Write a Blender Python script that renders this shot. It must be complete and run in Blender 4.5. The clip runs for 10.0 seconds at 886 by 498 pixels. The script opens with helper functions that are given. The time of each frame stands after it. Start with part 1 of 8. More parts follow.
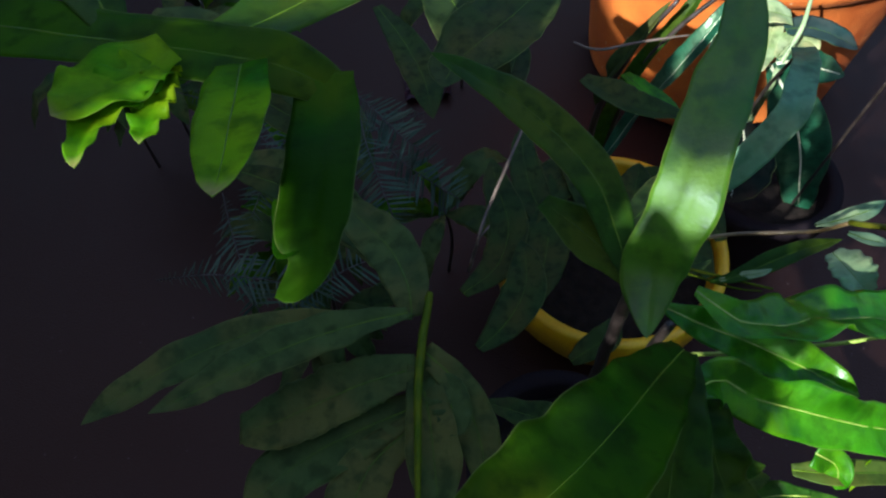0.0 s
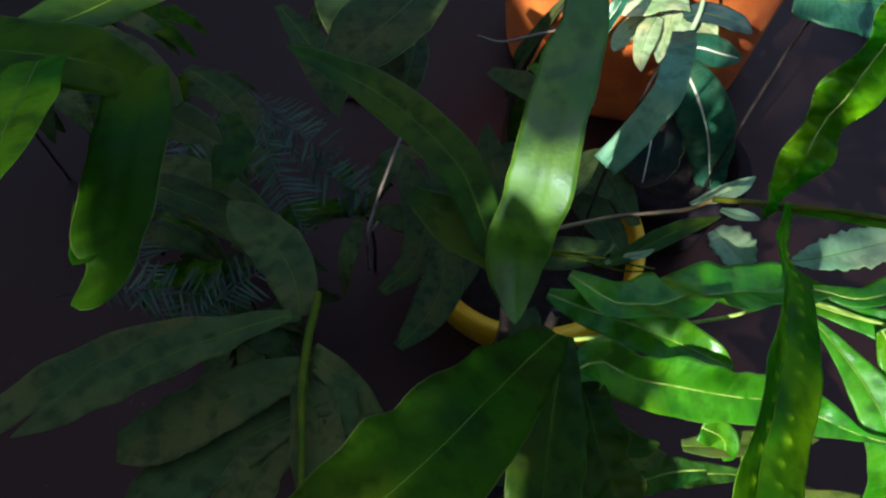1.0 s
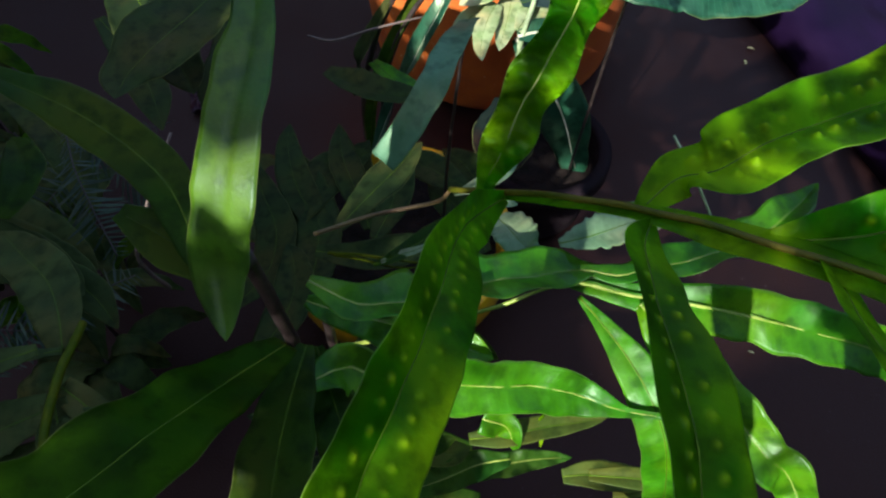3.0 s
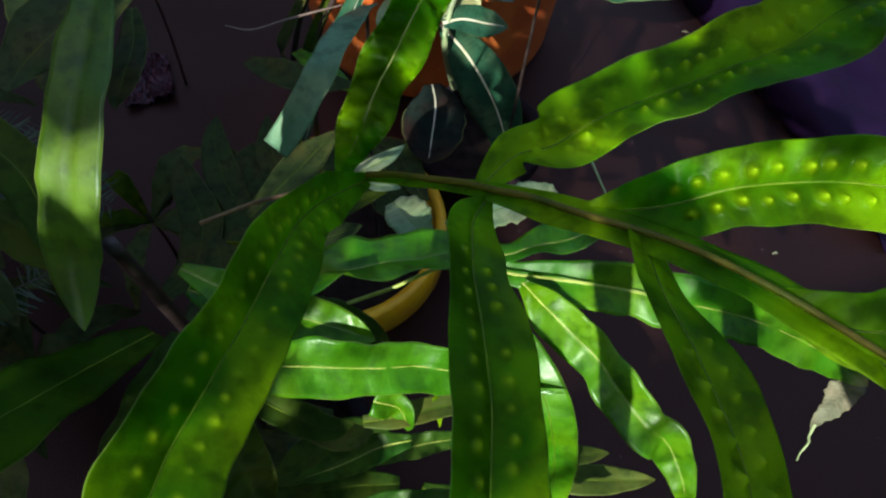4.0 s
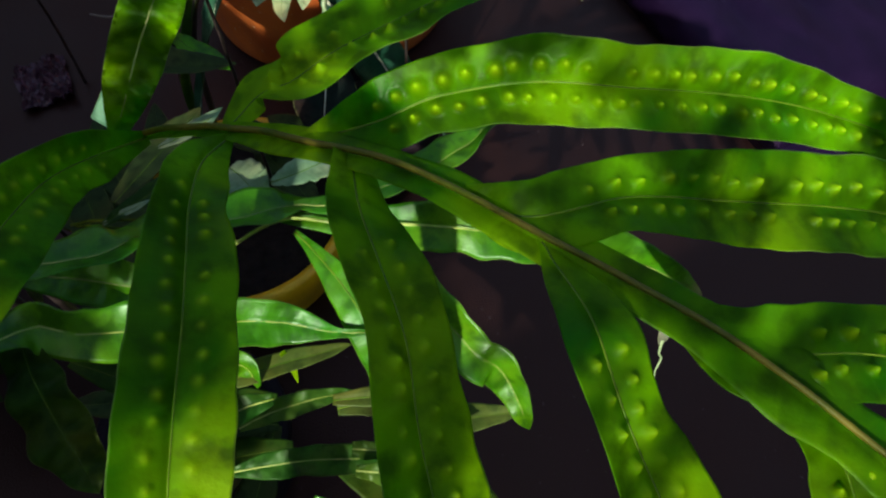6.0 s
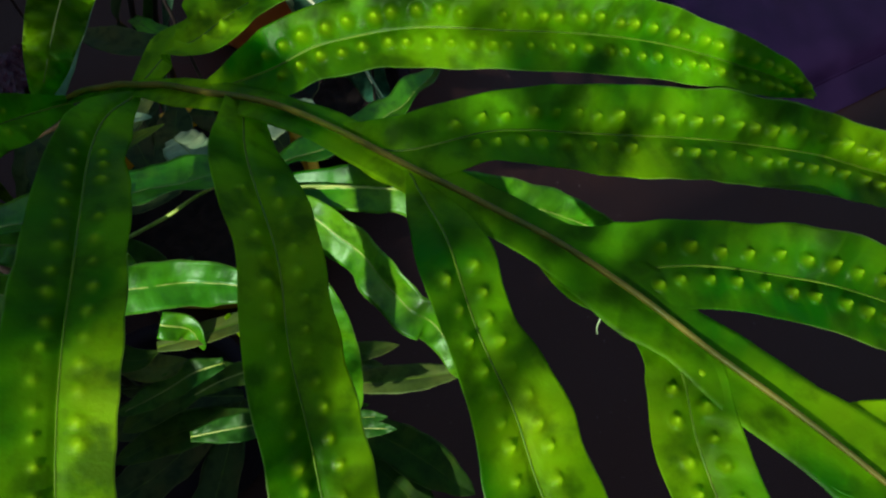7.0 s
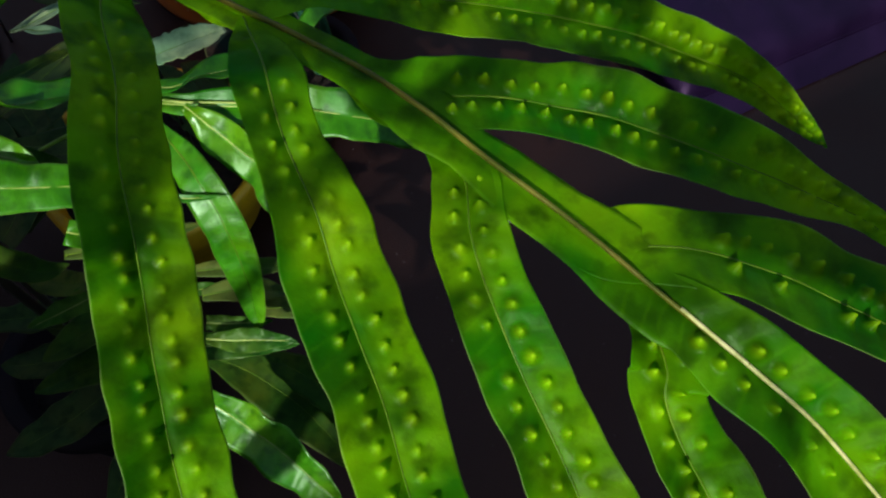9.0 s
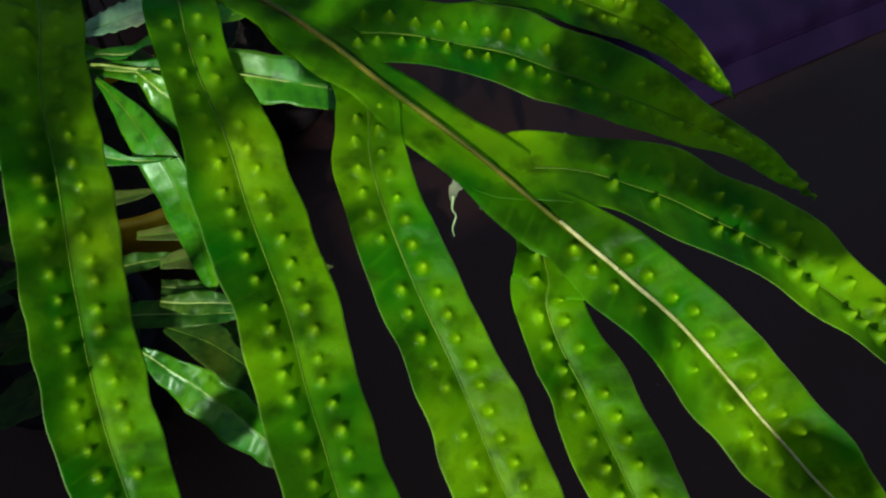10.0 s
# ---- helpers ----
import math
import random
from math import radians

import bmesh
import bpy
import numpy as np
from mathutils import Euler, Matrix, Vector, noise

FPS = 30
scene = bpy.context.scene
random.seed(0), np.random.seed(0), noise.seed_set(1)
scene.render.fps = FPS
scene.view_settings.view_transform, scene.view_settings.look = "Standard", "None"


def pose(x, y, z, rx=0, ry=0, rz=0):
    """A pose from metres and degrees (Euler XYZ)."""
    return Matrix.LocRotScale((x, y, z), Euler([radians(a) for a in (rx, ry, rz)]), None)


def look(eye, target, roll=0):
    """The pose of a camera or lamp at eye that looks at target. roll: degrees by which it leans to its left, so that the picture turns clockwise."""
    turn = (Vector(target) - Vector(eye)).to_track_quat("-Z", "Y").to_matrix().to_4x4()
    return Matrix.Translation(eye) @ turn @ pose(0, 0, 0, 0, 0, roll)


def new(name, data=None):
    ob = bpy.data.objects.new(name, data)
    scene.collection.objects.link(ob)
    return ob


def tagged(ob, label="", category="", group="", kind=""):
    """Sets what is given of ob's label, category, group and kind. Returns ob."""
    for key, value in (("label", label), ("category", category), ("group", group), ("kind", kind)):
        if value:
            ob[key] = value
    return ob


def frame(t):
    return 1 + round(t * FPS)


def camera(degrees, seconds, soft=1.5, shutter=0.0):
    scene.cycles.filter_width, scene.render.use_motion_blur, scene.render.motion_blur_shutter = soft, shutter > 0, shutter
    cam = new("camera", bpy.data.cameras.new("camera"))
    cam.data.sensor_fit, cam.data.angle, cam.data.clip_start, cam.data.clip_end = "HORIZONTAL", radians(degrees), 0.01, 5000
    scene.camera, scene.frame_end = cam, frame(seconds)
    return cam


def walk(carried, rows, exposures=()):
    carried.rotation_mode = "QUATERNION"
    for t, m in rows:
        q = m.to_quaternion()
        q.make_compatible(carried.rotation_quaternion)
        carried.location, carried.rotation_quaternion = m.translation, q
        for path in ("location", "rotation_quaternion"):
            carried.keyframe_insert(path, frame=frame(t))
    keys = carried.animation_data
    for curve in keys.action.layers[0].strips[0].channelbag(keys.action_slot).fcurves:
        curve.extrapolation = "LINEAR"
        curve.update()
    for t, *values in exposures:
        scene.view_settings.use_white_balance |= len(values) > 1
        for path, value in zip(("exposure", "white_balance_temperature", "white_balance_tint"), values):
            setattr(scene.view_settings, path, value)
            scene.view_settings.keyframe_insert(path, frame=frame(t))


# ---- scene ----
cam = camera(66.0, 10.0, soft=2.25)
PATH = [
    (0, (0.0, 0.0, 1.2), (0.018, 1.058, -0.497), -5.2),
    (0.5, (0.026, -0.001, 1.196), (0.125, 1.037, -0.51), -3.3),
    (1, (0.051, -0.006, 1.19), (0.212, 1.032, -0.512), -1.7),
    (1.5, (0.083, -0.012, 1.188), (0.282, 1.017, -0.516), -1.1),
    (2, (0.123, -0.017, 1.181), (0.361, 1.001, -0.523), -0.6),
    (2.5, (0.159, -0.022, 1.179), (0.435, 0.983, -0.528), -0.1),
    (2.7, (0.169, -0.023, 1.178), (0.462, 0.979, -0.528), 0.1),
    (3.8, (0.233, -0.046, 1.18), (0.61, 0.906, -0.538), 2.6),
    (4, (0.243, -0.053, 1.18), (0.635, 0.891, -0.539), 3.0),
    (4.5, (0.269, -0.069, 1.175), (0.693, 0.846, -0.552), 3.5),
    (5, (0.295, -0.088, 1.175), (0.726, 0.806, -0.561), 2.6),
    (5.5, (0.316, -0.104, 1.175), (0.751, 0.783, -0.564), 1.1),
    (5.7, (0.323, -0.11, 1.177), (0.771, 0.768, -0.563), 1.4),
    (6.8, (0.357, -0.158, 1.179), (0.816, 0.678, -0.579), 1.4),
    (7, (0.363, -0.168, 1.182), (0.813, 0.666, -0.579), 0.5),
    (7.5, (0.37, -0.198, 1.173), (0.85, 0.621, -0.588), 2.4),
    (8, (0.373, -0.227, 1.173), (0.868, 0.597, -0.581), 3.9),
    (8.5, (0.368, -0.254, 1.17), (0.867, 0.568, -0.583), 4.7),
    (9, (0.385, -0.272, 1.174), (0.903, 0.555, -0.572), 4.9),
    (9.5, (0.391, -0.292, 1.173), (0.924, 0.534, -0.569), 5.5),
    (10, (0.4, -0.323, 1.175), (0.946, 0.496, -0.566), 6.3),
]
walk(cam, [(t, look(eye, target, roll)) for t, eye, target, roll in PATH], exposures=[(0.0, 1.14, 6050, 8), (2.5, 1.04, 6350, 14), (4.5, 0.80, 6850, 17), (5.6, 0.66, 6950, 15), (7.0, 0.42, 6500, 4), (8.0, 0.40, 6700, 8), (9.0, 0.32, 6600, 5), (10.0, 0.20, 6450, 1)])

# ---- light ----
SUN_FROM = Vector((-0.57, -0.53, 0.63)).normalized()
world = bpy.data.worlds.new("world")
scene.world = world
world.use_nodes = True
sky = world.node_tree.nodes.new("ShaderNodeTexSky")
sky.sky_type, sky.sun_disc = "NISHITA", False
sky.sun_elevation = math.asin(SUN_FROM.z)
sky.sun_rotation = math.atan2(SUN_FROM.x, SUN_FROM.y)
back = world.node_tree.nodes["Background"]
back.inputs["Strength"].default_value = 0.15
world.node_tree.links.new(sky.outputs[0], back.inputs["Color"])
sun = new("sun", bpy.data.lights.new("sun", "SUN"))
sun.data.energy, sun.data.angle, sun.data.color = 5.0, radians(0.6), (0.98, 1.0, 0.98)
sun.matrix_world = look((-1.5, -2.2, 4.0), Vector((-1.5, -2.2, 4.0)) - SUN_FROM)

# ---- materials ----
def nodes_of(name):
    m = bpy.data.materials.new(name)
    m.use_nodes = True
    n = m.node_tree.nodes
    n.clear()
    return m, n, m.node_tree.links


def mixed(n, l, kind, fac, a, b):
    x = n.new("ShaderNodeMix")
    x.data_type, x.blend_type = "RGBA", kind
    for socket, value in ((x.inputs[0], fac), (x.inputs[6], a), (x.inputs[7], b)):
        if hasattr(value, "is_output"):
            l.new(value, socket)
        elif isinstance(value, (int, float)):
            socket.default_value = value
        else:
            socket.default_value = (*value, 1)
    return x.outputs[2]


def noise_of(n, l, vec, scale, detail=4.0, lo=0.4, hi=0.6):
    t = n.new("ShaderNodeTexNoise")
    t.inputs["Scale"].default_value, t.inputs["Detail"].default_value = scale, detail
    l.new(vec, t.inputs["Vector"])
    r = n.new("ShaderNodeMapRange")
    r.inputs[1].default_value, r.inputs[2].default_value = lo, hi
    l.new(t.outputs["Fac"], r.inputs[0])
    return r.outputs[0]


def leaf_material(name, dark, light, glow, clear=0.45, rough=0.32, gloss=0.5, veins=260.0, vein_fac=0.25, sori=(0.45, 0.55, 0.05), mottle=28.0, ageing=0.6, lush=0.0, sheen=(0.78, 1.0, 0.62), drift=1.0):
    """Leaf blade: two greens in blotches, pinnate side veins, wart-like spots where the blade carries them, light passing through."""
    m, n, l = nodes_of(name)
    geo = n.new("ShaderNodeTexCoord")
    info = n.new("ShaderNodeObjectInfo")
    shift = n.new("ShaderNodeVectorMath")
    shift.operation = "MULTIPLY_ADD"
    shift.inputs[1].default_value = (1, 1, 1)
    l.new(geo.outputs["Object"], shift.inputs[0])
    rnd = n.new("ShaderNodeCombineXYZ")
    for i in range(3):
        l.new(info.outputs["Random"], rnd.inputs[i])
    apart = n.new("ShaderNodeVectorMath")
    apart.operation = "SCALE"
    apart.inputs["Scale"].default_value = drift
    l.new(rnd.outputs[0], apart.inputs[0])
    l.new(apart.outputs[0], shift.inputs[2])
    pos = shift.outputs[0]
    blotch = noise_of(n, l, pos, mottle, 3.0, 0.35, 0.65)
    grain = noise_of(n, l, pos, 420.0, 2.0, 0.3, 0.7)
    col = mixed(n, l, "MIX", blotch, dark, light)
    # broad yellowing and small dull patches
    yellow = noise_of(n, l, pos, 13.0, 4.0, 0.46, 0.66)
    dull = noise_of(n, l, pos, 70.0, 6.0, 0.49, 0.67)
    yf, df = n.new("ShaderNodeMath"), n.new("ShaderNodeMath")
    for q, src, by in ((yf, yellow, ageing), (df, dull, 0.7)):
        q.operation = "MULTIPLY"
        q.inputs[1].default_value = by
        l.new(src, q.inputs[0])
    lf = n.new("ShaderNodeMath")
    lf.operation = "MULTIPLY"
    lf.inputs[1].default_value = lush
    l.new(noise_of(n, l, pos, 17.0, 3.0, 0.48, 0.66), lf.inputs[0])
    fresh = lf.outputs[0]
    col = mixed(n, l, "MIX", fresh, col, (0.35 * dark[0], 1.15 * dark[1], dark[2]))
    col = mixed(n, l, "MIX", yf.outputs[0], col, (1.7 * light[0] + 0.03, 1.12 * light[1], light[2]))
    col = mixed(n, l, "MIX", df.outputs[0], col, [0.55 * x for x in dark])
    # side veins run forward from the midrib
    uv = n.new("ShaderNodeUVMap")
    sep = n.new("ShaderNodeSeparateXYZ")
    l.new(uv.outputs[0], sep.inputs[0])
    away = n.new("ShaderNodeMath")
    away.operation = "ABSOLUTE"
    l.new(sep.outputs[1], away.inputs[0])
    slant = n.new("ShaderNodeMath")
    slant.operation = "MULTIPLY_ADD"
    slant.inputs[1].default_value = -0.006
    l.new(away.outputs[0], slant.inputs[0])
    l.new(sep.outputs[0], slant.inputs[2])
    wob = n.new("ShaderNodeMath")
    wob.operation = "MULTIPLY_ADD"
    wob.inputs[1].default_value = 0.004
    l.new(noise_of(n, l, pos, 90.0, 2.0, 0.0, 1.0), wob.inputs[0])
    l.new(slant.outputs[0], wob.inputs[2])
    ripple = n.new("ShaderNodeMath")
    ripple.operation = "MULTIPLY"
    ripple.inputs[1].default_value = veins * 6.28318
    l.new(wob.outputs[0], ripple.inputs[0])
    sine = n.new("ShaderNodeMath")
    sine.operation = "SINE"
    l.new(ripple.outputs[0], sine.inputs[0])
    vein = n.new("ShaderNodeMapRange")
    vein.inputs[1].default_value, vein.inputs[2].default_value = 0.8, 1.0
    l.new(sine.outputs[0], vein.inputs[0])
    vf = n.new("ShaderNodeMath")
    vf.operation = "MULTIPLY"
    vf.inputs[1].default_value = vein_fac
    l.new(vein.outputs[0], vf.inputs[0])
    col = mixed(n, l, "MIX", vf.outputs[0], col, [min(1, 1.8 * c) for c in light])
    gf = n.new("ShaderNodeMath")
    gf.operation = "MULTIPLY"
    gf.inputs[1].default_value = 0.3
    l.new(grain, gf.inputs[0])
    col = mixed(n, l, "MULTIPLY", gf.outputs[0], col, (0.55, 0.6, 0.5))
    spot = n.new("ShaderNodeAttribute")
    spot.attribute_name = "sorus"
    brown = n.new("ShaderNodeAttribute")
    brown.attribute_name = "wither"
    col = mixed(n, l, "MIX", spot.outputs["Fac"], col, sori)
    col = mixed(n, l, "MIX", brown.outputs["Fac"], col, (0.42, 0.3, 0.12))
    # a thin pale margin: the rim light's glint painted as colour
    edge = n.new("ShaderNodeMapRange")
    edge.inputs[1].default_value, edge.inputs[2].default_value, edge.inputs[4].default_value = 0.955, 0.985, 0.5
    l.new(away.outputs[0], edge.inputs[0])
    col = mixed(n, l, "MIX", edge.outputs[0], col, (0.30, 0.34, 0.10))
    through_col = mixed(n, l, "MIX", blotch, [0.50 * c for c in glow], glow)
    through_col = mixed(n, l, "MIX", fresh, through_col, (0.4 * glow[0], 0.8 * glow[1], glow[2]))
    through_col = mixed(n, l, "MIX", yf.outputs[0], through_col, (min(1, 1.9 * glow[0]), 0.95 * glow[1], glow[2]))
    through_col = mixed(n, l, "MIX", df.outputs[0], through_col, [0.35 * x for x in glow])
    through_col = mixed(n, l, "MIX", spot.outputs["Fac"], through_col, [min(1, 1.3 * c) for c in sori])
    bump = n.new("ShaderNodeBump")
    bump.inputs["Strength"].default_value, bump.inputs["Distance"].default_value = 0.35, 0.0004
    hsum = n.new("ShaderNodeMath")
    hsum.operation = "MULTIPLY_ADD"
    hsum.inputs[1].default_value = 0.5
    l.new(grain, hsum.inputs[0])
    l.new(vf.outputs[0], hsum.inputs[2])
    l.new(hsum.outputs[0], bump.inputs["Height"])
    p = n.new("ShaderNodeBsdfPrincipled")
    l.new(col, p.inputs["Base Color"])
    l.new(bump.outputs[0], p.inputs["Normal"])
    rr = n.new("ShaderNodeMapRange")
    rr.inputs[3].default_value, rr.inputs[4].default_value = rough * 0.8, rough * 1.35
    l.new(blotch, rr.inputs[0])
    l.new(rr.outputs[0], p.inputs["Roughness"])
    p.inputs["Specular IOR Level"].default_value = gloss
    p.inputs["Specular Tint"].default_value = (*sheen, 1)
    tr = n.new("ShaderNodeBsdfTranslucent")
    l.new(through_col, tr.inputs["Color"])
    l.new(bump.outputs[0], tr.inputs["Normal"])
    mx = n.new("ShaderNodeMixShader")
    mx.inputs[0].default_value = clear
    l.new(p.outputs[0], mx.inputs[1])
    l.new(tr.outputs[0], mx.inputs[2])
    out = n.new("ShaderNodeOutputMaterial")
    l.new(mx.outputs[0], out.inputs["Surface"])
    return m


def plain_material(name, a, b, scale=40.0, rough=0.6, bump_by=0.001, metal=0.0, specks=None, gloss=0.5, fine=300.0, sheen=(1, 1, 1)):
    """Two tones in blotches with a fine grain; specks adds sparse grit of another colour."""
    m, n, l = nodes_of(name)
    geo = n.new("ShaderNodeTexCoord")
    pos = geo.outputs["Object"]
    blotch = noise_of(n, l, pos, scale, 5.0, 0.35, 0.65)
    grain = noise_of(n, l, pos, fine, 3.0, 0.3, 0.7)
    col = mixed(n, l, "MIX", blotch, a, b)
    gf = n.new("ShaderNodeMath")
    gf.operation = "MULTIPLY"
    gf.inputs[1].default_value = 0.4
    l.new(grain, gf.inputs[0])
    col = mixed(n, l, "MULTIPLY", gf.outputs[0], col, (0.6, 0.58, 0.55))
    if specks:
        col = mixed(n, l, "MIX", noise_of(n, l, pos, 90.0, 2.0, 0.71, 0.75), col, specks)
    bump = n.new("ShaderNodeBump")
    bump.inputs["Strength"].default_value, bump.inputs["Distance"].default_value = 0.6, bump_by
    l.new(grain, bump.inputs["Height"])
    p = n.new("ShaderNodeBsdfPrincipled")
    l.new(col, p.inputs["Base Color"])
    l.new(bump.outputs[0], p.inputs["Normal"])
    rr = n.new("ShaderNodeMapRange")
    rr.inputs[3].default_value, rr.inputs[4].default_value = rough * 0.8, min(1, rough * 1.2)
    l.new(blotch, rr.inputs[0])
    l.new(rr.outputs[0], p.inputs["Roughness"])
    p.inputs["Metallic"].default_value, p.inputs["Specular IOR Level"].default_value = metal, gloss
    p.inputs["Specular Tint"].default_value = (*sheen, 1)
    out = n.new("ShaderNodeOutputMaterial")
    l.new(p.outputs[0], out.inputs["Surface"])
    return m


WART = leaf_material("wart_fern_leaf", (0.030, 0.112, 0.001), (0.116, 0.32, 0.001), (0.39, 1.0, 0.001), 0.55, 0.42, 0.14, 110.0, 0.08, (0.42, 0.62, 0.01), 26.0, 0.80, 0.95, drift=0.0)
GLOSS = leaf_material("glossy_leaf", (0.025, 0.15, 0.002), (0.075, 0.29, 0.004), (0.30, 0.80, 0.004), 0.42, 0.36, 0.6, 170.0, 0.12, (0.45, 0.62, 0.01), 34.0, 0.6, 0.7, (0.75, 1.0, 0.70))
# Shaded copy of GLOSS for the shrub's low leaves.
DEEP = leaf_material("glossy_leaf_shaded", (0.016, 0.08, 0.008), (0.040, 0.14, 0.014), (0.10, 0.32, 0.012), 0.40, 0.42, 0.22, 170.0, 0.10, (0.45, 0.62, 0.01), 34.0, 0.6, 0.5)
# Teal base imitates the sky's reflection on the cut leaf.
SKY_SHEEN = leaf_material("sky_sheen_leaf", (0.065, 0.20, 0.10), (0.14, 0.31, 0.19), (0.22, 0.52, 0.11), 0.4, 0.4, 0.5, 170.0, 0.05, (0.45, 0.62, 0.01), 22.0)
BLADE = leaf_material("strap_blade", (0.040, 0.12, 0.003), (0.095, 0.21, 0.005), (0.22, 0.55, 0.02), 0.4, 0.40, 0.55, 150.0, 0.02, (0.45, 0.62, 0.01), 30.0, 0.2, 0.5, (0.85, 1.0, 1.0))
# SHADE and MURK are leaf greens darkened to hold shade.
SHADE = leaf_material("shade_green_leaf", (0.016, 0.052, 0.004), (0.032, 0.084, 0.006), (0.11, 0.32, 0.006), 0.4, 0.5, 0.2, 170.0, 0.06)
MURK = leaf_material("shaded_fern_leaf", (0.018, 0.06, 0.001), (0.045, 0.12, 0.002), (0.13, 0.38, 0.002), 0.45, 0.5, 0.1, 150.0, 0.03, (0.45, 0.62, 0.01), 24.0, 0.6, 0.5)
CREAM = leaf_material("cream_leaf", (0.30, 0.42, 0.16), (0.50, 0.58, 0.32), (0.5, 0.6, 0.2), 0.3, 0.45, 0.4, 170.0, 0.05)
# DIM and DULL are leaf greens with shade mixed into the colour.
DIM = leaf_material("deep_shade_leaf", (0.024, 0.044, 0.012), (0.042, 0.072, 0.018), (0.05, 0.12, 0.012), 0.3, 0.55, 0.2, 170.0, 0.06)
DULL = leaf_material("dull_shade_leaf", (0.045, 0.075, 0.020), (0.085, 0.120, 0.034), (0.11, 0.20, 0.03), 0.35, 0.55, 0.2, 170.0, 0.06)
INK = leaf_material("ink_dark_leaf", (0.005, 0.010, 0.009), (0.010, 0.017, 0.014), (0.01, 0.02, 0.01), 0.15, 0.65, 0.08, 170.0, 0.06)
OLIVE = leaf_material("olive_leaf", (0.06, 0.10, 0.015), (0.10, 0.15, 0.025), (0.30, 0.42, 0.04), 0.4, 0.5, 0.35, 170.0, 0.1)
PALE = leaf_material("pale_leaf", (0.14, 0.27, 0.13), (0.25, 0.39, 0.22), (0.34, 0.54, 0.22), 0.35, 0.4, 0.5, 170.0, 0.1)
TEAL = leaf_material("teal_leaf", (0.010, 0.065, 0.032), (0.028, 0.115, 0.06), (0.06, 0.25, 0.12), 0.2, 0.35, 0.5, 140.0, 0.25)
# Lime brightened to imitate leaf lobes glowing with sun behind them.
LIME = leaf_material("lime_glow_leaf", (0.07, 0.26, 0.003), (0.20, 0.36, 0.004), (0.45, 0.85, 0.002), 0.55, 0.45, 0.1, 170.0, 0.08, (0.42, 0.60, 0.02), 60.0, 0.6, 0.4)
BLUE = leaf_material("blue_fern_leaf", (0.010, 0.032, 0.026), (0.020, 0.055, 0.046), (0.03, 0.09, 0.04), 0.15, 0.35, 0.7, 600.0, 0.1)
DRY = leaf_material("dry_leaf", (0.12, 0.13, 0.075), (0.21, 0.23, 0.15), (0.2, 0.2, 0.1), 0.3, 0.6, 0.2)
RIB = plain_material("midrib", (0.05, 0.13, 0.003), (0.12, 0.20, 0.007), 60.0, 0.5, 0.0002, gloss=0.2)
RIB_LIME = plain_material("yellowish_midrib", (0.20, 0.30, 0.03), (0.42, 0.50, 0.10), 90.0, 0.45, 0.0002, gloss=0.4)
RIB_TAN = plain_material("tan_midrib", (0.24, 0.26, 0.05), (0.50, 0.46, 0.20), 160.0, 0.5, 0.0002, gloss=0.3)
RIB_PALE = plain_material("pale_midrib", (0.55, 0.55, 0.35), (0.7, 0.7, 0.5), 60.0, 0.45, 0.0002)
STEM = plain_material("brown_stalk", (0.10, 0.06, 0.025), (0.22, 0.15, 0.06), 50.0, 0.5, 0.0004)
STEM_GREEN = plain_material("green_stalk", (0.045, 0.085, 0.002), (0.10, 0.12, 0.004), 50.0, 0.55, 0.0003, gloss=0.1)
RACHIS = plain_material("olive_rachis", (0.050, 0.072, 0.002), (0.12, 0.105, 0.008), 45.0, 0.5, 0.0003, gloss=0.2)
STEM_PALE = plain_material("pale_green_stalk", (0.22, 0.32, 0.14), (0.35, 0.45, 0.22), 50.0, 0.45, 0.0003)
STEM_DARK = plain_material("dark_stalk", (0.02, 0.015, 0.012), (0.05, 0.035, 0.03), 50.0, 0.4, 0.0003)
TWIG = plain_material("dry_twig", (0.10, 0.07, 0.05), (0.18, 0.13, 0.10), 80.0, 0.8, 0.0006)
# Floor shade sits in the near-black base; gloss lifts it evenly with sky.
FLOOR = plain_material("shade_dark_cement", (0.0042, 0.0019, 0.0019), (0.0070, 0.0023, 0.0021), 4.0, 0.40, 0.001, specks=(0.04, 0.03, 0.03), gloss=0.56, sheen=(1.0, 0.52, 0.40))
POT_DARK = plain_material("black_plastic", (0.012, 0.008, 0.010), (0.02, 0.013, 0.015), 20.0, 0.85, 0.0004, gloss=0.1)
POT_CLAY = plain_material("terracotta", (0.46, 0.085, 0.008), (0.66, 0.165, 0.016), 12.0, 0.8, 0.001, specks=(0.6, 0.40, 0.22))
RIM = plain_material("yellow_plastic", (0.78, 0.40, 0.004), (0.90, 0.52, 0.008), 15.0, 0.45, 0.0003)
PURPLE = plain_material("purple_plastic", (0.0045, 0.0018, 0.009), (0.0075, 0.0028, 0.015), 9.0, 0.42, 0.0008, gloss=0.22, sheen=(0.9, 0.55, 1.0))
FILM = plain_material("shiny_pink_film", (0.030, 0.010, 0.020), (0.055, 0.017, 0.036), 30.0, 0.45, 0.0002, gloss=0.4)
SOIL = plain_material("potting_soil", (0.012, 0.009, 0.007), (0.028, 0.020, 0.016), 60.0, 0.95, 0.003, specks=(0.03, 0.025, 0.02), gloss=0.1, fine=120.0)
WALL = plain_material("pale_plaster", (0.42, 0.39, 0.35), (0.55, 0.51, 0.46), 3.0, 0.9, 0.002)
# Plaster darkened so the floor mirrors no bright wall.
WALL_DARKENED = plain_material("darkened_plaster", (0.030, 0.026, 0.024), (0.060, 0.050, 0.044), 3.0, 0.9, 0.002)


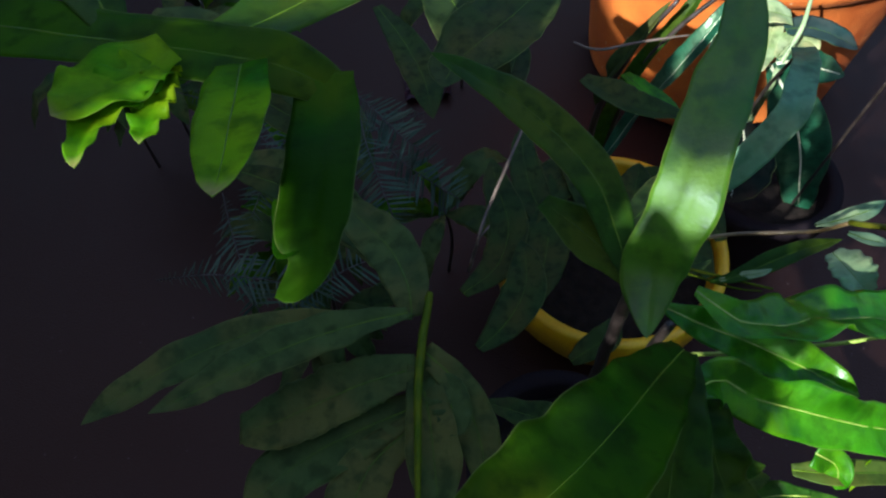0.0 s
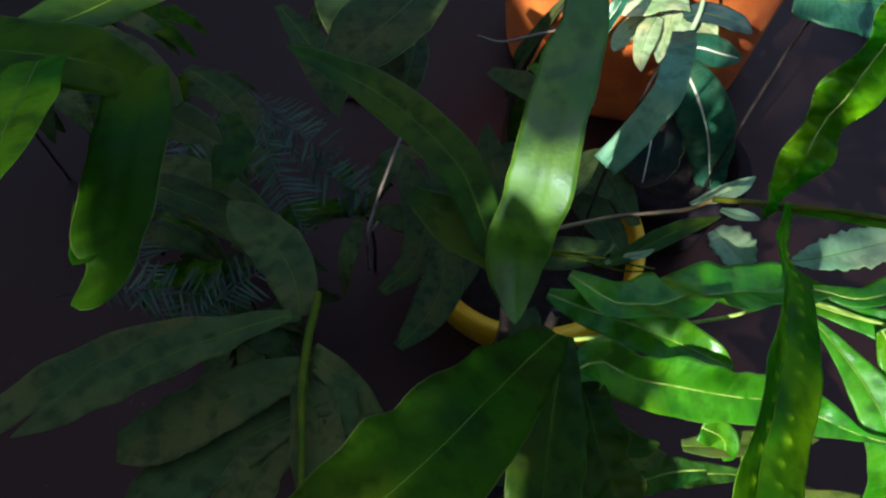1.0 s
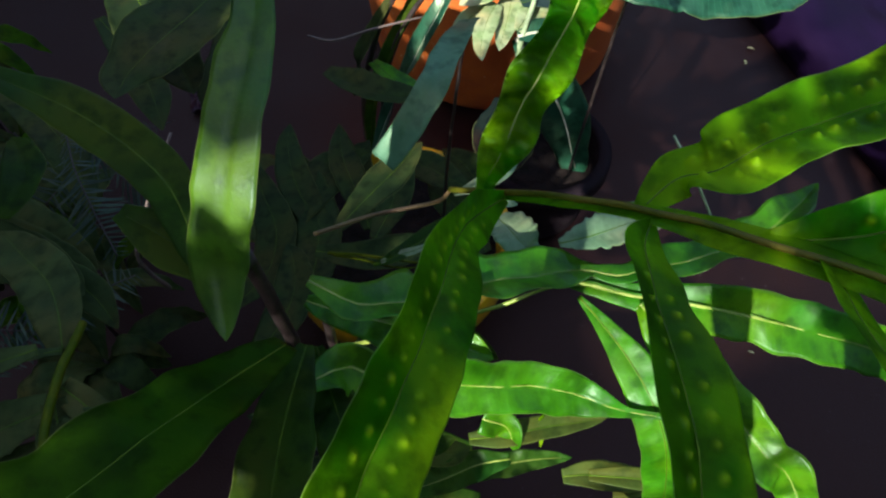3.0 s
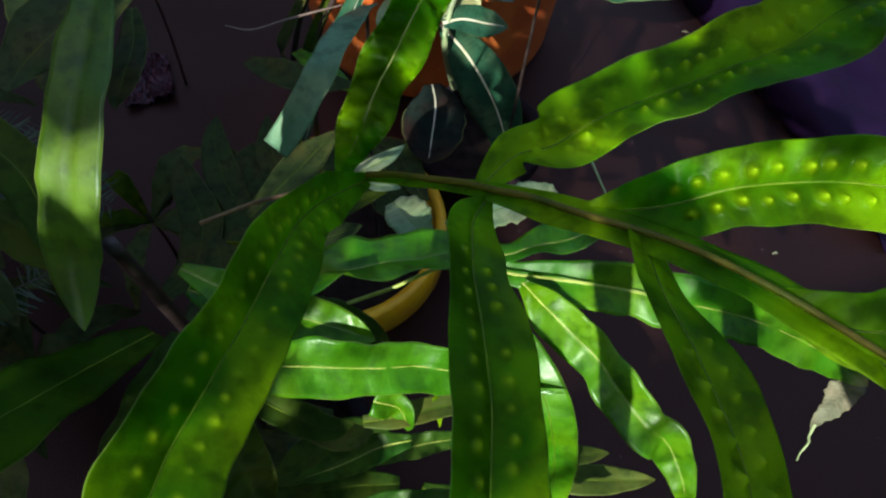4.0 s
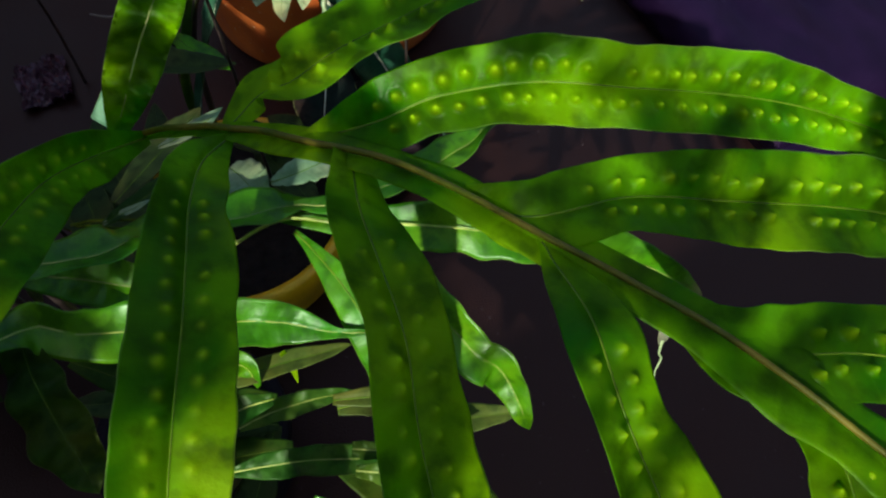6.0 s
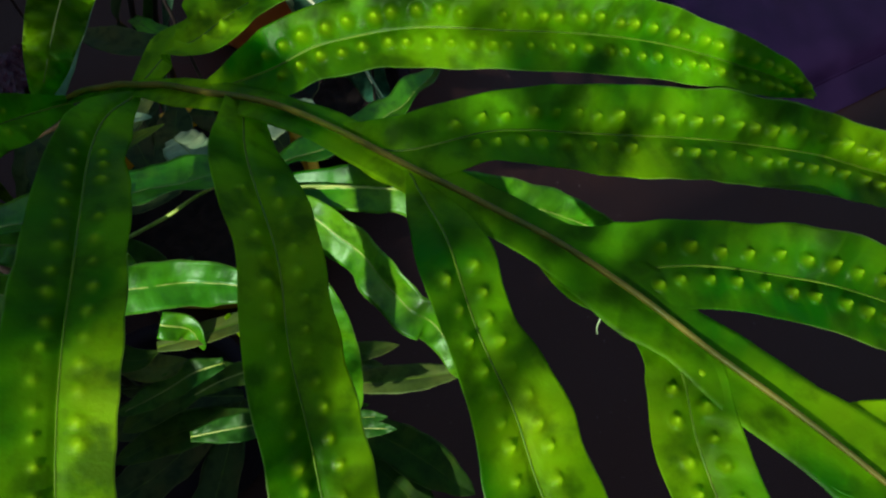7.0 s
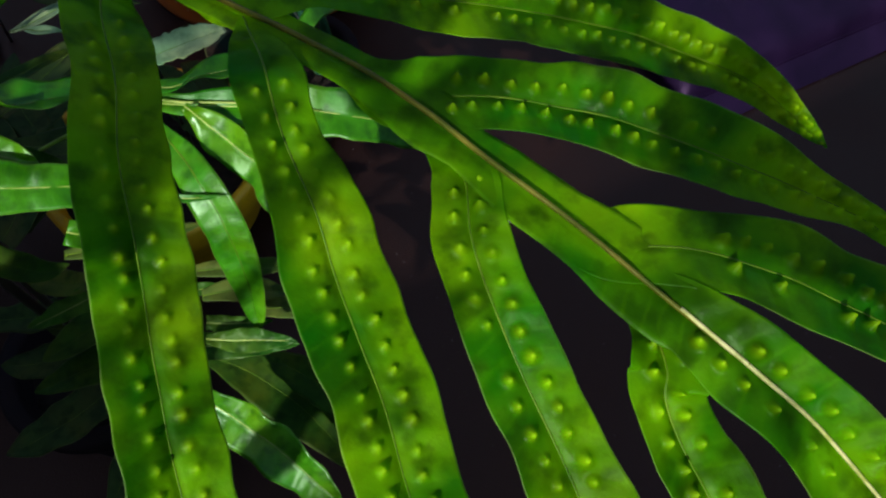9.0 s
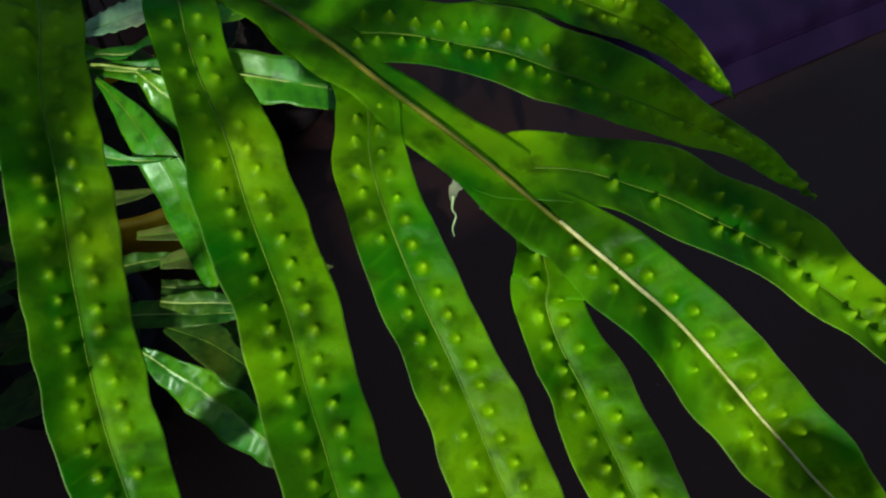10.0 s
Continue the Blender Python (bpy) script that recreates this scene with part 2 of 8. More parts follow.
# ---- builders ----
def mesh_of(name, verts, faces, material, smooth=True):
    me = bpy.data.meshes.new(name)
    me.from_pydata([tuple(map(float, v)) for v in verts], [], faces)
    me.materials.append(material)
    if smooth:
        me.polygons.foreach_set("use_smooth", [True] * len(me.polygons))
    me.update()
    return me


def thing(name, at, label, category, group="", kind=""):
    ob = new(name)
    ob.location = at
    ob.empty_display_size = 0.02
    return tagged(ob, label, category, group, kind)


def under(ob, parent):
    """Hang a world-space mesh under its thing without moving it."""
    if parent is not None:
        root = Vector((0, 0, 0))
        o = parent
        while o is not None:
            root += o.location
            o = o.parent
        ob.parent = parent
        ob.location = -root
    return ob


def curve_through(ctrl, n):
    """n stations along a smooth curve through the control rows (centripetal Catmull-Rom), evenly spaced by length."""
    c = np.array(ctrl, float)
    c = np.vstack([2 * c[0] - c[1], c, 2 * c[-1] - c[-2]])
    rows = []
    for i in range(1, len(c) - 2):
        for u in np.linspace(0, 1, 24, endpoint=False):
            p0, p1, p2, p3 = c[i - 1 : i + 3]
            rows.append(0.5 * (2 * p1 + (p2 - p0) * u + (2 * p0 - 5 * p1 + 4 * p2 - p3) * u * u + (3 * p1 - p0 - 3 * p2 + p3) * u**3))
    rows.append(c[-2])
    rows = np.array(rows)
    s = np.r_[0, np.cumsum(np.linalg.norm(np.diff(rows[:, :3], axis=0), axis=1))]
    at = np.linspace(0, s[-1], n)
    return np.stack([np.interp(at, s, rows[:, k]) for k in range(rows.shape[1])], 1), at


def frames_along(path, face, roll):
    t = np.gradient(path, axis=0)
    t /= np.linalg.norm(t, axis=1)[:, None] + 1e-12
    up = np.tile(np.array(face, float), (len(path), 1))
    nrm = up - (up * t).sum(1)[:, None] * t
    nrm /= np.linalg.norm(nrm, axis=1)[:, None] + 1e-12
    side = np.cross(t, nrm)
    a = np.radians(np.broadcast_to(roll, len(path)))[:, None]
    return t, np.cos(a) * nrm + np.sin(a) * side, np.cos(a) * side - np.sin(a) * nrm


SEED = [0]


def leaf(parent, name, ctrl, mat=WART, rib=RIB, face=(0, 0, 1), roll=0.0, fold=0.10, arch=0.0, wave=0.0, waves=5.0, spots=0.0, warp=0.04, thick=0.0007, tip=0.3, rib_w=0.0010, wither=0.0, ragged=0.0, label="", spot_from=0.15, dents=0.0, rim=1.0, pucker=0.0, level=0.16, knob=0.0028, crowd=0.0):
    """A leaf blade or lobe on a curved midrib. ctrl: rows x, y, z, width from foot to tip. fold: how far the halves rise; wave: ripple of the
    margin in metres; spots: spacing in metres of two rows of embossed warts; wither: browned share at the tip."""
    SEED[0] += 1
    rng = random.Random(SEED[0] * 7 + 1)
    length = sum(math.dist(a[:3], b[:3]) for a, b in zip(ctrl, ctrl[1:]))
    n = max(14, min(260, int(length / 0.00095))) if spots else max(24, min(72, int(length / 0.0026)))
    m = 39 if spots else 13
    path, at = curve_through(ctrl, n)
    width, path = np.maximum(path[:, 3], 0.0), path[:, :3]
    f = at / at[-1]
    if ctrl[-1][3] <= 0.0:
        # a rounded point in place of a straight taper
        last = math.dist(ctrl[-1][:3], ctrl[-2][:3]) / length
        u = np.clip((f - (1 - last)) / last, 0, 1)
        width = np.where(u > 0, ctrl[-2][3] * (1 - u ** (1 + 1.6 * tip)) ** (1.0 - 0.45 * tip), width)
    phase = rng.uniform(0, 50)
    wob = np.array([noise.noise(Vector((x * 55 + phase, 0, 0))) for x in at])
    wob2 = np.array([noise.noise(Vector((x * 55 + phase, 9, 0))) for x in at])
    fine = np.array([noise.noise(Vector((x * 420 + phase, 3, 0))) for x in at])
    t, nrm, side = frames_along(path, face, roll)
    v = np.linspace(-1, 1, m)
    half = width / 2
    left = half * (1 + warp * wob * 2 + ragged * fine)
    right = half * (1 + warp * wob2 * 2 - ragged * fine)
    off = np.where(v[None] < 0, v[None] * left[:, None], v[None] * right[:, None])
    ph = rng.uniform(0, 6.28)
    rip = wave * np.sin(2 * np.pi * waves * f[:, None] + ph + (v[None] > 0) * 1.7) * np.abs(v[None]) ** 1.6 * np.clip(half / (half.max() + 1e-9), 0, 1)[:, None]
    settle = np.clip(f / level, 0, 1)[:, None] ** 1.5
    h = fold * settle * np.abs(off) - arch * off**2 / (half.max() + 1e-9) + rip
    h += -0.0009 * np.exp(-((off / 0.0022) ** 2)) * (half[:, None] > 0.004)
    soft_ = np.array([[noise.noise(Vector((x * 38 + phase, y * 30, 1))) for y in off[i]] for i, x in enumerate(at)])
    h = h + soft_ * (0.0009 + dents)
    if pucker:
        # the blade bulges between its side veins
        h = h + pucker * np.sin(2 * np.pi * (at[:, None] - 0.35 * np.abs(off)) / 0.015 + (off > 0) * 1.1 + 1.5 * wob[:, None]) * np.sin(np.pi * np.clip(np.abs(v[None]), 0, 1))
    spot = np.zeros_like(h)
    if spots:
        x = at[-1] * spot_from
        while x < at[-1] - 0.006:
            i = int(x / at[-1] * (n - 1))
            for sgn in (-1, 1):
                if rng.random() < 0.05:
                    continue
                cx = x + (0.45 * spots if sgn > 0 else 0) + rng.uniform(-0.12, 0.12) * spots
                cy = sgn * half[i] * (0.36 + rng.uniform(-0.05, 0.05))
                r2 = ((at[:, None] - cx) ** 2 + (off - cy) ** 2) / rng.uniform(0.0014, 0.0022) ** 2
                big = rng.uniform(0.75, 1.1)
                h = h + knob * big * np.exp(-r2 * 0.9)
                spot = np.maximum(spot, 0.75 * big * np.exp(-r2 * 1.1))
            x += spots * rng.uniform(0.92, 1.08) * (1 + 0.08 * (crowd > 0) - crowd * x / at[-1])
    top = path[:, None] + off[:, :, None] * side[:, None] + h[:, :, None] * nrm[:, None]
    th = thick * (1 - 0.75 * np.abs(v) ** 6)[None, :, None]
    low = top - th * nrm[:, None]
    nv = n * m
    verts = np.vstack([top.reshape(-1, 3), low.reshape(-1, 3)])
    i, j = np.meshgrid(np.arange(n - 1), np.arange(m - 1), indexing="ij")
    a = (i * m + j).ravel()
    q = np.stack([a, a + 1, a + m + 1, a + m], 1)
    faces = np.vstack([q, q[:, ::-1] + nv]).tolist()
    ring = [k for k in range(m)] + [r * m + m - 1 for r in range(1, n)] + [(n - 1) * m + k for k in range(m - 2, -1, -1)] + [r * m for r in range(n - 2, 0, -1)]
    faces += [[y, x, x + nv, y + nv] for x, y in zip(ring, ring[1:] + ring[:1])]
    me = mesh_of(name, verts, faces, mat)
    uv = me.uv_layers.new(name="UVMap")
    idx = np.empty(len(me.loops), int)
    me.loops.foreach_get("vertex_index", idx)
    reach = (0.9 + 0.085 * np.clip((f - 0.26) / 0.12, 0, 1)) if rim else np.full(n, 0.9)
    grid = np.stack([np.repeat(at, m), (v[None] * reach[:, None]).ravel()], 1)
    uv.data.foreach_set("uv", np.vstack([grid, grid])[idx].ravel())
    for key, val in (("sorus", spot.ravel()), ("wither", (np.clip((f - (1 - wither)) / max(wither, 1e-6) + 0.5 * wob, 0, 1) * (wither > 0)).repeat(m))):
        me.attributes.new(key, "FLOAT", "POINT").data.foreach_set("value", np.r_[val, val])
    ob = under(new(name, me), parent)
    if label:
        ob["label"] = label
    if rib and rib_w:
        rn = max(10, n // 3)
        sel = np.linspace(0, (n - 1) * 0.93, rn).astype(int)
        mid = path[sel] + nrm[sel] * (h[sel, m // 2][:, None] + 0.0002)
        rad = rib_w / 2 * (1 - 0.75 * f[sel])
        tube("midrib", mid, rad, rib, ob, nrm[sel], 0.55)
    return ob


def tube(name, path, rad, mat, parent, nrm=None, flat=1.0, sides=7):
    path = np.asarray(path, float)
    if nrm is None:
        _, nrm, side = frames_along(path, (0.3, 0.2, 1), 0)
    else:
        t = np.gradient(path, axis=0)
        side = np.cross(t, nrm)
        side /= np.linalg.norm(side, axis=1)[:, None] + 1e-12
    ang = np.linspace(0, 2 * np.pi, sides, endpoint=False)
    ring = path[:, None] + np.asarray(rad)[:, None, None] * (np.cos(ang)[None, :, None] * side[:, None] + flat * np.sin(ang)[None, :, None] * nrm[:, None])
    n = len(path)
    faces = [[r * sides + k, r * sides + (k + 1) % sides, (r + 1) * sides + (k + 1) % sides, (r + 1) * sides + k] for r in range(n - 1) for k in range(sides)]
    faces += [list(range(sides))[::-1], [(n - 1) * sides + k for k in range(sides)]]
    return under(new(name, mesh_of(name, ring.reshape(-1, 3), faces, mat)), parent)


def stalk(parent, name, ctrl, mat=STEM, n=40, label=""):
    """A round tapering stalk; the rows' fourth number is its thickness."""
    path, at = curve_through(ctrl, n)
    wob = np.array([[noise.noise(Vector((x * 30, k * 7.0, ctrl[0][0] * 40))) for k in range(3)] for x in at]) * 0.0008
    ob = tube(name, path[:, :3] + wob, np.maximum(path[:, 3], 0.0004) / 2, mat, parent)
    if label:
        ob["label"] = label
    return ob


# ---- ground ----
def sheet(name, size, mat):
    me = mesh_of(name, [(sx * size, sy * size, 0.0) for sx, sy in ((-1, -1), (1, -1), (1, 1), (-1, 1))], [[0, 1, 2, 3]], mat, False)
    return new(name, me)


ground = tagged(sheet("ground", 60.0, FLOOR), "red-brown painted cement yard floor with grit and stains, colour darkened for shade", "floor", kind="structure")


def pinnate_fern(line):
    """A small feather-leaved fern frond: a wiry stalk with two rows of narrow leaflets, joined in one blade."""
    ob = thing("small_fern", line[0], "small dark blue-green feather-leaved fern frond", "fern", "small ferns")
    stalk(ob, "stem", [(*p, 0.0016) for p in line], STEM_DARK, 30)
    path, at = curve_through([(*p, 0) for p in line], 34)
    path = path[:, :3]
    t, nrm, side = frames_along(path, (-0.1, -0.5, 0.85), 0)
    rng = random.Random(int(1000 * (line[0][0] + line[-1][1])))
    for i in range(1, 34):
        f = i / 33
        size = 0.042 * rng.uniform(0.75, 1.1) * math.sin(math.pi * min(1, 0.25 + 0.75 * (1 - f))) * (1 if f < 0.9 else 0.6)
        for s in (-1, 1):
            if rng.random() < 0.1:
                continue
            a, d = path[i], s * side[i] * 0.9 + t[i] * rng.uniform(0.2, 0.6) + nrm[i] * rng.uniform(-0.5, 0.2)
            leaf(ob, "leaflet", [(*(a + d * size * u), w * size) for u, w in ((0, 0.04), (0.35, 0.085), (0.7, 0.06), (1, 0))], BLUE, None, face=tuple(nrm[i] + side[i] * rng.uniform(-0.6, 0.6)), thick=0.0004)
    return ob


def pot_profile(name, at, rows, mat, parent, sides=64):
    """A turned shape from rows of radius and height, open or closed as the rows run."""
    ang = np.linspace(0, 2 * np.pi, sides, endpoint=False)
    verts = [(at[0] + r * math.cos(a), at[1] + r * math.sin(a), at[2] + z) for r, z in rows for a in ang]
    faces = [[i * sides + k, i * sides + (k + 1) % sides, (i + 1) * sides + (k + 1) % sides, (i + 1) * sides + k] for i in range(len(rows) - 1) for k in range(sides)]
    return under(new(name, mesh_of(name, verts, faces, mat)), parent)


def soil_disc(name, at, r, parent, seed=0):
    verts, faces, k = [(at[0], at[1], at[2])], [], 40
    rings = 10
    for i in range(1, rings + 1):
        for j in range(k):
            a = 2 * math.pi * j / k
            x, y = at[0] + r * i / rings * math.cos(a), at[1] + r * i / rings * math.sin(a)
            verts.append((x, y, at[2] + 0.012 * noise.noise(Vector((x * 40, y * 40, seed)))))
    for j in range(k):
        faces.append([0, 1 + j, 1 + (j + 1) % k])
    for i in range(rings - 1):
        for j in range(k):
            a, b = 1 + i * k, 1 + (i + 1) * k
            faces.append([a + j, b + j, b + (j + 1) % k, a + (j + 1) % k])
    return under(new(name, mesh_of(name, verts, faces, SOIL)), parent)


def pot(name, x, y, r0, r1, h, mat, label, lip=0.012, rim_h=0.035, z=0.0):
    ob = thing(name, (x, y, z), label, "plant pot")
    wall = 0.012
    body = [(0.001, 0), (r0 * 0.97, 0), (r0, 0.006)] + [(r0 + (r1 - r0) * u, h * u) for u in np.linspace(0.05, 1, 12)]
    rim = [(r1, h - rim_h), (r1 + lip, h - rim_h + 0.004), (r1 + lip, h - 0.006), (r1 + lip - 0.005, h), (r1 - wall, h), (r1 - wall - 0.002, h - 0.01), (r1 - wall - 0.01, h - 0.06)]
    pot_profile("body", (x, y, z), [p for p in body if p[1] <= h - rim_h + 0.001] + [(r1, h - rim_h + 0.001)], mat, ob)
    pot_profile("rim", (x, y, z), rim, mat, ob)
    soil_disc("soil", (x, y, z + h - 0.045), r1 - wall - 0.004, ob, x)
    return ob


# ---- pots and the yard ----
pot("terracotta_pot", 0.72, 1.255, 0.292, 0.331, 0.42, POT_CLAY, "large sunlit terracotta pot with worn speckled sides")
pot("yellow_bowl", 0.308, 0.618, 0.165, 0.196, 0.17, RIM, "yellow plastic planting bowl filled with dark soil", 0.006, 0.08)
pot("black_pot", 0.14, 0.24, 0.10, 0.12, 0.24, POT_DARK, "black plastic nursery pot filled with soil")
pot("black_pot", 0.62, 0.72, 0.10, 0.12, 0.18, POT_DARK, "small black plastic nursery pot")

# ---- large warty fern frond ----
frond = thing("fern_frond", (0.2732, 0.1852, 0.87), "large lobed fern frond, yellow-green with rows of raised warts", "fern frond")
leaf(frond, "rachis_wing", [(0.2877, 0.1958, 0.8453, 0.0063), (0.33, 0.1313, 0.9007, 0.0109), (0.3555, 0.0928, 0.9233, 0.0189), (0.3797, 0.058, 0.9395, 0.0178), (0.4025, 0.0219, 0.9503, 0.0182), (0.4293, -0.0296, 0.9568, 0.0209), (0.4424, -0.0517, 0.9576, 0.0205), (0.4563, -0.0751, 0.9572, 0.0219), (0.4658, -0.0932, 0.9564, 0.0271), (0.4747, -0.1137, 0.9549, 0.0315), (0.4811, -0.1298, 0.9533, 0.0237), (0.4891, -0.149, 0.951, 0.0281), (0.4982, -0.1698, 0.9500, 0.0296), (0.5062, -0.1873, 0.9490, 0.0324), (0.5135, -0.2081, 0.9478, 0.0373), (0.5200, -0.2273, 0.9468, 0.0343), (0.5280, -0.248, 0.9445, 0.0191), (0.5380, -0.2672, 0.9390, 0)], fold=-0.02, rib=None, rim=0)
stalk(frond, "petiole", [(0.1771, 0.2703, 0.74, 0.0036), (0.2226, 0.2583, 0.7629, 0.0033), (0.2641, 0.2404, 0.7859, 0.003), (0.2709, 0.2259, 0.8168, 0.0029)], STEM, 40, "thin brown leaf stalk")
stalk(frond, "rachis", [(0.2709, 0.2259, 0.8173, 0.0042), (0.2972, 0.1798, 0.8632, 0.0039), (0.3282, 0.134, 0.9013, 0.0037), (0.3621, 0.0829, 0.9307, 0.0034), (0.3964, 0.0327, 0.9504, 0.0031), (0.4289, -0.0288, 0.9592, 0.0028), (0.4631, -0.0877, 0.9592, 0.0026), (0.49, -0.1511, 0.9540, 0.0024), (0.5045, -0.1885, 0.9520, 0.0022), (0.5174, -0.2268, 0.9497, 0.0020), (0.5264, -0.2548, 0.9491, 0.0018)], RACHIS, 90, "brown-green round rachis")
stalk(frond, "rachis_end", [(0.5174, -0.2268, 0.9499, 0.0018), (0.5264, -0.2548, 0.9493, 0.0018), (0.5395, -0.2822, 0.9397, 0.0016), (0.5506, -0.3127, 0.9253, 0.0014), (0.562, -0.341, 0.9118, 0.0012), (0.573, -0.370, 0.8988, 0.0010), (0.584, -0.398, 0.8868, 0.0007)], RIB_TAN, 50, "pale tan end of the rachis")
leaf(frond, "lobe", [(0.293, 0.1865, 0.8523, 0.0081), (0.2655, 0.1648, 0.875, 0.0285), (0.246, 0.1405, 0.8957, 0.0323), (0.2301, 0.1123, 0.9102, 0.0414), (0.212, 0.0836, 0.918, 0.0396), (0.1963, 0.0621, 0.923, 0.0443), (0.1771, 0.0378, 0.9261, 0.0456), (0.1575, 0.0121, 0.9262, 0.0413), (0.1231, 0.0083, 0.9241, 0)], spots=0.0106, fold=0.27, wave=0.0016, waves=4, dents=0.0006, knob=0.0015, face=(0.258, -0.681, 0.685))
leaf(frond, "lobe", [(0.3383, 0.1189, 0.9068, 0.002), (0.3203, 0.0983, 0.9196, 0.0253), (0.3092, 0.0702, 0.9299, 0.0305), (0.3006, 0.0392, 0.9361, 0.0372), (0.2916, 0.0096, 0.9394, 0.0391), (0.2785, -0.0227, 0.9372, 0.0413), (0.2648, -0.0542, 0.9288, 0.0395), (0.2530, -0.085, 0.918, 0.039), (0.2425, -0.115, 0.905, 0.037), (0.233, -0.143, 0.89, 0.030), (0.225, -0.168, 0.876, 0)], spots=0.0106, fold=0.27, wave=0.0016, waves=4, dents=0.0006, knob=0.0019, face=(0.430, -0.188, 0.883))
leaf(frond, "lobe", [(0.3804, 0.0599, 0.9372, 0.016), (0.3697, 0.0151, 0.9476, 0.0351), (0.3657, -0.0264, 0.9494, 0.0342), (0.3547, -0.0661, 0.9436, 0.0382), (0.3461, -0.1026, 0.9269, 0.0407), (0.3351, -0.1432, 0.9063, 0.04), (0.3254, -0.1838, 0.8852, 0.0411), (0.3203, -0.223, 0.8638, 0.0385), (0.318, -0.255, 0.845, 0.034), (0.317, -0.288, 0.826, 0)], spots=0.0106, wave=0.0016, waves=4, dents=0.0006, fold=0.18, face=(0.315, -0.599, 0.736), knob=0.0030, pucker=0.0005)
leaf(frond, "lobe", [(0.4253, -0.022, 0.9546, 0.0027), (0.4222, -0.0614, 0.964, 0.029), (0.4171, -0.0915, 0.9567, 0.0304), (0.4164, -0.1238, 0.9399, 0.0389), (0.4124, -0.1604, 0.9244, 0.0451), (0.4098, -0.1988, 0.9132, 0.0433), (0.4045, -0.2316, 0.9062, 0.0415), (0.4012, -0.2589, 0.9031, 0.0422), (0.397, -0.289, 0.899, 0.0415), (0.392, -0.325, 0.892, 0.035), (0.387, -0.355, 0.885, 0)], spots=0.0106, wave=0.0016, waves=4, dents=0.0006, fold=0.16, face=(0.250, -0.087, 0.964), knob=0.0036, pucker=0.0005)
leaf(frond, "lobe", [(0.4707, -0.1042, 0.9497, 0.006), (0.476, -0.1355, 0.9476, 0.026), (0.4652, -0.1636, 0.9455, 0.0303), (0.4605, -0.192, 0.9378, 0.032), (0.4589, -0.2249, 0.9276, 0.0347), (0.4594, -0.256, 0.9139, 0.0365), (0.4588, -0.2859, 0.8985, 0.041), (0.4585, -0.315, 0.884, 0.038), (0.458, -0.348, 0.868, 0)], spots=0.0106, wave=0.0016, waves=4, dents=0.0006, fold=0.18, face=(-0.032, 0.313, 0.949), knob=0.0042, pucker=0.0005)
leaf(frond, "lobe", [(0.5145, -0.2001, 0.933, 0.006), (0.5125, -0.2238, 0.934, 0.020), (0.5066, -0.2409, 0.9355, 0.030), (0.5009, -0.2497, 0.9319, 0.0276), (0.4999, -0.2671, 0.9227, 0.0321), (0.5016, -0.2851, 0.9147, 0.0348), (0.5, -0.3082, 0.9085, 0.0375), (0.4989, -0.3288, 0.9044, 0.0355), (0.4978, -0.352, 0.899, 0.029), (0.496, -0.376, 0.893, 0)], spots=0.0106, fold=0.27, wave=0.0016, waves=4, dents=0.0006, face=(0.023, 0.123, 0.992), knob=0.0046, pucker=0.0005)
leaf(frond, "lobe", [(0.5098, -0.1954, 0.9418, 0.0053), (0.5174, -0.2268, 0.9489, 0.0254), (0.5264, -0.2548, 0.9484, 0.0331), (0.5395, -0.2822, 0.9388, 0.0345), (0.5506, -0.3127, 0.9244, 0.0395), (0.562, -0.341, 0.911, 0.0385), (0.573, -0.370, 0.898, 0.033), (0.584, -0.398, 0.886, 0.023), (0.594, -0.425, 0.876, 0)], spots=0.0106, fold=0.27, wave=0.0016, waves=4, dents=0.0006, rib=None, level=0.3, face=(-0.400, 0.140, 0.906), knob=0.0058, pucker=0.0005)
leaf(frond, "lobe", [(0.4937, -0.1619, 0.9431, 0.012), (0.5091, -0.1884, 0.9457, 0.0335), (0.5361, -0.2072, 0.9499, 0.037), (0.5588, -0.2278, 0.9482, 0.0418), (0.5779, -0.25, 0.9448, 0.0416), (0.5965, -0.2783, 0.9402, 0.0412), (0.6109, -0.3051, 0.9331, 0.0344), (0.6245, -0.3292, 0.9237, 0.03), (0.6534, -0.3403, 0.9124, 0)], spots=0.0106, fold=0.27, wave=0.0016, waves=4, dents=0.0006, knob=0.0058, crowd=0.45, level=0.5, face=(0.025, 0.043, 0.999), pucker=0.0005, spot_from=0.3)
leaf(frond, "lobe", [(0.4545, -0.0721, 0.9553, 0.0132), (0.4707, -0.0955, 0.9551, 0.0346), (0.503, -0.1109, 0.9543, 0.0346), (0.5318, -0.13, 0.9515, 0.0378), (0.5568, -0.1517, 0.9491, 0.0385), (0.5812, -0.1782, 0.945, 0.0377), (0.6063, -0.2027, 0.9378, 0.0261), (0.6293, -0.2236, 0.9278, 0.0155), (0.6516, -0.2562, 0.9155, 0)], spots=0.0106, fold=0.27, wave=0.0016, waves=4, dents=0.0006, knob=0.0058, crowd=0.45, level=0.35, face=(-0.249, -0.066, 0.966), pucker=0.0005)
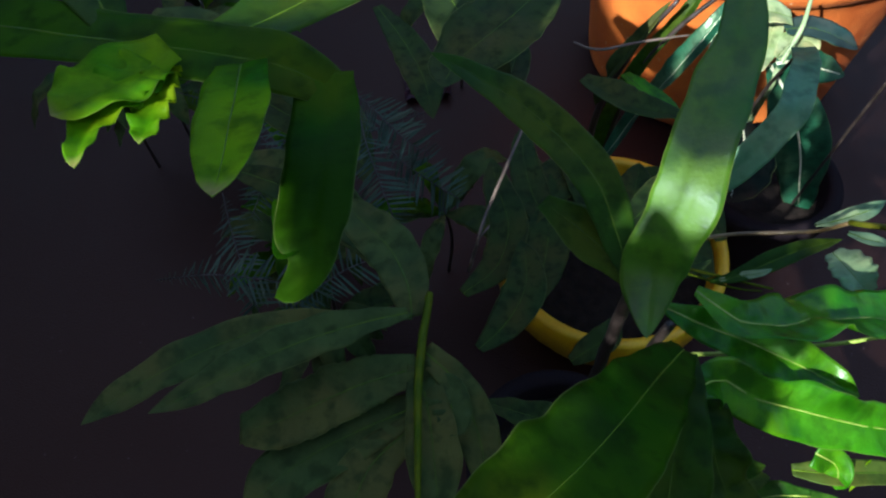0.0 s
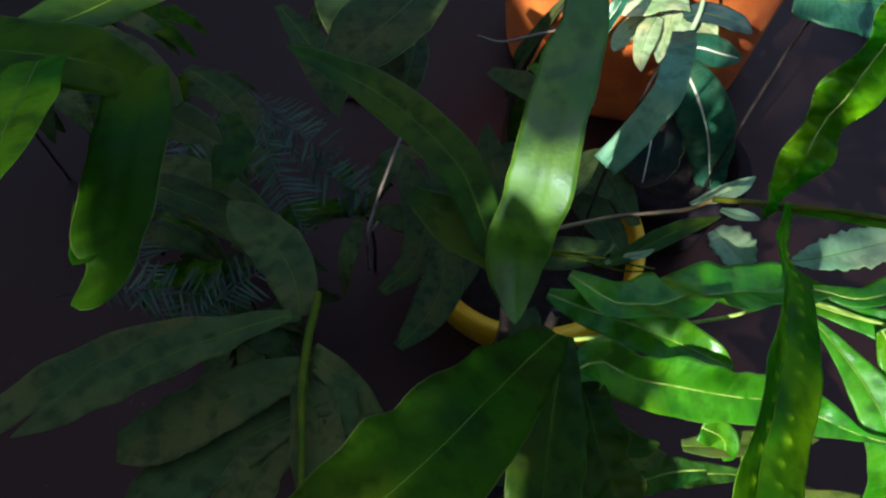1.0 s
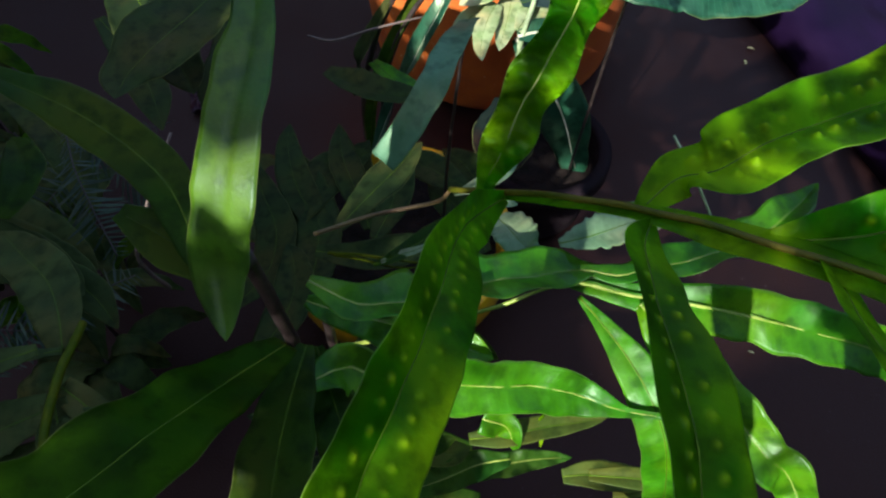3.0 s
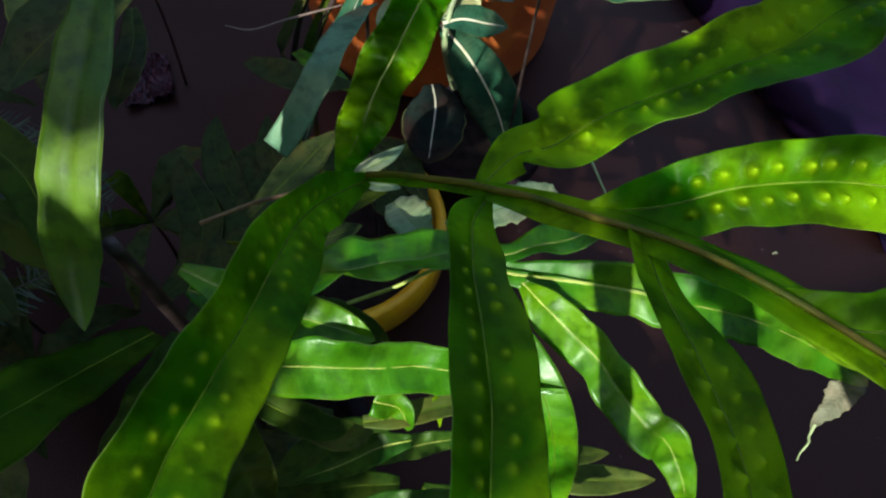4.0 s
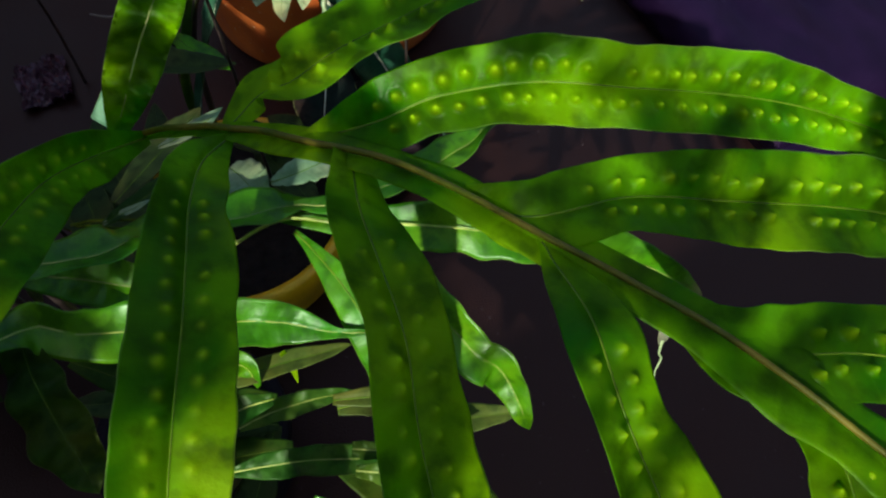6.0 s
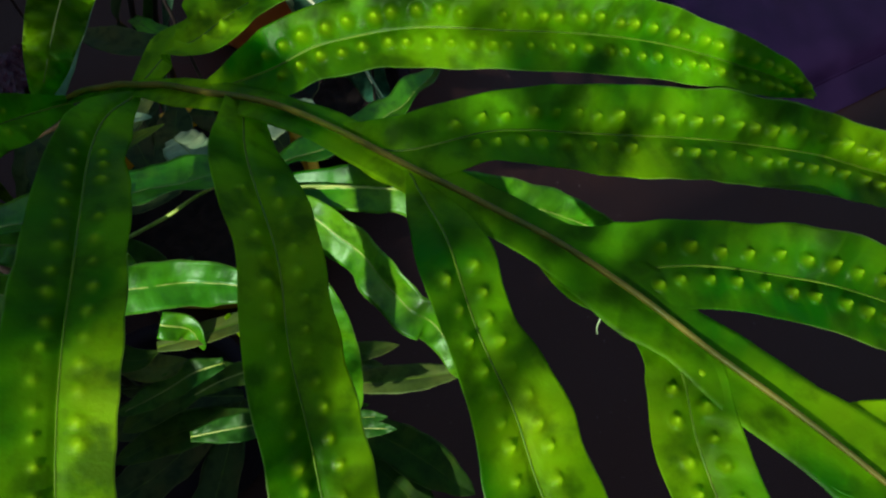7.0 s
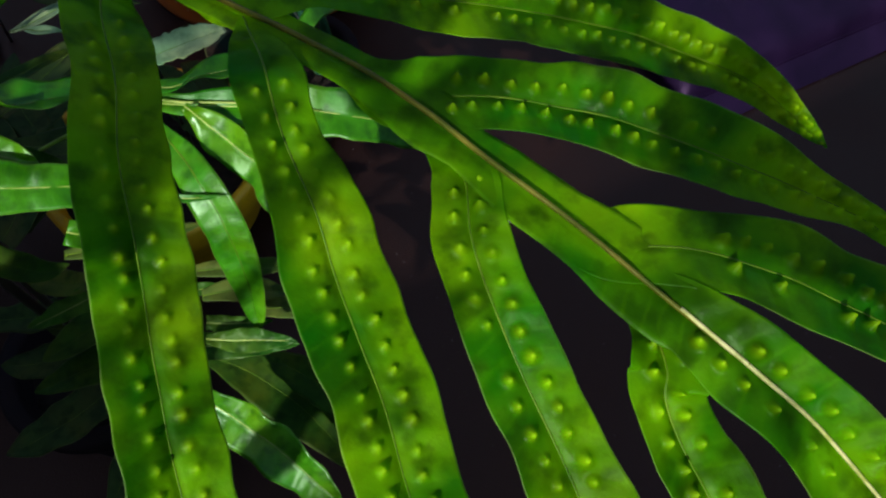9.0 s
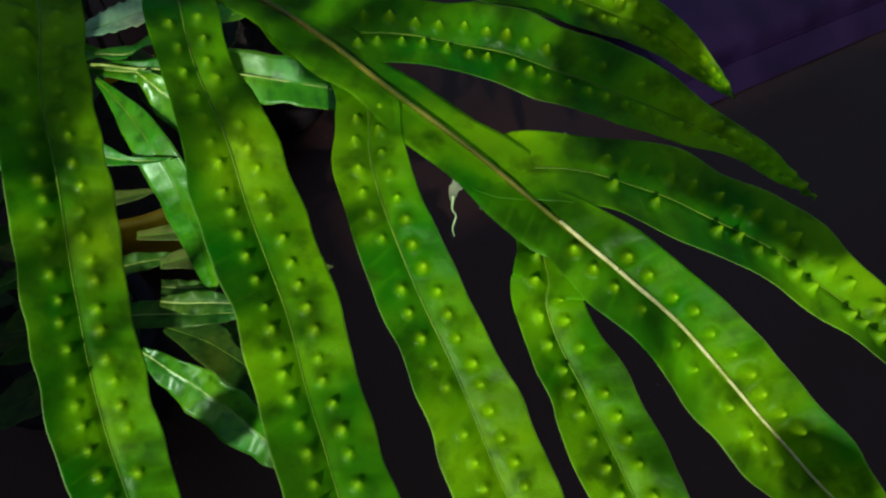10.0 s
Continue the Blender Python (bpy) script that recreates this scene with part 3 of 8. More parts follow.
leaf(frond, "lobe", [(0.4088, 0.01, 0.9505, 0.0105), (0.4265, -0.0135, 0.9576, 0.0297), (0.4669, -0.022, 0.9561, 0.0321), (0.5118, -0.0396, 0.9468, 0.0405), (0.5571, -0.0568, 0.9355, 0.0435), (0.6013, -0.0781, 0.9238, 0.0399), (0.6367, -0.0969, 0.9095, 0.0369), (0.6731, -0.1239, 0.8941, 0.0235), (0.6969, -0.1701, 0.8766, 0)], spots=0.0106, fold=0.27, wave=0.0016, waves=4, dents=0.0006, knob=0.0054, crowd=0.45, face=(-0.514, -0.066, 0.855), pucker=0.0005)
leaf(frond, "lobe", [(0.3598, 0.0864, 0.9245, 0.0031), (0.3933, 0.0677, 0.9409, 0.0303), (0.4219, 0.0588, 0.9538, 0.0327), (0.4599, 0.0439, 0.9595, 0.037), (0.4954, 0.022, 0.9607, 0.0354), (0.5328, 0.0018, 0.9585, 0.0353), (0.5648, -0.0168, 0.9526, 0.0307), (0.5998, -0.043, 0.9424, 0.0191), (0.6284, -0.0566, 0.9262, 0)], spots=0.0106, fold=0.27, wave=0.0016, waves=4, dents=0.0006, knob=0.0052, crowd=0.45, face=(-0.628, -0.280, 0.726), pucker=0.0005)
leaf(frond, "lobe", [(0.3332, 0.1264, 0.902, 0.0053), (0.3577, 0.1353, 0.9095, 0.0283), (0.3756, 0.13, 0.9174, 0.0417), (0.4053, 0.1346, 0.9238, 0.0454), (0.4433, 0.1342, 0.9311, 0.0489), (0.4712, 0.1317, 0.9396, 0.054), (0.501, 0.13, 0.9474, 0.054), (0.5289, 0.1368, 0.9541, 0.054), (0.5579, 0.1352, 0.9597, 0)], spots=0.0106, fold=0.27, wave=0.0016, waves=4, dents=0.0006, knob=0.0040, crowd=0.45, face=(0.295, 0.079, 0.952), pucker=0.0005)
leaf(frond, "lobe", [(0.4039, 0.376, 1.003, 0.022), (0.3886, 0.337, 0.9817, 0.025), (0.3749, 0.298, 0.959, 0.029), (0.3601, 0.2604, 0.9348, 0.034), (0.3296, 0.2322, 0.9092, 0.033), (0.2997, 0.2092, 0.882, 0.029), (0.2724, 0.1827, 0.8545, 0)], fold=0.05, wave=0.005, waves=6, dents=0.004, pucker=0.005, mat=WART, rib=RIB_LIME, rib_w=0.0022, face=(0.505, -0.238, 0.830))

# ---- glossy sunlit frond under it ----
bright = thing("fern_frond", (0.1713, 0.2105, 0.66), "glossy bright green lobed fern frond with a withered tip", "fern frond")
stalk(bright, "rachis", [(0.1746, 0.2189, 0.64, 0.0042), (0.2236, 0.1977, 0.68, 0.0036), (0.2974, 0.1849, 0.71, 0.0032), (0.3465, 0.1776, 0.732, 0.0028), (0.3915, 0.1516, 0.735, 0.0024), (0.4396, 0.1264, 0.735, 0.0018), (0.4861, 0.1005, 0.73, 0.0012)], RIB_LIME)
leaf(bright, "lobe", [(0.3568, 0.1884, 0.7344, 0.006), (0.3878, 0.1694, 0.7386, 0.02), (0.4193, 0.1668, 0.7431, 0.03), (0.4543, 0.1616, 0.7475, 0.03), (0.4897, 0.1645, 0.752, 0.034), (0.5236, 0.1745, 0.7563, 0.03), (0.5553, 0.1892, 0.7603, 0)], face=(-0.444, 0.266, 0.855), mat=GLOSS, wave=0.003, waves=4, fold=0.27, warp=0.07, dents=0.003, pucker=0.0006, rib=RIB_LIME, rib_w=0.0014)
leaf(bright, "lobe", [(0.347, 0.1877, 0.723, 0.008), (0.3857, 0.1606, 0.7253, 0.0184), (0.426, 0.1374, 0.7273, 0.0333), (0.4665, 0.1163, 0.7271, 0.0409), (0.5054, 0.0919, 0.7236, 0.0418), (0.5453, 0.071, 0.7144, 0.0377), (0.5818, 0.0498, 0.6982, 0.0383), (0.6168, 0.0252, 0.6775, 0.0288), (0.6475, 0.0006, 0.6526, 0)], face=(-0.500, -0.300, 0.810), mat=GLOSS, wave=0.003, waves=4, fold=0.27, warp=0.07, dents=0.003, pucker=0.0006, rib=RIB_LIME, rib_w=0.0014, wither=0.08)
leaf(bright, "lobe", [(0.3878, 0.1422, 0.742, 0.008), (0.401, 0.125, 0.7258, 0.0295), (0.4154, 0.0996, 0.7152, 0.0357), (0.427, 0.074, 0.7095, 0.033), (0.4311, 0.0502, 0.7061, 0.0368), (0.4386, 0.0243, 0.701, 0.034), (0.4512, 0.0111, 0.6913, 0.0313), (0.4555, -0.013, 0.6758, 0.0216), (0.4579, -0.0326, 0.6535, 0)], face=(-0.500, -0.300, 0.810), mat=GLOSS, wave=0.003, waves=4, fold=0.27, warp=0.07, dents=0.003, pucker=0.0006, rib=RIB_LIME, rib_w=0.0014)
leaf(bright, "lobe", [(0.3545, 0.168, 0.725, 0.004), (0.3622, 0.1424, 0.7246, 0.013), (0.370, 0.112, 0.722, 0.026), (0.3745, 0.086, 0.716, 0.033), (0.3775, 0.063, 0.703, 0.036), (0.379, 0.046, 0.682, 0.036), (0.378, 0.030, 0.655, 0.033), (0.374, 0.014, 0.625, 0.024), (0.369, -0.0027, 0.5998, 0)], face=(-0.35, -0.30, 0.85), mat=GLOSS, wave=0.001, waves=2, fold=0.08, warp=0.03, dents=0.0012, pucker=0.0004, rib=RIB, rib_w=0.0014)
leaf(bright, "withered_tip", [(0.643, 0.014, 0.657, 0.010), (0.637, 0.006, 0.643, 0.026), (0.627, -0.001, 0.628, 0.019), (0.6165, -0.006, 0.614, 0.009), (0.613, -0.012, 0.600, 0)], mat=DRY, rib=None, wave=0.003, ragged=0.35, warp=0.15, label="withered tan leaf tip")
stalk(bright, "withered_thread", [(0.6155, -0.0075, 0.609, 0.003), (0.612, -0.014, 0.596, 0.0022), (0.615, -0.018, 0.586, 0.0019), (0.609, -0.023, 0.574, 0.0016), (0.6095, -0.027, 0.562, 0.0011)], STEM_PALE)

# ---- leaves of the sunlit shrub fern ----
shrub = thing("bushy_fern", (0.178, 0.2273, 0.62), "clump of broad glossy green fern leaves in sun, low ones coloured as shaded", "fern")
leaf(shrub, "leaf", [(0.1674, 0.1994, 0.7953, 0.008), (0.1961, 0.1791, 0.7841, 0.03), (0.2364, 0.1795, 0.7725, 0.046), (0.2641, 0.1866, 0.7597, 0.046), (0.3023, 0.1864, 0.748, 0.046), (0.3421, 0.186, 0.7388, 0.038), (0.3785, 0.1828, 0.7291, 0)], face=(-0.510, 0.214, 0.833), mat=GLOSS, wave=0.003, waves=4, fold=0.27, warp=0.07, dents=0.003, pucker=0.0006, rib=RIB_LIME, rib_w=0.0014)
leaf(shrub, "leaf", [(0.1608, 0.2103, 0.75, 0.009), (0.1788, 0.196, 0.752, 0.0222), (0.207, 0.1785, 0.752, 0.0319), (0.2345, 0.1602, 0.75, 0.0348), (0.2588, 0.1441, 0.745, 0.0236), (0.2741, 0.1335, 0.742, 0)], face=(-0.5,-0.12,0.85), mat=GLOSS, wave=0.003, waves=4, fold=0.27, warp=0.07, dents=0.003, pucker=0.0006, rib=RIB_LIME, rib_w=0.0014)
leaf(shrub, "leaf", [(0.142, 0.133, 0.7809, 0.0047), (0.1743, 0.1461, 0.7698, 0.031), (0.1985, 0.1344, 0.7585, 0.0346), (0.2308, 0.1259, 0.7479, 0.0403), (0.267, 0.1161, 0.7381, 0.0362), (0.296, 0.1111, 0.7283, 0.0338), (0.3247, 0.0988, 0.7207, 0.0299), (0.3545, 0.078, 0.7171, 0.0069), (0.3901, 0.0618, 0.7178, 0)], face=(-0.500, -0.300, 0.810), mat=GLOSS, wave=0.003, waves=4, fold=0.27, warp=0.07, dents=0.003, pucker=0.0006, rib=RIB_LIME, rib_w=0.0014)
# DEEP, SHADE and DIM leaves below carry their shade as colour.
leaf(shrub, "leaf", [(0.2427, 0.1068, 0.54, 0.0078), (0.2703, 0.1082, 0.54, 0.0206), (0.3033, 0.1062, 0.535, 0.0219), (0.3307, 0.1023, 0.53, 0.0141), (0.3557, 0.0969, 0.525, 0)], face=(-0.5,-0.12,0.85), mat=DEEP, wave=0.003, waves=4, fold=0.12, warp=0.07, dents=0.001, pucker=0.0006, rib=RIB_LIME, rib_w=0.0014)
leaf(shrub, "leaf", [(0.3317, 0.0776, 0.56, 0.0125), (0.3562, 0.072, 0.56, 0.0244), (0.385, 0.0607, 0.555, 0.026), (0.402, 0.0529, 0.55, 0.0122), (0.4142, 0.0443, 0.55, 0)], mat=OLIVE, ragged=0.1)
leaf(shrub, "leaf", [(0.2507, 0.1078, 0.66, 0.0094), (0.2762, 0.1026, 0.66, 0.0193), (0.3131, 0.1002, 0.655, 0.0192), (0.3412, 0.0969, 0.65, 0.0124), (0.3625, 0.0946, 0.648, 0)], mat=OLIVE)
leaf(shrub, "leaf", [(0.2623, 0.1137, 0.68, 0.0209), (0.2784, 0.1056, 0.67, 0.0232), (0.2809, 0.0967, 0.66, 0.0163), (0.2818, 0.0921, 0.65, 0)], face=(-0.5,-0.12,0.85), mat=GLOSS, wave=0.001, waves=2, fold=0.08, warp=0.05, dents=0.001, pucker=0.0006, rib=RIB_LIME, rib_w=0.0014)
leaf(shrub, "leaf", [(0.3096, 0.1075, 0.66, 0.0056), (0.3117, 0.102, 0.64, 0.0066), (0.3112, 0.0991, 0.625, 0.0038), (0.3103, 0.0959, 0.614, 0)], mat=LIME, rib=None)
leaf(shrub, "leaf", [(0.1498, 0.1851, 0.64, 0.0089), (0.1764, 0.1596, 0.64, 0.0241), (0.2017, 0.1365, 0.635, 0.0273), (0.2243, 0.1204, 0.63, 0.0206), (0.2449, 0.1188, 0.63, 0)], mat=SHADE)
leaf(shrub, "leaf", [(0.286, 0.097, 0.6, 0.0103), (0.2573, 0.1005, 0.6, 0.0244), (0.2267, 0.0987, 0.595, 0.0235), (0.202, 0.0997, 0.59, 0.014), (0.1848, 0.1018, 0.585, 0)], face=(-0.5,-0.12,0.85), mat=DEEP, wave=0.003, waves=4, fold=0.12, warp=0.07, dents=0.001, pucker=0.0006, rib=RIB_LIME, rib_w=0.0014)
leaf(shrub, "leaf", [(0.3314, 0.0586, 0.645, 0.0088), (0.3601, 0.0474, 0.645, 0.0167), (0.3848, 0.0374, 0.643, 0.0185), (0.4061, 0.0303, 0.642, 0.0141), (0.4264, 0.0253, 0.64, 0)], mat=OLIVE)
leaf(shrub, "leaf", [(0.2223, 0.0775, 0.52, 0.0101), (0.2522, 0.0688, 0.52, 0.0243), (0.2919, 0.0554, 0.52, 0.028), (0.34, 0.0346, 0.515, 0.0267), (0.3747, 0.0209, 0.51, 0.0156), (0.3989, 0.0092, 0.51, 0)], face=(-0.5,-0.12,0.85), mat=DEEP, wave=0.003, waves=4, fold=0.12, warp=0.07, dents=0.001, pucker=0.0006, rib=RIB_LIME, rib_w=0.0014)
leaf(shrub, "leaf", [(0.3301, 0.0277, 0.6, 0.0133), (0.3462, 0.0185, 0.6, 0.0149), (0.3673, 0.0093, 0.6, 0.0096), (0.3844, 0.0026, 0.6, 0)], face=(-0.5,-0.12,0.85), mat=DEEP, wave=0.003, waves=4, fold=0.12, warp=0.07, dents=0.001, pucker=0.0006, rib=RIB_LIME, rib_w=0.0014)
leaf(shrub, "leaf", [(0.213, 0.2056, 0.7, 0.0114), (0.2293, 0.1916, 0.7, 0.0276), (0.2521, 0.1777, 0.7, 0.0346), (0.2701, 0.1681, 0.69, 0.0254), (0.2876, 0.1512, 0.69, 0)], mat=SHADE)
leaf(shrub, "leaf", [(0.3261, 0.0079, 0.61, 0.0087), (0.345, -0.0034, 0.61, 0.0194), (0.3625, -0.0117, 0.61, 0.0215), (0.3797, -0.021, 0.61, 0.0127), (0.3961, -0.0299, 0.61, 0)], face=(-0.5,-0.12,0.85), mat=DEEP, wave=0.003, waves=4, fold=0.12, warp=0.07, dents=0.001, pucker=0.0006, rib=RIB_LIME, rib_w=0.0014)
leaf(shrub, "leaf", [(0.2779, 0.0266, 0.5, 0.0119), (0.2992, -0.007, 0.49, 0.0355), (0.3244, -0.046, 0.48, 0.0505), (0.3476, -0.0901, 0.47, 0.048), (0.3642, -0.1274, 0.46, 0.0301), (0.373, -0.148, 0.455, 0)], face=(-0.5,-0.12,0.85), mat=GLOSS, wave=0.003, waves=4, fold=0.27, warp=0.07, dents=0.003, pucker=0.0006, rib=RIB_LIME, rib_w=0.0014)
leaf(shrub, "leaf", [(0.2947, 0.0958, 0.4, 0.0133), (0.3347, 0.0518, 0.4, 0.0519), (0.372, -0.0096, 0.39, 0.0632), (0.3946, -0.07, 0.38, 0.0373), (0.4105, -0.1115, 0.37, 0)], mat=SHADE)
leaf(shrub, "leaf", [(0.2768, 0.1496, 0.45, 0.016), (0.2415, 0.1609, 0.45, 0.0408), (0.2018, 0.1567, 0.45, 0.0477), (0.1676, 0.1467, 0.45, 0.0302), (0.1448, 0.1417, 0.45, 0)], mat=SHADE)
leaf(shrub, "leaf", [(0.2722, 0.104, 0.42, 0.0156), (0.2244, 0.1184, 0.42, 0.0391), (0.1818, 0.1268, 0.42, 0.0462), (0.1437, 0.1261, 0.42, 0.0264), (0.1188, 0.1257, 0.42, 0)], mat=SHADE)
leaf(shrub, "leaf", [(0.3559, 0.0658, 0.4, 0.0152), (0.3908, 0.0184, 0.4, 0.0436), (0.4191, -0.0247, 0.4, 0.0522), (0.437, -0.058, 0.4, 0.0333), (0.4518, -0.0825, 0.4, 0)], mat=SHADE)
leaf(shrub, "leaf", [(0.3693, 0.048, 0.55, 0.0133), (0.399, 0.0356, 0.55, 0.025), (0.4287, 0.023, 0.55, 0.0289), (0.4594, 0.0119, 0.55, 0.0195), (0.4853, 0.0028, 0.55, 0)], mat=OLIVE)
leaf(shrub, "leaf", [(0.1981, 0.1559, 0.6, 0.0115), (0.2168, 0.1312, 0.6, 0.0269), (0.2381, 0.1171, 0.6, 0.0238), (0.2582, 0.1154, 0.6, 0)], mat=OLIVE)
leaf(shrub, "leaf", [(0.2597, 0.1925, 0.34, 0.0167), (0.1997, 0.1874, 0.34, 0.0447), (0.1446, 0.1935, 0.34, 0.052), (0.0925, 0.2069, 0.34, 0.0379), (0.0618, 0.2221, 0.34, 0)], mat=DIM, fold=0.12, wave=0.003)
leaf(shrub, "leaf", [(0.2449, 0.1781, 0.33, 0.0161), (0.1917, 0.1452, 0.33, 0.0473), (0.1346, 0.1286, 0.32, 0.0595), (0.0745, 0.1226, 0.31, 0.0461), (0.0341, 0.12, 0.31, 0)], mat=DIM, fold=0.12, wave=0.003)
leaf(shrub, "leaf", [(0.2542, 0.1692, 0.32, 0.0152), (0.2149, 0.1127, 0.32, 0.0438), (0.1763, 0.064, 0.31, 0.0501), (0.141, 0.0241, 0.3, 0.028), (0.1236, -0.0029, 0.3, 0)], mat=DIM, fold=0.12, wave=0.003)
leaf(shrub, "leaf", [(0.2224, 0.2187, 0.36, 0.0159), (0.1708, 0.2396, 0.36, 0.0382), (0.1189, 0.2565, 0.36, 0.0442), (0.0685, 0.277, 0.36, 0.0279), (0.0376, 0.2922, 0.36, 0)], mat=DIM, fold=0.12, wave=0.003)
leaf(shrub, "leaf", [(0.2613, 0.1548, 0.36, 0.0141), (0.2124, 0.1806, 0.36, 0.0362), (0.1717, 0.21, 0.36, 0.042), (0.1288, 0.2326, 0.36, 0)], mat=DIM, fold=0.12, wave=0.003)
stalk(shrub, "stem", [(0.171, 0.210, 0.72, 0.008), (0.166, 0.220, 0.60, 0.009), (0.155, 0.23, 0.40, 0.010), (0.15, 0.235, 0.19, 0.011)], STEM_DARK)
stalk(bright, "stem", [(0.171, 0.210, 0.645, 0.008), (0.171, 0.220, 0.55, 0.009), (0.165, 0.25, 0.35, 0.010), (0.16, 0.25, 0.19, 0.011)], STEM_DARK)

# ---- small leaves by the stalk ----
sprig = thing("leafy_sprig", (0.1882, 0.298, 0.66), "thin sprig with small pale green leaves", "sprig")
stalk(sprig, "stem", [(0.1838, 0.3014, 0.66, 0.0031), (0.2119, 0.2648, 0.7, 0.0028), (0.2396, 0.2383, 0.72, 0.0022), (0.2524, 0.2263, 0.73, 0.0018)], STEM_GREEN)
stalk(sprig, "stem", [(0.1882, 0.298, 0.66, 0.0026), (0.2088, 0.2677, 0.69, 0.0024), (0.2324, 0.2405, 0.71, 0.0018), (0.2486, 0.23, 0.72, 0.0013)], STEM_GREEN)
leaf(sprig, "leaf", [(0.2158, 0.2484, 0.71, 0.0043), (0.2324, 0.2452, 0.72, 0.011), (0.2587, 0.2532, 0.72, 0.0169), (0.2911, 0.2631, 0.72, 0.0154), (0.3276, 0.2684, 0.72, 0)], mat=SHADE)
leaf(sprig, "leaf", [(0.2216, 0.2463, 0.715, 0.0031), (0.2371, 0.2453, 0.72, 0.0072), (0.2506, 0.2444, 0.722, 0.0061), (0.262, 0.2473, 0.722, 0)], mat=PALE)
leaf(sprig, "leaf", [(0.3283, 0.2687, 0.7, 0.017), (0.3333, 0.2558, 0.7, 0.0367), (0.3382, 0.2404, 0.7, 0.0361), (0.3443, 0.2297, 0.695, 0.0168)], mat=PALE, fold=0.25, wave=0.002, rib_w=0.0008)
leaf(sprig, "leaf", [(0.3527, 0.2079, 0.74, 0.0068), (0.3742, 0.2061, 0.742, 0.0248), (0.4015, 0.2067, 0.744, 0.0339), (0.4258, 0.2083, 0.744, 0.0293), (0.4453, 0.2094, 0.744, 0.0095)], mat=PALE, ragged=0.25, warp=0.12)
leaf(sprig, "leaf", [(0.2856, 0.2609, 0.76, 0.003), (0.3039, 0.2621, 0.762, 0.0119), (0.323, 0.2653, 0.764, 0.0134), (0.3415, 0.2721, 0.766, 0)], mat=PALE)
leaf(sprig, "leaf", [(0.2997, 0.2452, 0.77, 0.0043), (0.3093, 0.2374, 0.772, 0.0106), (0.3187, 0.2333, 0.772, 0.0074), (0.3253, 0.2317, 0.77, 0)], mat=PALE)

# ---- upright strap leaf and its neighbours ----
strap = thing("strap_fern", (0.1291, 0.1747, 0.8), "fern clump with long strap-shaped leaves, the lower ones coloured as shaded", "fern")
leaf(strap, "leaf", [(0.1809, 0.3329, 0.9679, 0.012), (0.1824, 0.3061, 0.9534, 0.018), (0.1783, 0.2809, 0.9385, 0.026), (0.1655, 0.2587, 0.923, 0.034), (0.151, 0.2334, 0.9063, 0.036), (0.1393, 0.2083, 0.8873, 0.038), (0.1299, 0.1974, 0.8662, 0.037), (0.1226, 0.1864, 0.8449, 0.034), (0.1174, 0.157, 0.8251, 0)], mat=BLADE, rib=None, face=(-0.44, -0.61, 0.655), fold=0.04, wave=0.001, dents=0.0008)
# These neighbours of the strap leaf get shade through darker greens.
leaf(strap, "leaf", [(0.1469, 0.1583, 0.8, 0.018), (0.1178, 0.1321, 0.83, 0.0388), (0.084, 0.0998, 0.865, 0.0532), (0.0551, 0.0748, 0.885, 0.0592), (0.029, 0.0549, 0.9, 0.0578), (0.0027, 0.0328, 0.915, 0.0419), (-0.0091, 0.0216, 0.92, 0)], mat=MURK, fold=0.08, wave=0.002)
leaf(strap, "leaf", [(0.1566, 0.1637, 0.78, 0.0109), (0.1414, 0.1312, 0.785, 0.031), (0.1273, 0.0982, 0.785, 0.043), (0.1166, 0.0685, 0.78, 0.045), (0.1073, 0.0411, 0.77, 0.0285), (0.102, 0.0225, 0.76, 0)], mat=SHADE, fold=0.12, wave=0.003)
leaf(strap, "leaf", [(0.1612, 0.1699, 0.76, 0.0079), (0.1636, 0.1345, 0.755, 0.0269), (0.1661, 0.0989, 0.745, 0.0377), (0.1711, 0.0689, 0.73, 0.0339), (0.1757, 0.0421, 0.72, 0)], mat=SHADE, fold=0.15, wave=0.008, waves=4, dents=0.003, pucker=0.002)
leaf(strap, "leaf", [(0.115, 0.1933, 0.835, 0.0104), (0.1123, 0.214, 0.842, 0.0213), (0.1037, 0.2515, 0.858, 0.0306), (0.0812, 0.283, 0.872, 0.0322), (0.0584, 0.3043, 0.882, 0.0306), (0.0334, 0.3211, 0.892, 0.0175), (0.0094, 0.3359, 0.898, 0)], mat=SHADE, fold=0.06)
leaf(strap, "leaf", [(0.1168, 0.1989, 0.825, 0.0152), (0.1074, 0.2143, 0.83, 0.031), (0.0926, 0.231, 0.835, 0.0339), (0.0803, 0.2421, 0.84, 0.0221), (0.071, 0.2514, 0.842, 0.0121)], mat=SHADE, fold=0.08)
stalk(strap, "stem", [(0.135, 0.215, 0.82, 0.010), (0.137, 0.225, 0.70, 0.011), (0.14, 0.235, 0.45, 0.012), (0.14, 0.24, 0.19, 0.013)], STEM_DARK)

# ---- cut leaf, paled by a painted sky sheen ----
cut = thing("strap_leaf", (0.3383, 0.4255, 0.77), "short strap leaf with a blunt end, sky sheen in its colour", "leaf")
leaf(cut, "blade", [(0.372, 0.480, 0.728, 0.021), (0.345, 0.432, 0.757, 0.024), (0.318, 0.390, 0.772, 0.026), (0.300, 0.3615, 0.775, 0.026), (0.2808, 0.3486, 0.7585, 0.026), (0.264, 0.34, 0.7421, 0.0255), (0.247, 0.3349, 0.7245, 0.025)], mat=SKY_SHEEN, fold=0.05, rib=None, face=(-0.421, -0.621, 0.661))
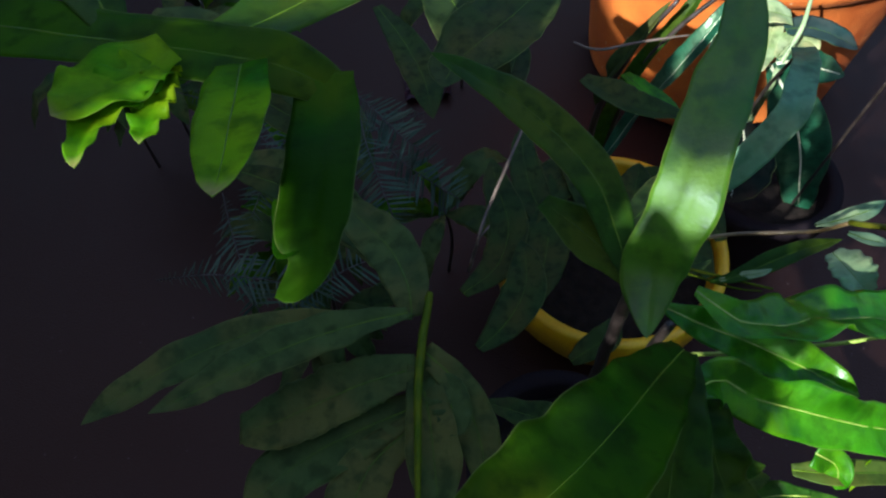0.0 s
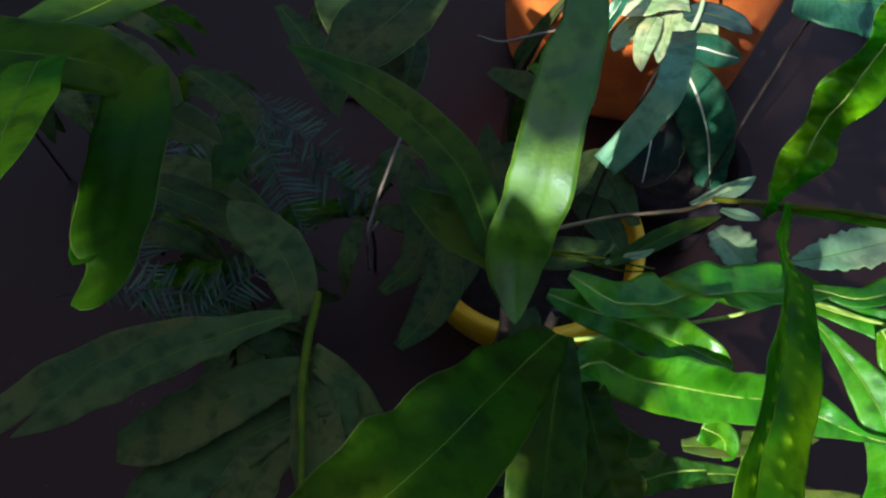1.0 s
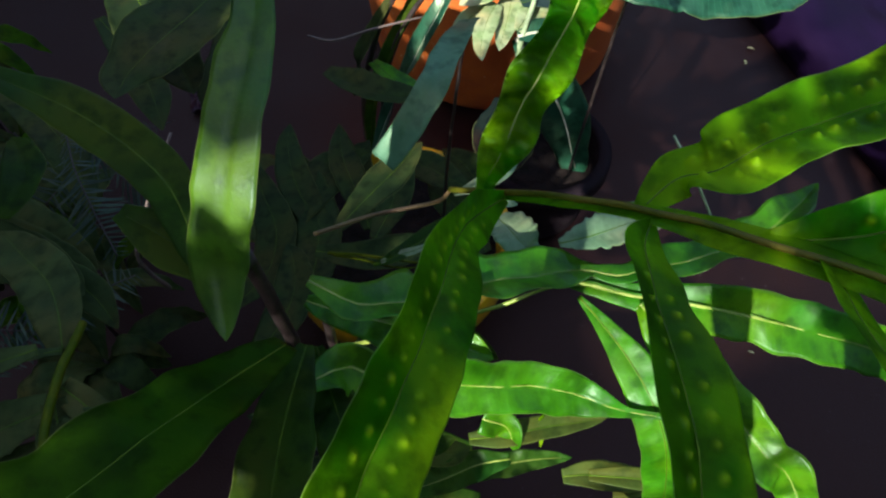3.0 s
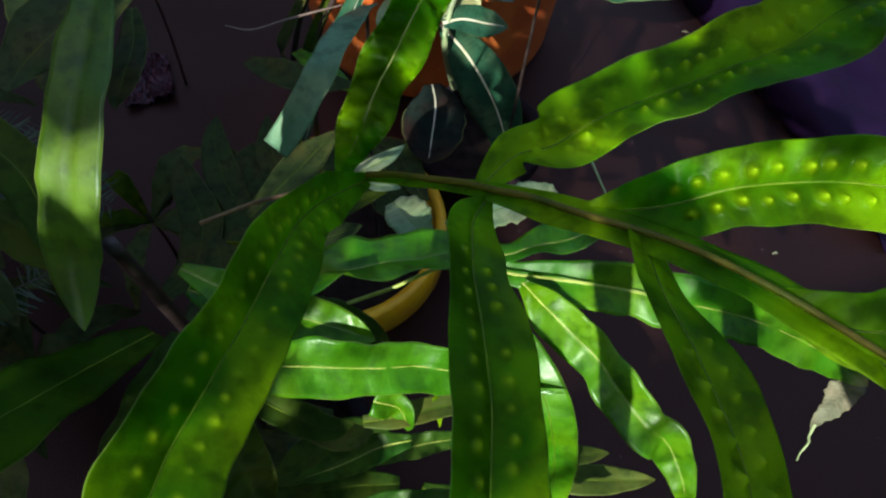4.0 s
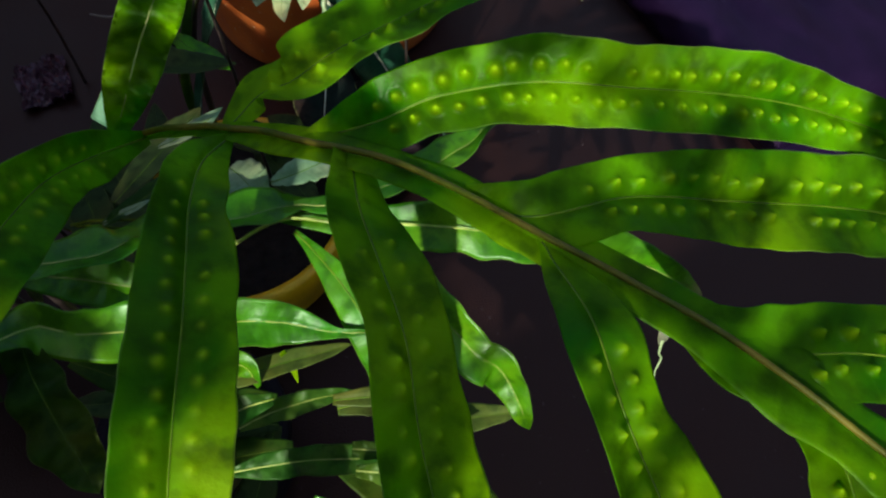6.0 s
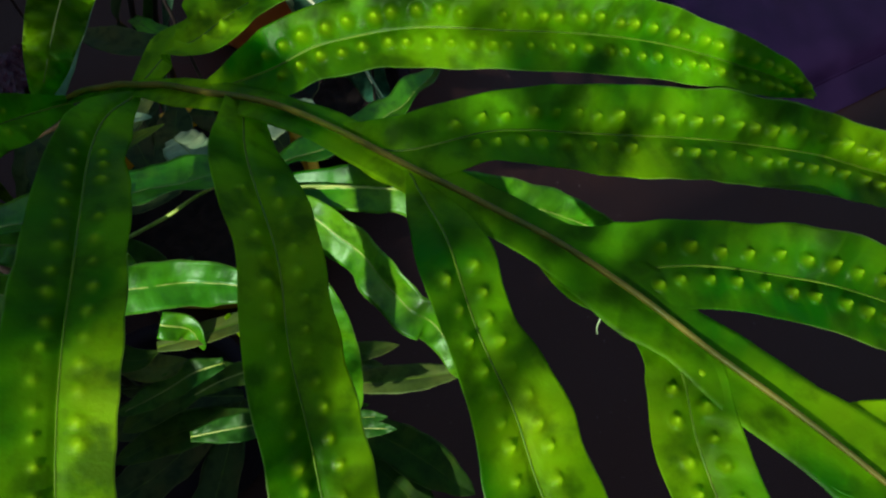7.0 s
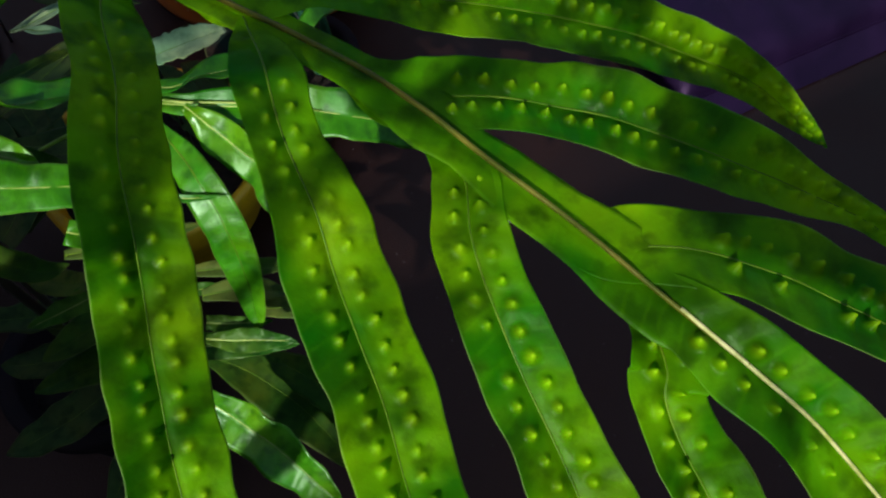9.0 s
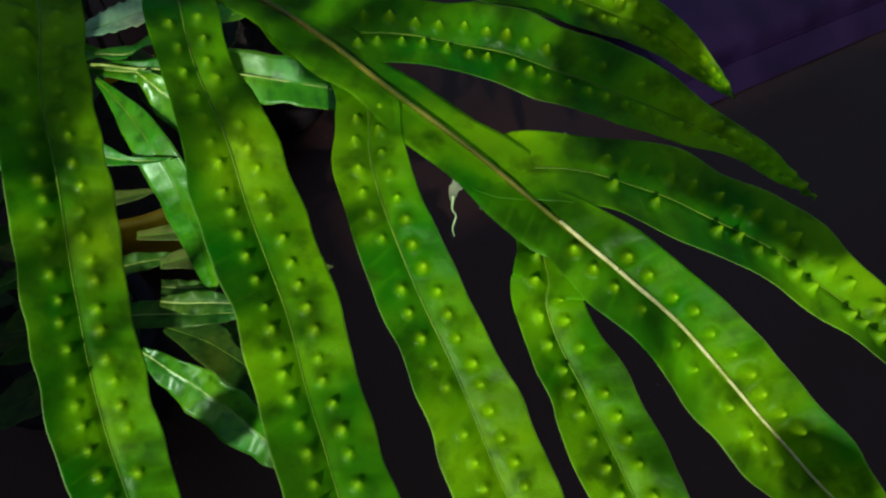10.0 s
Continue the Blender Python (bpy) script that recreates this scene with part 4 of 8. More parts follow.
stalk(cut, "leaf_stalk", [(0.370, 0.476, 0.728, 0.004), (0.374, 0.512, 0.62, 0.004), (0.377, 0.562, 0.35, 0.005), (0.377, 0.582, 0.0, 0.006)], STEM_DARK)

# ---- frond close by, shade and glow put into its greens ----
near = thing("fern_frond", (-0.1062, 0.2403, 1), "lobed fern frond, wing coloured as shaded and lobe tips as backlit", "fern frond")
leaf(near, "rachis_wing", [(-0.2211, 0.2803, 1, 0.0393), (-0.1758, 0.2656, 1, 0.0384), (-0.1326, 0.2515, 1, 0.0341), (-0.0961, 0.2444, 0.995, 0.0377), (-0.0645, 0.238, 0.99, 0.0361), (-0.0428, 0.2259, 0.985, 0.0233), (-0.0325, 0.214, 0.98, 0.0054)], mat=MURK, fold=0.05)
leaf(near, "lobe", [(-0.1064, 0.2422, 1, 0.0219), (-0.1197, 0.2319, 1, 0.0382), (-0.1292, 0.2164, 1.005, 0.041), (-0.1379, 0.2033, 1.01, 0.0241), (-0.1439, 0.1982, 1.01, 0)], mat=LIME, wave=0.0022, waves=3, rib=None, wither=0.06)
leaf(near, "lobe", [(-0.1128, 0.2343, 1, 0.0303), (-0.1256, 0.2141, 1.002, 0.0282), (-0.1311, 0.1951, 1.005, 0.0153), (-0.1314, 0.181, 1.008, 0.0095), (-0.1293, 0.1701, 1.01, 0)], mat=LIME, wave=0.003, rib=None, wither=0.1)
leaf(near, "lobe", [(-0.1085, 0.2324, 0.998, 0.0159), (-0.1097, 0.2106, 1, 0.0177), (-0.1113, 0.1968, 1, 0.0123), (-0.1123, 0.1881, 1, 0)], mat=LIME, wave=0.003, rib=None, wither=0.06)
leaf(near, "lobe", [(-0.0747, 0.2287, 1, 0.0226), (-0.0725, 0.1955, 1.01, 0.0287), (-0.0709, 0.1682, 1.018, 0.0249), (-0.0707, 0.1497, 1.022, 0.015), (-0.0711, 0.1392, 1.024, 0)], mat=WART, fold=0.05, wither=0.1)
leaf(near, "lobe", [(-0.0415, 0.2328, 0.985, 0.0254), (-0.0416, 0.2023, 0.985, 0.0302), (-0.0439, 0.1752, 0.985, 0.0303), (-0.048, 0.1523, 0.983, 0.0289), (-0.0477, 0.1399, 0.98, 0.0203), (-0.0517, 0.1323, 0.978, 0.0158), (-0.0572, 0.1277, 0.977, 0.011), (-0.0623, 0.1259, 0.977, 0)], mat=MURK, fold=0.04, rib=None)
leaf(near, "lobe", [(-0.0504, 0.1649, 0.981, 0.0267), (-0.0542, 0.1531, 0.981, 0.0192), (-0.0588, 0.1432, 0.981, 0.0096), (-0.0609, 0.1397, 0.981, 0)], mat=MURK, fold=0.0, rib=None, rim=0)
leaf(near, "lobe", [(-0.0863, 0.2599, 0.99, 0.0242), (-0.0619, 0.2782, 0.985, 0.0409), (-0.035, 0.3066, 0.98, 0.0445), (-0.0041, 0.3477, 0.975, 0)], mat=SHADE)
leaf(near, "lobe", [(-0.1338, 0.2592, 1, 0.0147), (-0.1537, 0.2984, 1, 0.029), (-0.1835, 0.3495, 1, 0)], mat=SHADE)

# ---- low frond, its green darkened for shade ----
low = thing("fern_frond", (-0.0216, 0.2209, 0.72), "lobed fern frond with its shade put into a dull dark green", "fern frond")
stalk(low, "rachis", [(-0.01, 0.2698, 0.7, 0.0066), (-0.0169, 0.2251, 0.72, 0.007), (-0.0238, 0.1807, 0.73, 0.0065), (-0.0275, 0.132, 0.73, 0.0054), (-0.0303, 0.0952, 0.73, 0.0037)], STEM_GREEN)
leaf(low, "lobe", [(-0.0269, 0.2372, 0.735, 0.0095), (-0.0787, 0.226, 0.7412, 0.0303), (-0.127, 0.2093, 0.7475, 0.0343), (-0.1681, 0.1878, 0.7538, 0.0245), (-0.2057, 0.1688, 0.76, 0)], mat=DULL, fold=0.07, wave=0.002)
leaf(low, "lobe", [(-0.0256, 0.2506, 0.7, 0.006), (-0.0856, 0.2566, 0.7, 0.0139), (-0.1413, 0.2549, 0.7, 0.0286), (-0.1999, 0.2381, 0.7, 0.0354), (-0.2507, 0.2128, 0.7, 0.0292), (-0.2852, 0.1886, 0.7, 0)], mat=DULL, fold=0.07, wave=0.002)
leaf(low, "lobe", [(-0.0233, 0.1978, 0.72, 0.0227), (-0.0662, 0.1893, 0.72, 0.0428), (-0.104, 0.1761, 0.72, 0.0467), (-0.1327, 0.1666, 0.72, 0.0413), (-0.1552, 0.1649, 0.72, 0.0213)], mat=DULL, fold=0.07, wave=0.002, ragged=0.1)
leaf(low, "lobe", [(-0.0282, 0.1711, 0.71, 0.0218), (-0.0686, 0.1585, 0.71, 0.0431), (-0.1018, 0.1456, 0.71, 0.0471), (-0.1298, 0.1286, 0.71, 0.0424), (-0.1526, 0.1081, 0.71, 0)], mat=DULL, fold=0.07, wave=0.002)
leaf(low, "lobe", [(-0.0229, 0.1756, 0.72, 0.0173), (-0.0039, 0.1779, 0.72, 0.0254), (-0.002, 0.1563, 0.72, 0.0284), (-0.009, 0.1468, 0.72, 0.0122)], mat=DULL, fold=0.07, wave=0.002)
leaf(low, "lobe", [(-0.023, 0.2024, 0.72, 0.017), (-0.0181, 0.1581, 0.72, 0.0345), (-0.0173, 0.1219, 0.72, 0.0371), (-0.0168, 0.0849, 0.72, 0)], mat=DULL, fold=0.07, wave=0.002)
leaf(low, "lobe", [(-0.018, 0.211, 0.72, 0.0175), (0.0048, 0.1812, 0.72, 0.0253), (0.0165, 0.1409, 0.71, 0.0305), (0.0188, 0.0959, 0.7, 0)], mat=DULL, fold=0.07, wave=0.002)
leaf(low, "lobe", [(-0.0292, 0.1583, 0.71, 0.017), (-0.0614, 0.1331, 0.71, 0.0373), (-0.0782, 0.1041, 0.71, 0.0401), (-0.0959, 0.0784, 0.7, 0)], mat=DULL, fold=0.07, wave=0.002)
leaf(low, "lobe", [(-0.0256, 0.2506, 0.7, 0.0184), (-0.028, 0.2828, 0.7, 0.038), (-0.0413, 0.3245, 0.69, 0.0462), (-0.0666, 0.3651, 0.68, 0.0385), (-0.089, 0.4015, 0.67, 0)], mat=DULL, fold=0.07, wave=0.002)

# ---- variegated pot plant ----
vari = thing("variegated_plant", (0.7034, 1.0059, 0.1), "low plant with dark teal and cream-variegated leaves", "pot plant")
stalk(vari, "stem", [(0.6608, 0.8919, 0.05, 0.0124), (0.5977, 0.8098, 0.25, 0.0126), (0.5619, 0.7533, 0.38, 0.0112), (0.5717, 0.7671, 0.42, 0.0091), (0.5934, 0.789, 0.46, 0.0081), (0.6224, 0.8407, 0.48, 0.0054)], STEM_PALE)
leaf(vari, "leaf", [(0.566, 0.783, 0.3978, 0.015), (0.602, 0.754, 0.350, 0.070), (0.630, 0.728, 0.295, 0.095), (0.652, 0.710, 0.238, 0.092), (0.668, 0.695, 0.178, 0.062), (0.680, 0.668, 0.118, 0)], mat=TEAL, rib=RIB_PALE, rib_w=0.006, face=(-0.45, -0.35, 0.82), warp=0.012, tip=0.8)
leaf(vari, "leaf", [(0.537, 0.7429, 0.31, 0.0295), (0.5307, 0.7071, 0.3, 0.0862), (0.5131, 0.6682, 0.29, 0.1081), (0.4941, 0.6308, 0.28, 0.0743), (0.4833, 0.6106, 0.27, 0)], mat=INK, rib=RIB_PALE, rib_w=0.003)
leaf(vari, "leaf", [(0.5605, 0.7628, 0.42, 0.0145), (0.594, 0.7622, 0.42, 0.0434), (0.6315, 0.7518, 0.41, 0.047), (0.6694, 0.7412, 0.4, 0)], mat=TEAL, rib=RIB_PALE, rib_w=0.006, face=(-0.2,-0.5,0.8))
leaf(vari, "leaf", [(0.562, 0.7702, 0.425, 0.0128), (0.5885, 0.7926, 0.43, 0.0388), (0.6178, 0.793, 0.43, 0.0343), (0.6316, 0.7752, 0.425, 0)], mat=CREAM, face=(-0.2,-0.5,0.8))
leaf(vari, "leaf", [(0.5447, 0.8249, 0.44, 0.024), (0.5161, 0.7897, 0.44, 0.0378), (0.4941, 0.7529, 0.43, 0.0265), (0.4872, 0.7267, 0.42, 0)], mat=CREAM, face=(-0.2,-0.5,0.8))
leaf(vari, "leaf", [(0.5372, 0.8391, 0.43, 0.0189), (0.4945, 0.8134, 0.43, 0.0334), (0.4689, 0.7908, 0.425, 0.0238), (0.4592, 0.7786, 0.42, 0)], mat=CREAM, face=(-0.2,-0.5,0.8))
leaf(vari, "leaf", [(0.5783, 0.8049, 0.45, 0.0262), (0.6162, 0.8034, 0.45, 0.0507), (0.6602, 0.7852, 0.44, 0.0486), (0.6857, 0.7641, 0.43, 0)], mat=BLUE)
leaf(vari, "leaf", [(0.5901, 0.8175, 0.46, 0.0357), (0.553, 0.8268, 0.47, 0.0598), (0.5083, 0.8287, 0.46, 0.0504), (0.481, 0.8265, 0.45, 0)], mat=CREAM)
leaf(vari, "leaf", [(0.5881, 0.8578, 0.44, 0.021), (0.5598, 0.8064, 0.43, 0.043), (0.5369, 0.7692, 0.42, 0.0256), (0.5249, 0.7501, 0.41, 0)], mat=CREAM, face=(-0.2,-0.5,0.8))


# ---- dark strap-leaved plant ----
grassy = thing("strap_leaf_plant", (0.3701, 0.9068, 0.1), "dark plant with narrow arching strap leaves", "pot plant")
leaf(grassy, "leaf", [(0.2987, 0.7338, 0.25, 0.0182), (0.3417, 0.7418, 0.35, 0.0361), (0.3813, 0.7352, 0.45, 0.0409), (0.4248, 0.7465, 0.52, 0.0268), (0.4622, 0.7757, 0.56, 0)], mat=TEAL, fold=0.35, rib=RIB_PALE, rib_w=0.002)
leaf(grassy, "leaf", [(0.3009, 0.7712, 0.22, 0.0156), (0.3192, 0.7858, 0.32, 0.0284), (0.3597, 0.7954, 0.42, 0.0348), (0.4039, 0.7987, 0.5, 0.0251), (0.4381, 0.8183, 0.55, 0)], mat=SHADE, fold=0.35)
leaf(grassy, "leaf", [(0.2955, 0.7864, 0.35, 0.0225), (0.3015, 0.7785, 0.42, 0.0333), (0.3356, 0.7825, 0.48, 0.0256), (0.3751, 0.7907, 0.54, 0)], mat=DIM, rib=None, fold=0.35)
leaf(grassy, "leaf", [(0.3232, 0.7753, 0.42, 0.0176), (0.34, 0.7258, 0.43, 0.0317), (0.3602, 0.6876, 0.43, 0.0356), (0.3812, 0.6563, 0.43, 0)], mat=GLOSS, fold=0.2)
leaf(grassy, "leaf", [(0.2483, 0.7461, 0.45, 0.0211), (0.2821, 0.7047, 0.45, 0.0493), (0.3274, 0.6795, 0.44, 0.0455), (0.3932, 0.6642, 0.43, 0)], mat=DIM, rib=None, fold=0.35)
stalk(grassy, "stem", [(0.3092, 0.8399, 0.1, 0.0137), (0.31, 0.8195, 0.3, 0.0119), (0.3349, 0.7916, 0.45, 0.0088), (0.3771, 0.7775, 0.55, 0.0064)], STEM_DARK)
stalk(grassy, "stem", [(0.3286, 0.8228, 0.1, 0.0136), (0.3476, 0.8052, 0.35, 0.0105), (0.3884, 0.7871, 0.48, 0.0085), (0.4469, 0.7781, 0.56, 0.0064)], STEM_DARK)
stalk(grassy, "stem", [(0.232, 0.7689, 0.5, 0.0033), (0.2652, 0.7483, 0.5, 0.0041), (0.3248, 0.7549, 0.5, 0.0041), (0.401, 0.7592, 0.5, 0.0025)], TWIG)

# ---- leaf over the far corner ----
far_leaf = thing("broad_leaf", (0.7689, 0.5795, 0.594), "broad blue-green glossy leaf catching the sky", "leaf")
leaf(far_leaf, "blade", [(0.61, 0.6332, 0.6271, 0.0643), (0.6578, 0.6144, 0.6163, 0.0809), (0.7087, 0.6115, 0.607, 0.1008), (0.7581, 0.5957, 0.5993, 0.0996), (0.8088, 0.5844, 0.5932, 0.0874), (0.861, 0.5823, 0.5887, 0.0764), (0.9128, 0.5889, 0.5859, 0)], mat=TEAL, wave=0.004, face=(-0.307, -0.399, 0.864))
stalk(far_leaf, "leaf_stalk", [(0.656, 0.630, 0.600, 0.004), (0.666, 0.660, 0.45, 0.005), (0.666, 0.690, 0.0, 0.006)], STEM_DARK)

# ---- growth at the back, shade put into its leaf colours ----
back = thing("dark_bush", (-0.0481, 0.8794, 0.2), "bush of leaves with deep shade put into their colour", "bush")
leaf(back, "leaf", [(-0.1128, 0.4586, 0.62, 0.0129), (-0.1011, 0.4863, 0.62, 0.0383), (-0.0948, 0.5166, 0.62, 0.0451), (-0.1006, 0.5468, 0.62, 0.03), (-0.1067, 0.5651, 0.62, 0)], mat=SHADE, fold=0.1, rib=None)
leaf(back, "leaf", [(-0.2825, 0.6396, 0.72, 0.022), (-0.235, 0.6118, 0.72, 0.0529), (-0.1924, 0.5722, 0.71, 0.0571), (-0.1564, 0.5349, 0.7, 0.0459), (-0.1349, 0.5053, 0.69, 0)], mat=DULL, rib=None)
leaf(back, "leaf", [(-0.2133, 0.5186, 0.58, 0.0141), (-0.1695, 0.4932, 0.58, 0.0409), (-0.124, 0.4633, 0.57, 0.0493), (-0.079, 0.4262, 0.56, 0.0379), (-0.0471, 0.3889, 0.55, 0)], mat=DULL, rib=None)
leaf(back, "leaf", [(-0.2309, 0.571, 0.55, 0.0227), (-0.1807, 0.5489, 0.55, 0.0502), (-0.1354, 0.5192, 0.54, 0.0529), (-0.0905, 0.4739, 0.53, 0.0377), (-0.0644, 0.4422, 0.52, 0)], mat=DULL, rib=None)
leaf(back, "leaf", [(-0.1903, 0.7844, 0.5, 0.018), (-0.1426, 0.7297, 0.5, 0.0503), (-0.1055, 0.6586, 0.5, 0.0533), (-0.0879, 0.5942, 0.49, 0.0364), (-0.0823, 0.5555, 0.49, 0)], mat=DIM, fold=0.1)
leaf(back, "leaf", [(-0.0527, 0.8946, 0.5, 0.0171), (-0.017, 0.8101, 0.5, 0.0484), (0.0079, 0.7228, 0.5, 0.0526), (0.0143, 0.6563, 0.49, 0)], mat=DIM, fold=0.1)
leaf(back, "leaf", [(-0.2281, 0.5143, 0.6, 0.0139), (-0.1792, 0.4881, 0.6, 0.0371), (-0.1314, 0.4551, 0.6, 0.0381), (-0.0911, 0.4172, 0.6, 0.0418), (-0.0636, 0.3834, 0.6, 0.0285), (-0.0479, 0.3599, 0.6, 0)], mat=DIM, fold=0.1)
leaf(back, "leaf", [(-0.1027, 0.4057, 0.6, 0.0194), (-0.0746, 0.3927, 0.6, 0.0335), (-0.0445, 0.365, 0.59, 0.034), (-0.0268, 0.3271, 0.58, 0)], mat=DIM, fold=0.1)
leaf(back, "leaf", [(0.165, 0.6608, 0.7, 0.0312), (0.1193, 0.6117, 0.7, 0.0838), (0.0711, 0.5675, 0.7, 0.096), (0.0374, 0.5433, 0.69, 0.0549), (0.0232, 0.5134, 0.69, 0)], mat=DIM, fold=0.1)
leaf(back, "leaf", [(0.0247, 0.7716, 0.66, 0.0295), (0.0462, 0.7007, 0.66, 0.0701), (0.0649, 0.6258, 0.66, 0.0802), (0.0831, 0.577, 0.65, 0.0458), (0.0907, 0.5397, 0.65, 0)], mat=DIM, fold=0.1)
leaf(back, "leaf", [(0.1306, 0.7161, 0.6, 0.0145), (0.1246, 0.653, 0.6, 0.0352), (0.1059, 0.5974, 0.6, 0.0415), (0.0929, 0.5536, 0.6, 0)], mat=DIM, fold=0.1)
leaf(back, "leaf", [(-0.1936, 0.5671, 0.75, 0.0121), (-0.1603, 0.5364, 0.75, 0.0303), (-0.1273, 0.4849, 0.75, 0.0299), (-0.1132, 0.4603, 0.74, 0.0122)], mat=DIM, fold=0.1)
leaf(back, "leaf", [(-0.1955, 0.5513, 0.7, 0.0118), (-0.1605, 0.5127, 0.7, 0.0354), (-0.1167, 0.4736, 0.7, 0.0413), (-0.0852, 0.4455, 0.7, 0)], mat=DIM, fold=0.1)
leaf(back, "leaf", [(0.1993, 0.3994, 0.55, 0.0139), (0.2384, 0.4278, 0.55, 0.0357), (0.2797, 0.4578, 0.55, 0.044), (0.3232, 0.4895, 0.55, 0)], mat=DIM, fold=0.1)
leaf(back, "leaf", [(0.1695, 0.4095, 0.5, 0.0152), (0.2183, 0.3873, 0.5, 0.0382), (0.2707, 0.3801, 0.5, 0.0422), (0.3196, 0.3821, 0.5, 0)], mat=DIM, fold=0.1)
# Shade-coloured leaves added around the bowl to keep its rim dark.
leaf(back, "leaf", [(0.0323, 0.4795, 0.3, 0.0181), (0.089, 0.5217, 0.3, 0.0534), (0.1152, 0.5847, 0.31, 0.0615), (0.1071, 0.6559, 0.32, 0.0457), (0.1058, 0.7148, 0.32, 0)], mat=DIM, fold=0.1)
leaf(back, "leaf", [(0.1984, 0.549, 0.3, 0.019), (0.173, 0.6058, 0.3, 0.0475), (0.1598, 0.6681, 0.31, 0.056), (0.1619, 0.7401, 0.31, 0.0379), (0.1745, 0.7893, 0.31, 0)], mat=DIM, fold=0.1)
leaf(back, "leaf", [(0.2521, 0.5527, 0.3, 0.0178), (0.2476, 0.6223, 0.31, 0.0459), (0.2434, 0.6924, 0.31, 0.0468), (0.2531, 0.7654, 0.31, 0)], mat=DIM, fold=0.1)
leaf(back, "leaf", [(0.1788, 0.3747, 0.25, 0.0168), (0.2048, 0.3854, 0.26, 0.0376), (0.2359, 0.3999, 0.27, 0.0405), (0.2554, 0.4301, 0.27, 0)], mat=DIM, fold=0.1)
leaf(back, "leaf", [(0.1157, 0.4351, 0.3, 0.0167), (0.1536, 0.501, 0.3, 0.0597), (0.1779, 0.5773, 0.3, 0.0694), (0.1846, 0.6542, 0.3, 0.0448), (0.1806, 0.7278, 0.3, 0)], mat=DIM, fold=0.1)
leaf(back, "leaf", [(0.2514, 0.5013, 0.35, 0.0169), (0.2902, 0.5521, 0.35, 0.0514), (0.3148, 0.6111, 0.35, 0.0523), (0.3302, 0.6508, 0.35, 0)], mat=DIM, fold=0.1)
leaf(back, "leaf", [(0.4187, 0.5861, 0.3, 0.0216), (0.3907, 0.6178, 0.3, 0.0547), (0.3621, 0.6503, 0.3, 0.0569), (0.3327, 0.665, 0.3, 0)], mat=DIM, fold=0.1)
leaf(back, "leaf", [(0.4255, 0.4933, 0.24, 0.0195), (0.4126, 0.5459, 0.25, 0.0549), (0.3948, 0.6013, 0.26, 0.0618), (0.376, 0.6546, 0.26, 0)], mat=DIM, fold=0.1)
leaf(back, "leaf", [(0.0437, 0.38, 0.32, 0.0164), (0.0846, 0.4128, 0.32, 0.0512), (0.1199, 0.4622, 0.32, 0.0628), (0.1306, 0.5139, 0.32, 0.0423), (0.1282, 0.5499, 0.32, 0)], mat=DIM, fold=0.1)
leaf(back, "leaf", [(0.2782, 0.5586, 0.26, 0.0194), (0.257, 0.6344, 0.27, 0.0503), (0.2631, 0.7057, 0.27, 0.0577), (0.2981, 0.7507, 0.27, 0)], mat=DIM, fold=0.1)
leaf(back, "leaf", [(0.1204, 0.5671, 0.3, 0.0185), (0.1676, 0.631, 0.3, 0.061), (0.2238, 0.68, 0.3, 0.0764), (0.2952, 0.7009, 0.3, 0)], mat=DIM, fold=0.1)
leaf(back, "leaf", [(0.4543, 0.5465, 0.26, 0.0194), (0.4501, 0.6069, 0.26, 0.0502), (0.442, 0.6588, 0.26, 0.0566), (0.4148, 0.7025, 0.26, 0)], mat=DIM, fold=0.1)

# ---- undergrowth, coloured as if in deep shade ----
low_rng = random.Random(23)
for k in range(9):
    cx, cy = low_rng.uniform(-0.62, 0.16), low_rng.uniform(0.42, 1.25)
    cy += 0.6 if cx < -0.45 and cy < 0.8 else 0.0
    clump = thing("undergrowth_plant", (cx, cy, 0.0), "low clump of leaves, colour darkened to stand for deep shade", "plant", "undergrowth plants")
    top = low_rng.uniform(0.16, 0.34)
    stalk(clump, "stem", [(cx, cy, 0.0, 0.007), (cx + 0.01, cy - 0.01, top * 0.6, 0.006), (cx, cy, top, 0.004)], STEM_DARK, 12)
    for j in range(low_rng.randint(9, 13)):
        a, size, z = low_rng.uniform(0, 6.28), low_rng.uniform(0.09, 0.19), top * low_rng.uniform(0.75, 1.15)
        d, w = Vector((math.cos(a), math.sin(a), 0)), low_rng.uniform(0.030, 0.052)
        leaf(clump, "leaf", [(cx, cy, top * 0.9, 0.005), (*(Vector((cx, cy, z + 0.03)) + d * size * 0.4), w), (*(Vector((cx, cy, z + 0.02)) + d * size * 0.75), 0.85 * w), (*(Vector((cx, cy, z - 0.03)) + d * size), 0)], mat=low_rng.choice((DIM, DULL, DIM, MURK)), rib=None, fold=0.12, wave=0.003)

# ---- small blue-green ferns ----
pinnate_fern([(-0.085, 0.646, 0.55), (-0.073, 0.567, 0.55), (-0.059, 0.51, 0.54), (-0.044, 0.455, 0.52)])
pinnate_fern([(-0.094, 0.673, 0.55), (-0.054, 0.615, 0.55), (-0.024, 0.579, 0.54), (0.006, 0.567, 0.52)])
pinnate_fern([(-0.059, 0.622, 0.5), (-0.033, 0.578, 0.5), (-0.001, 0.551, 0.49), (0.037, 0.53, 0.47)])

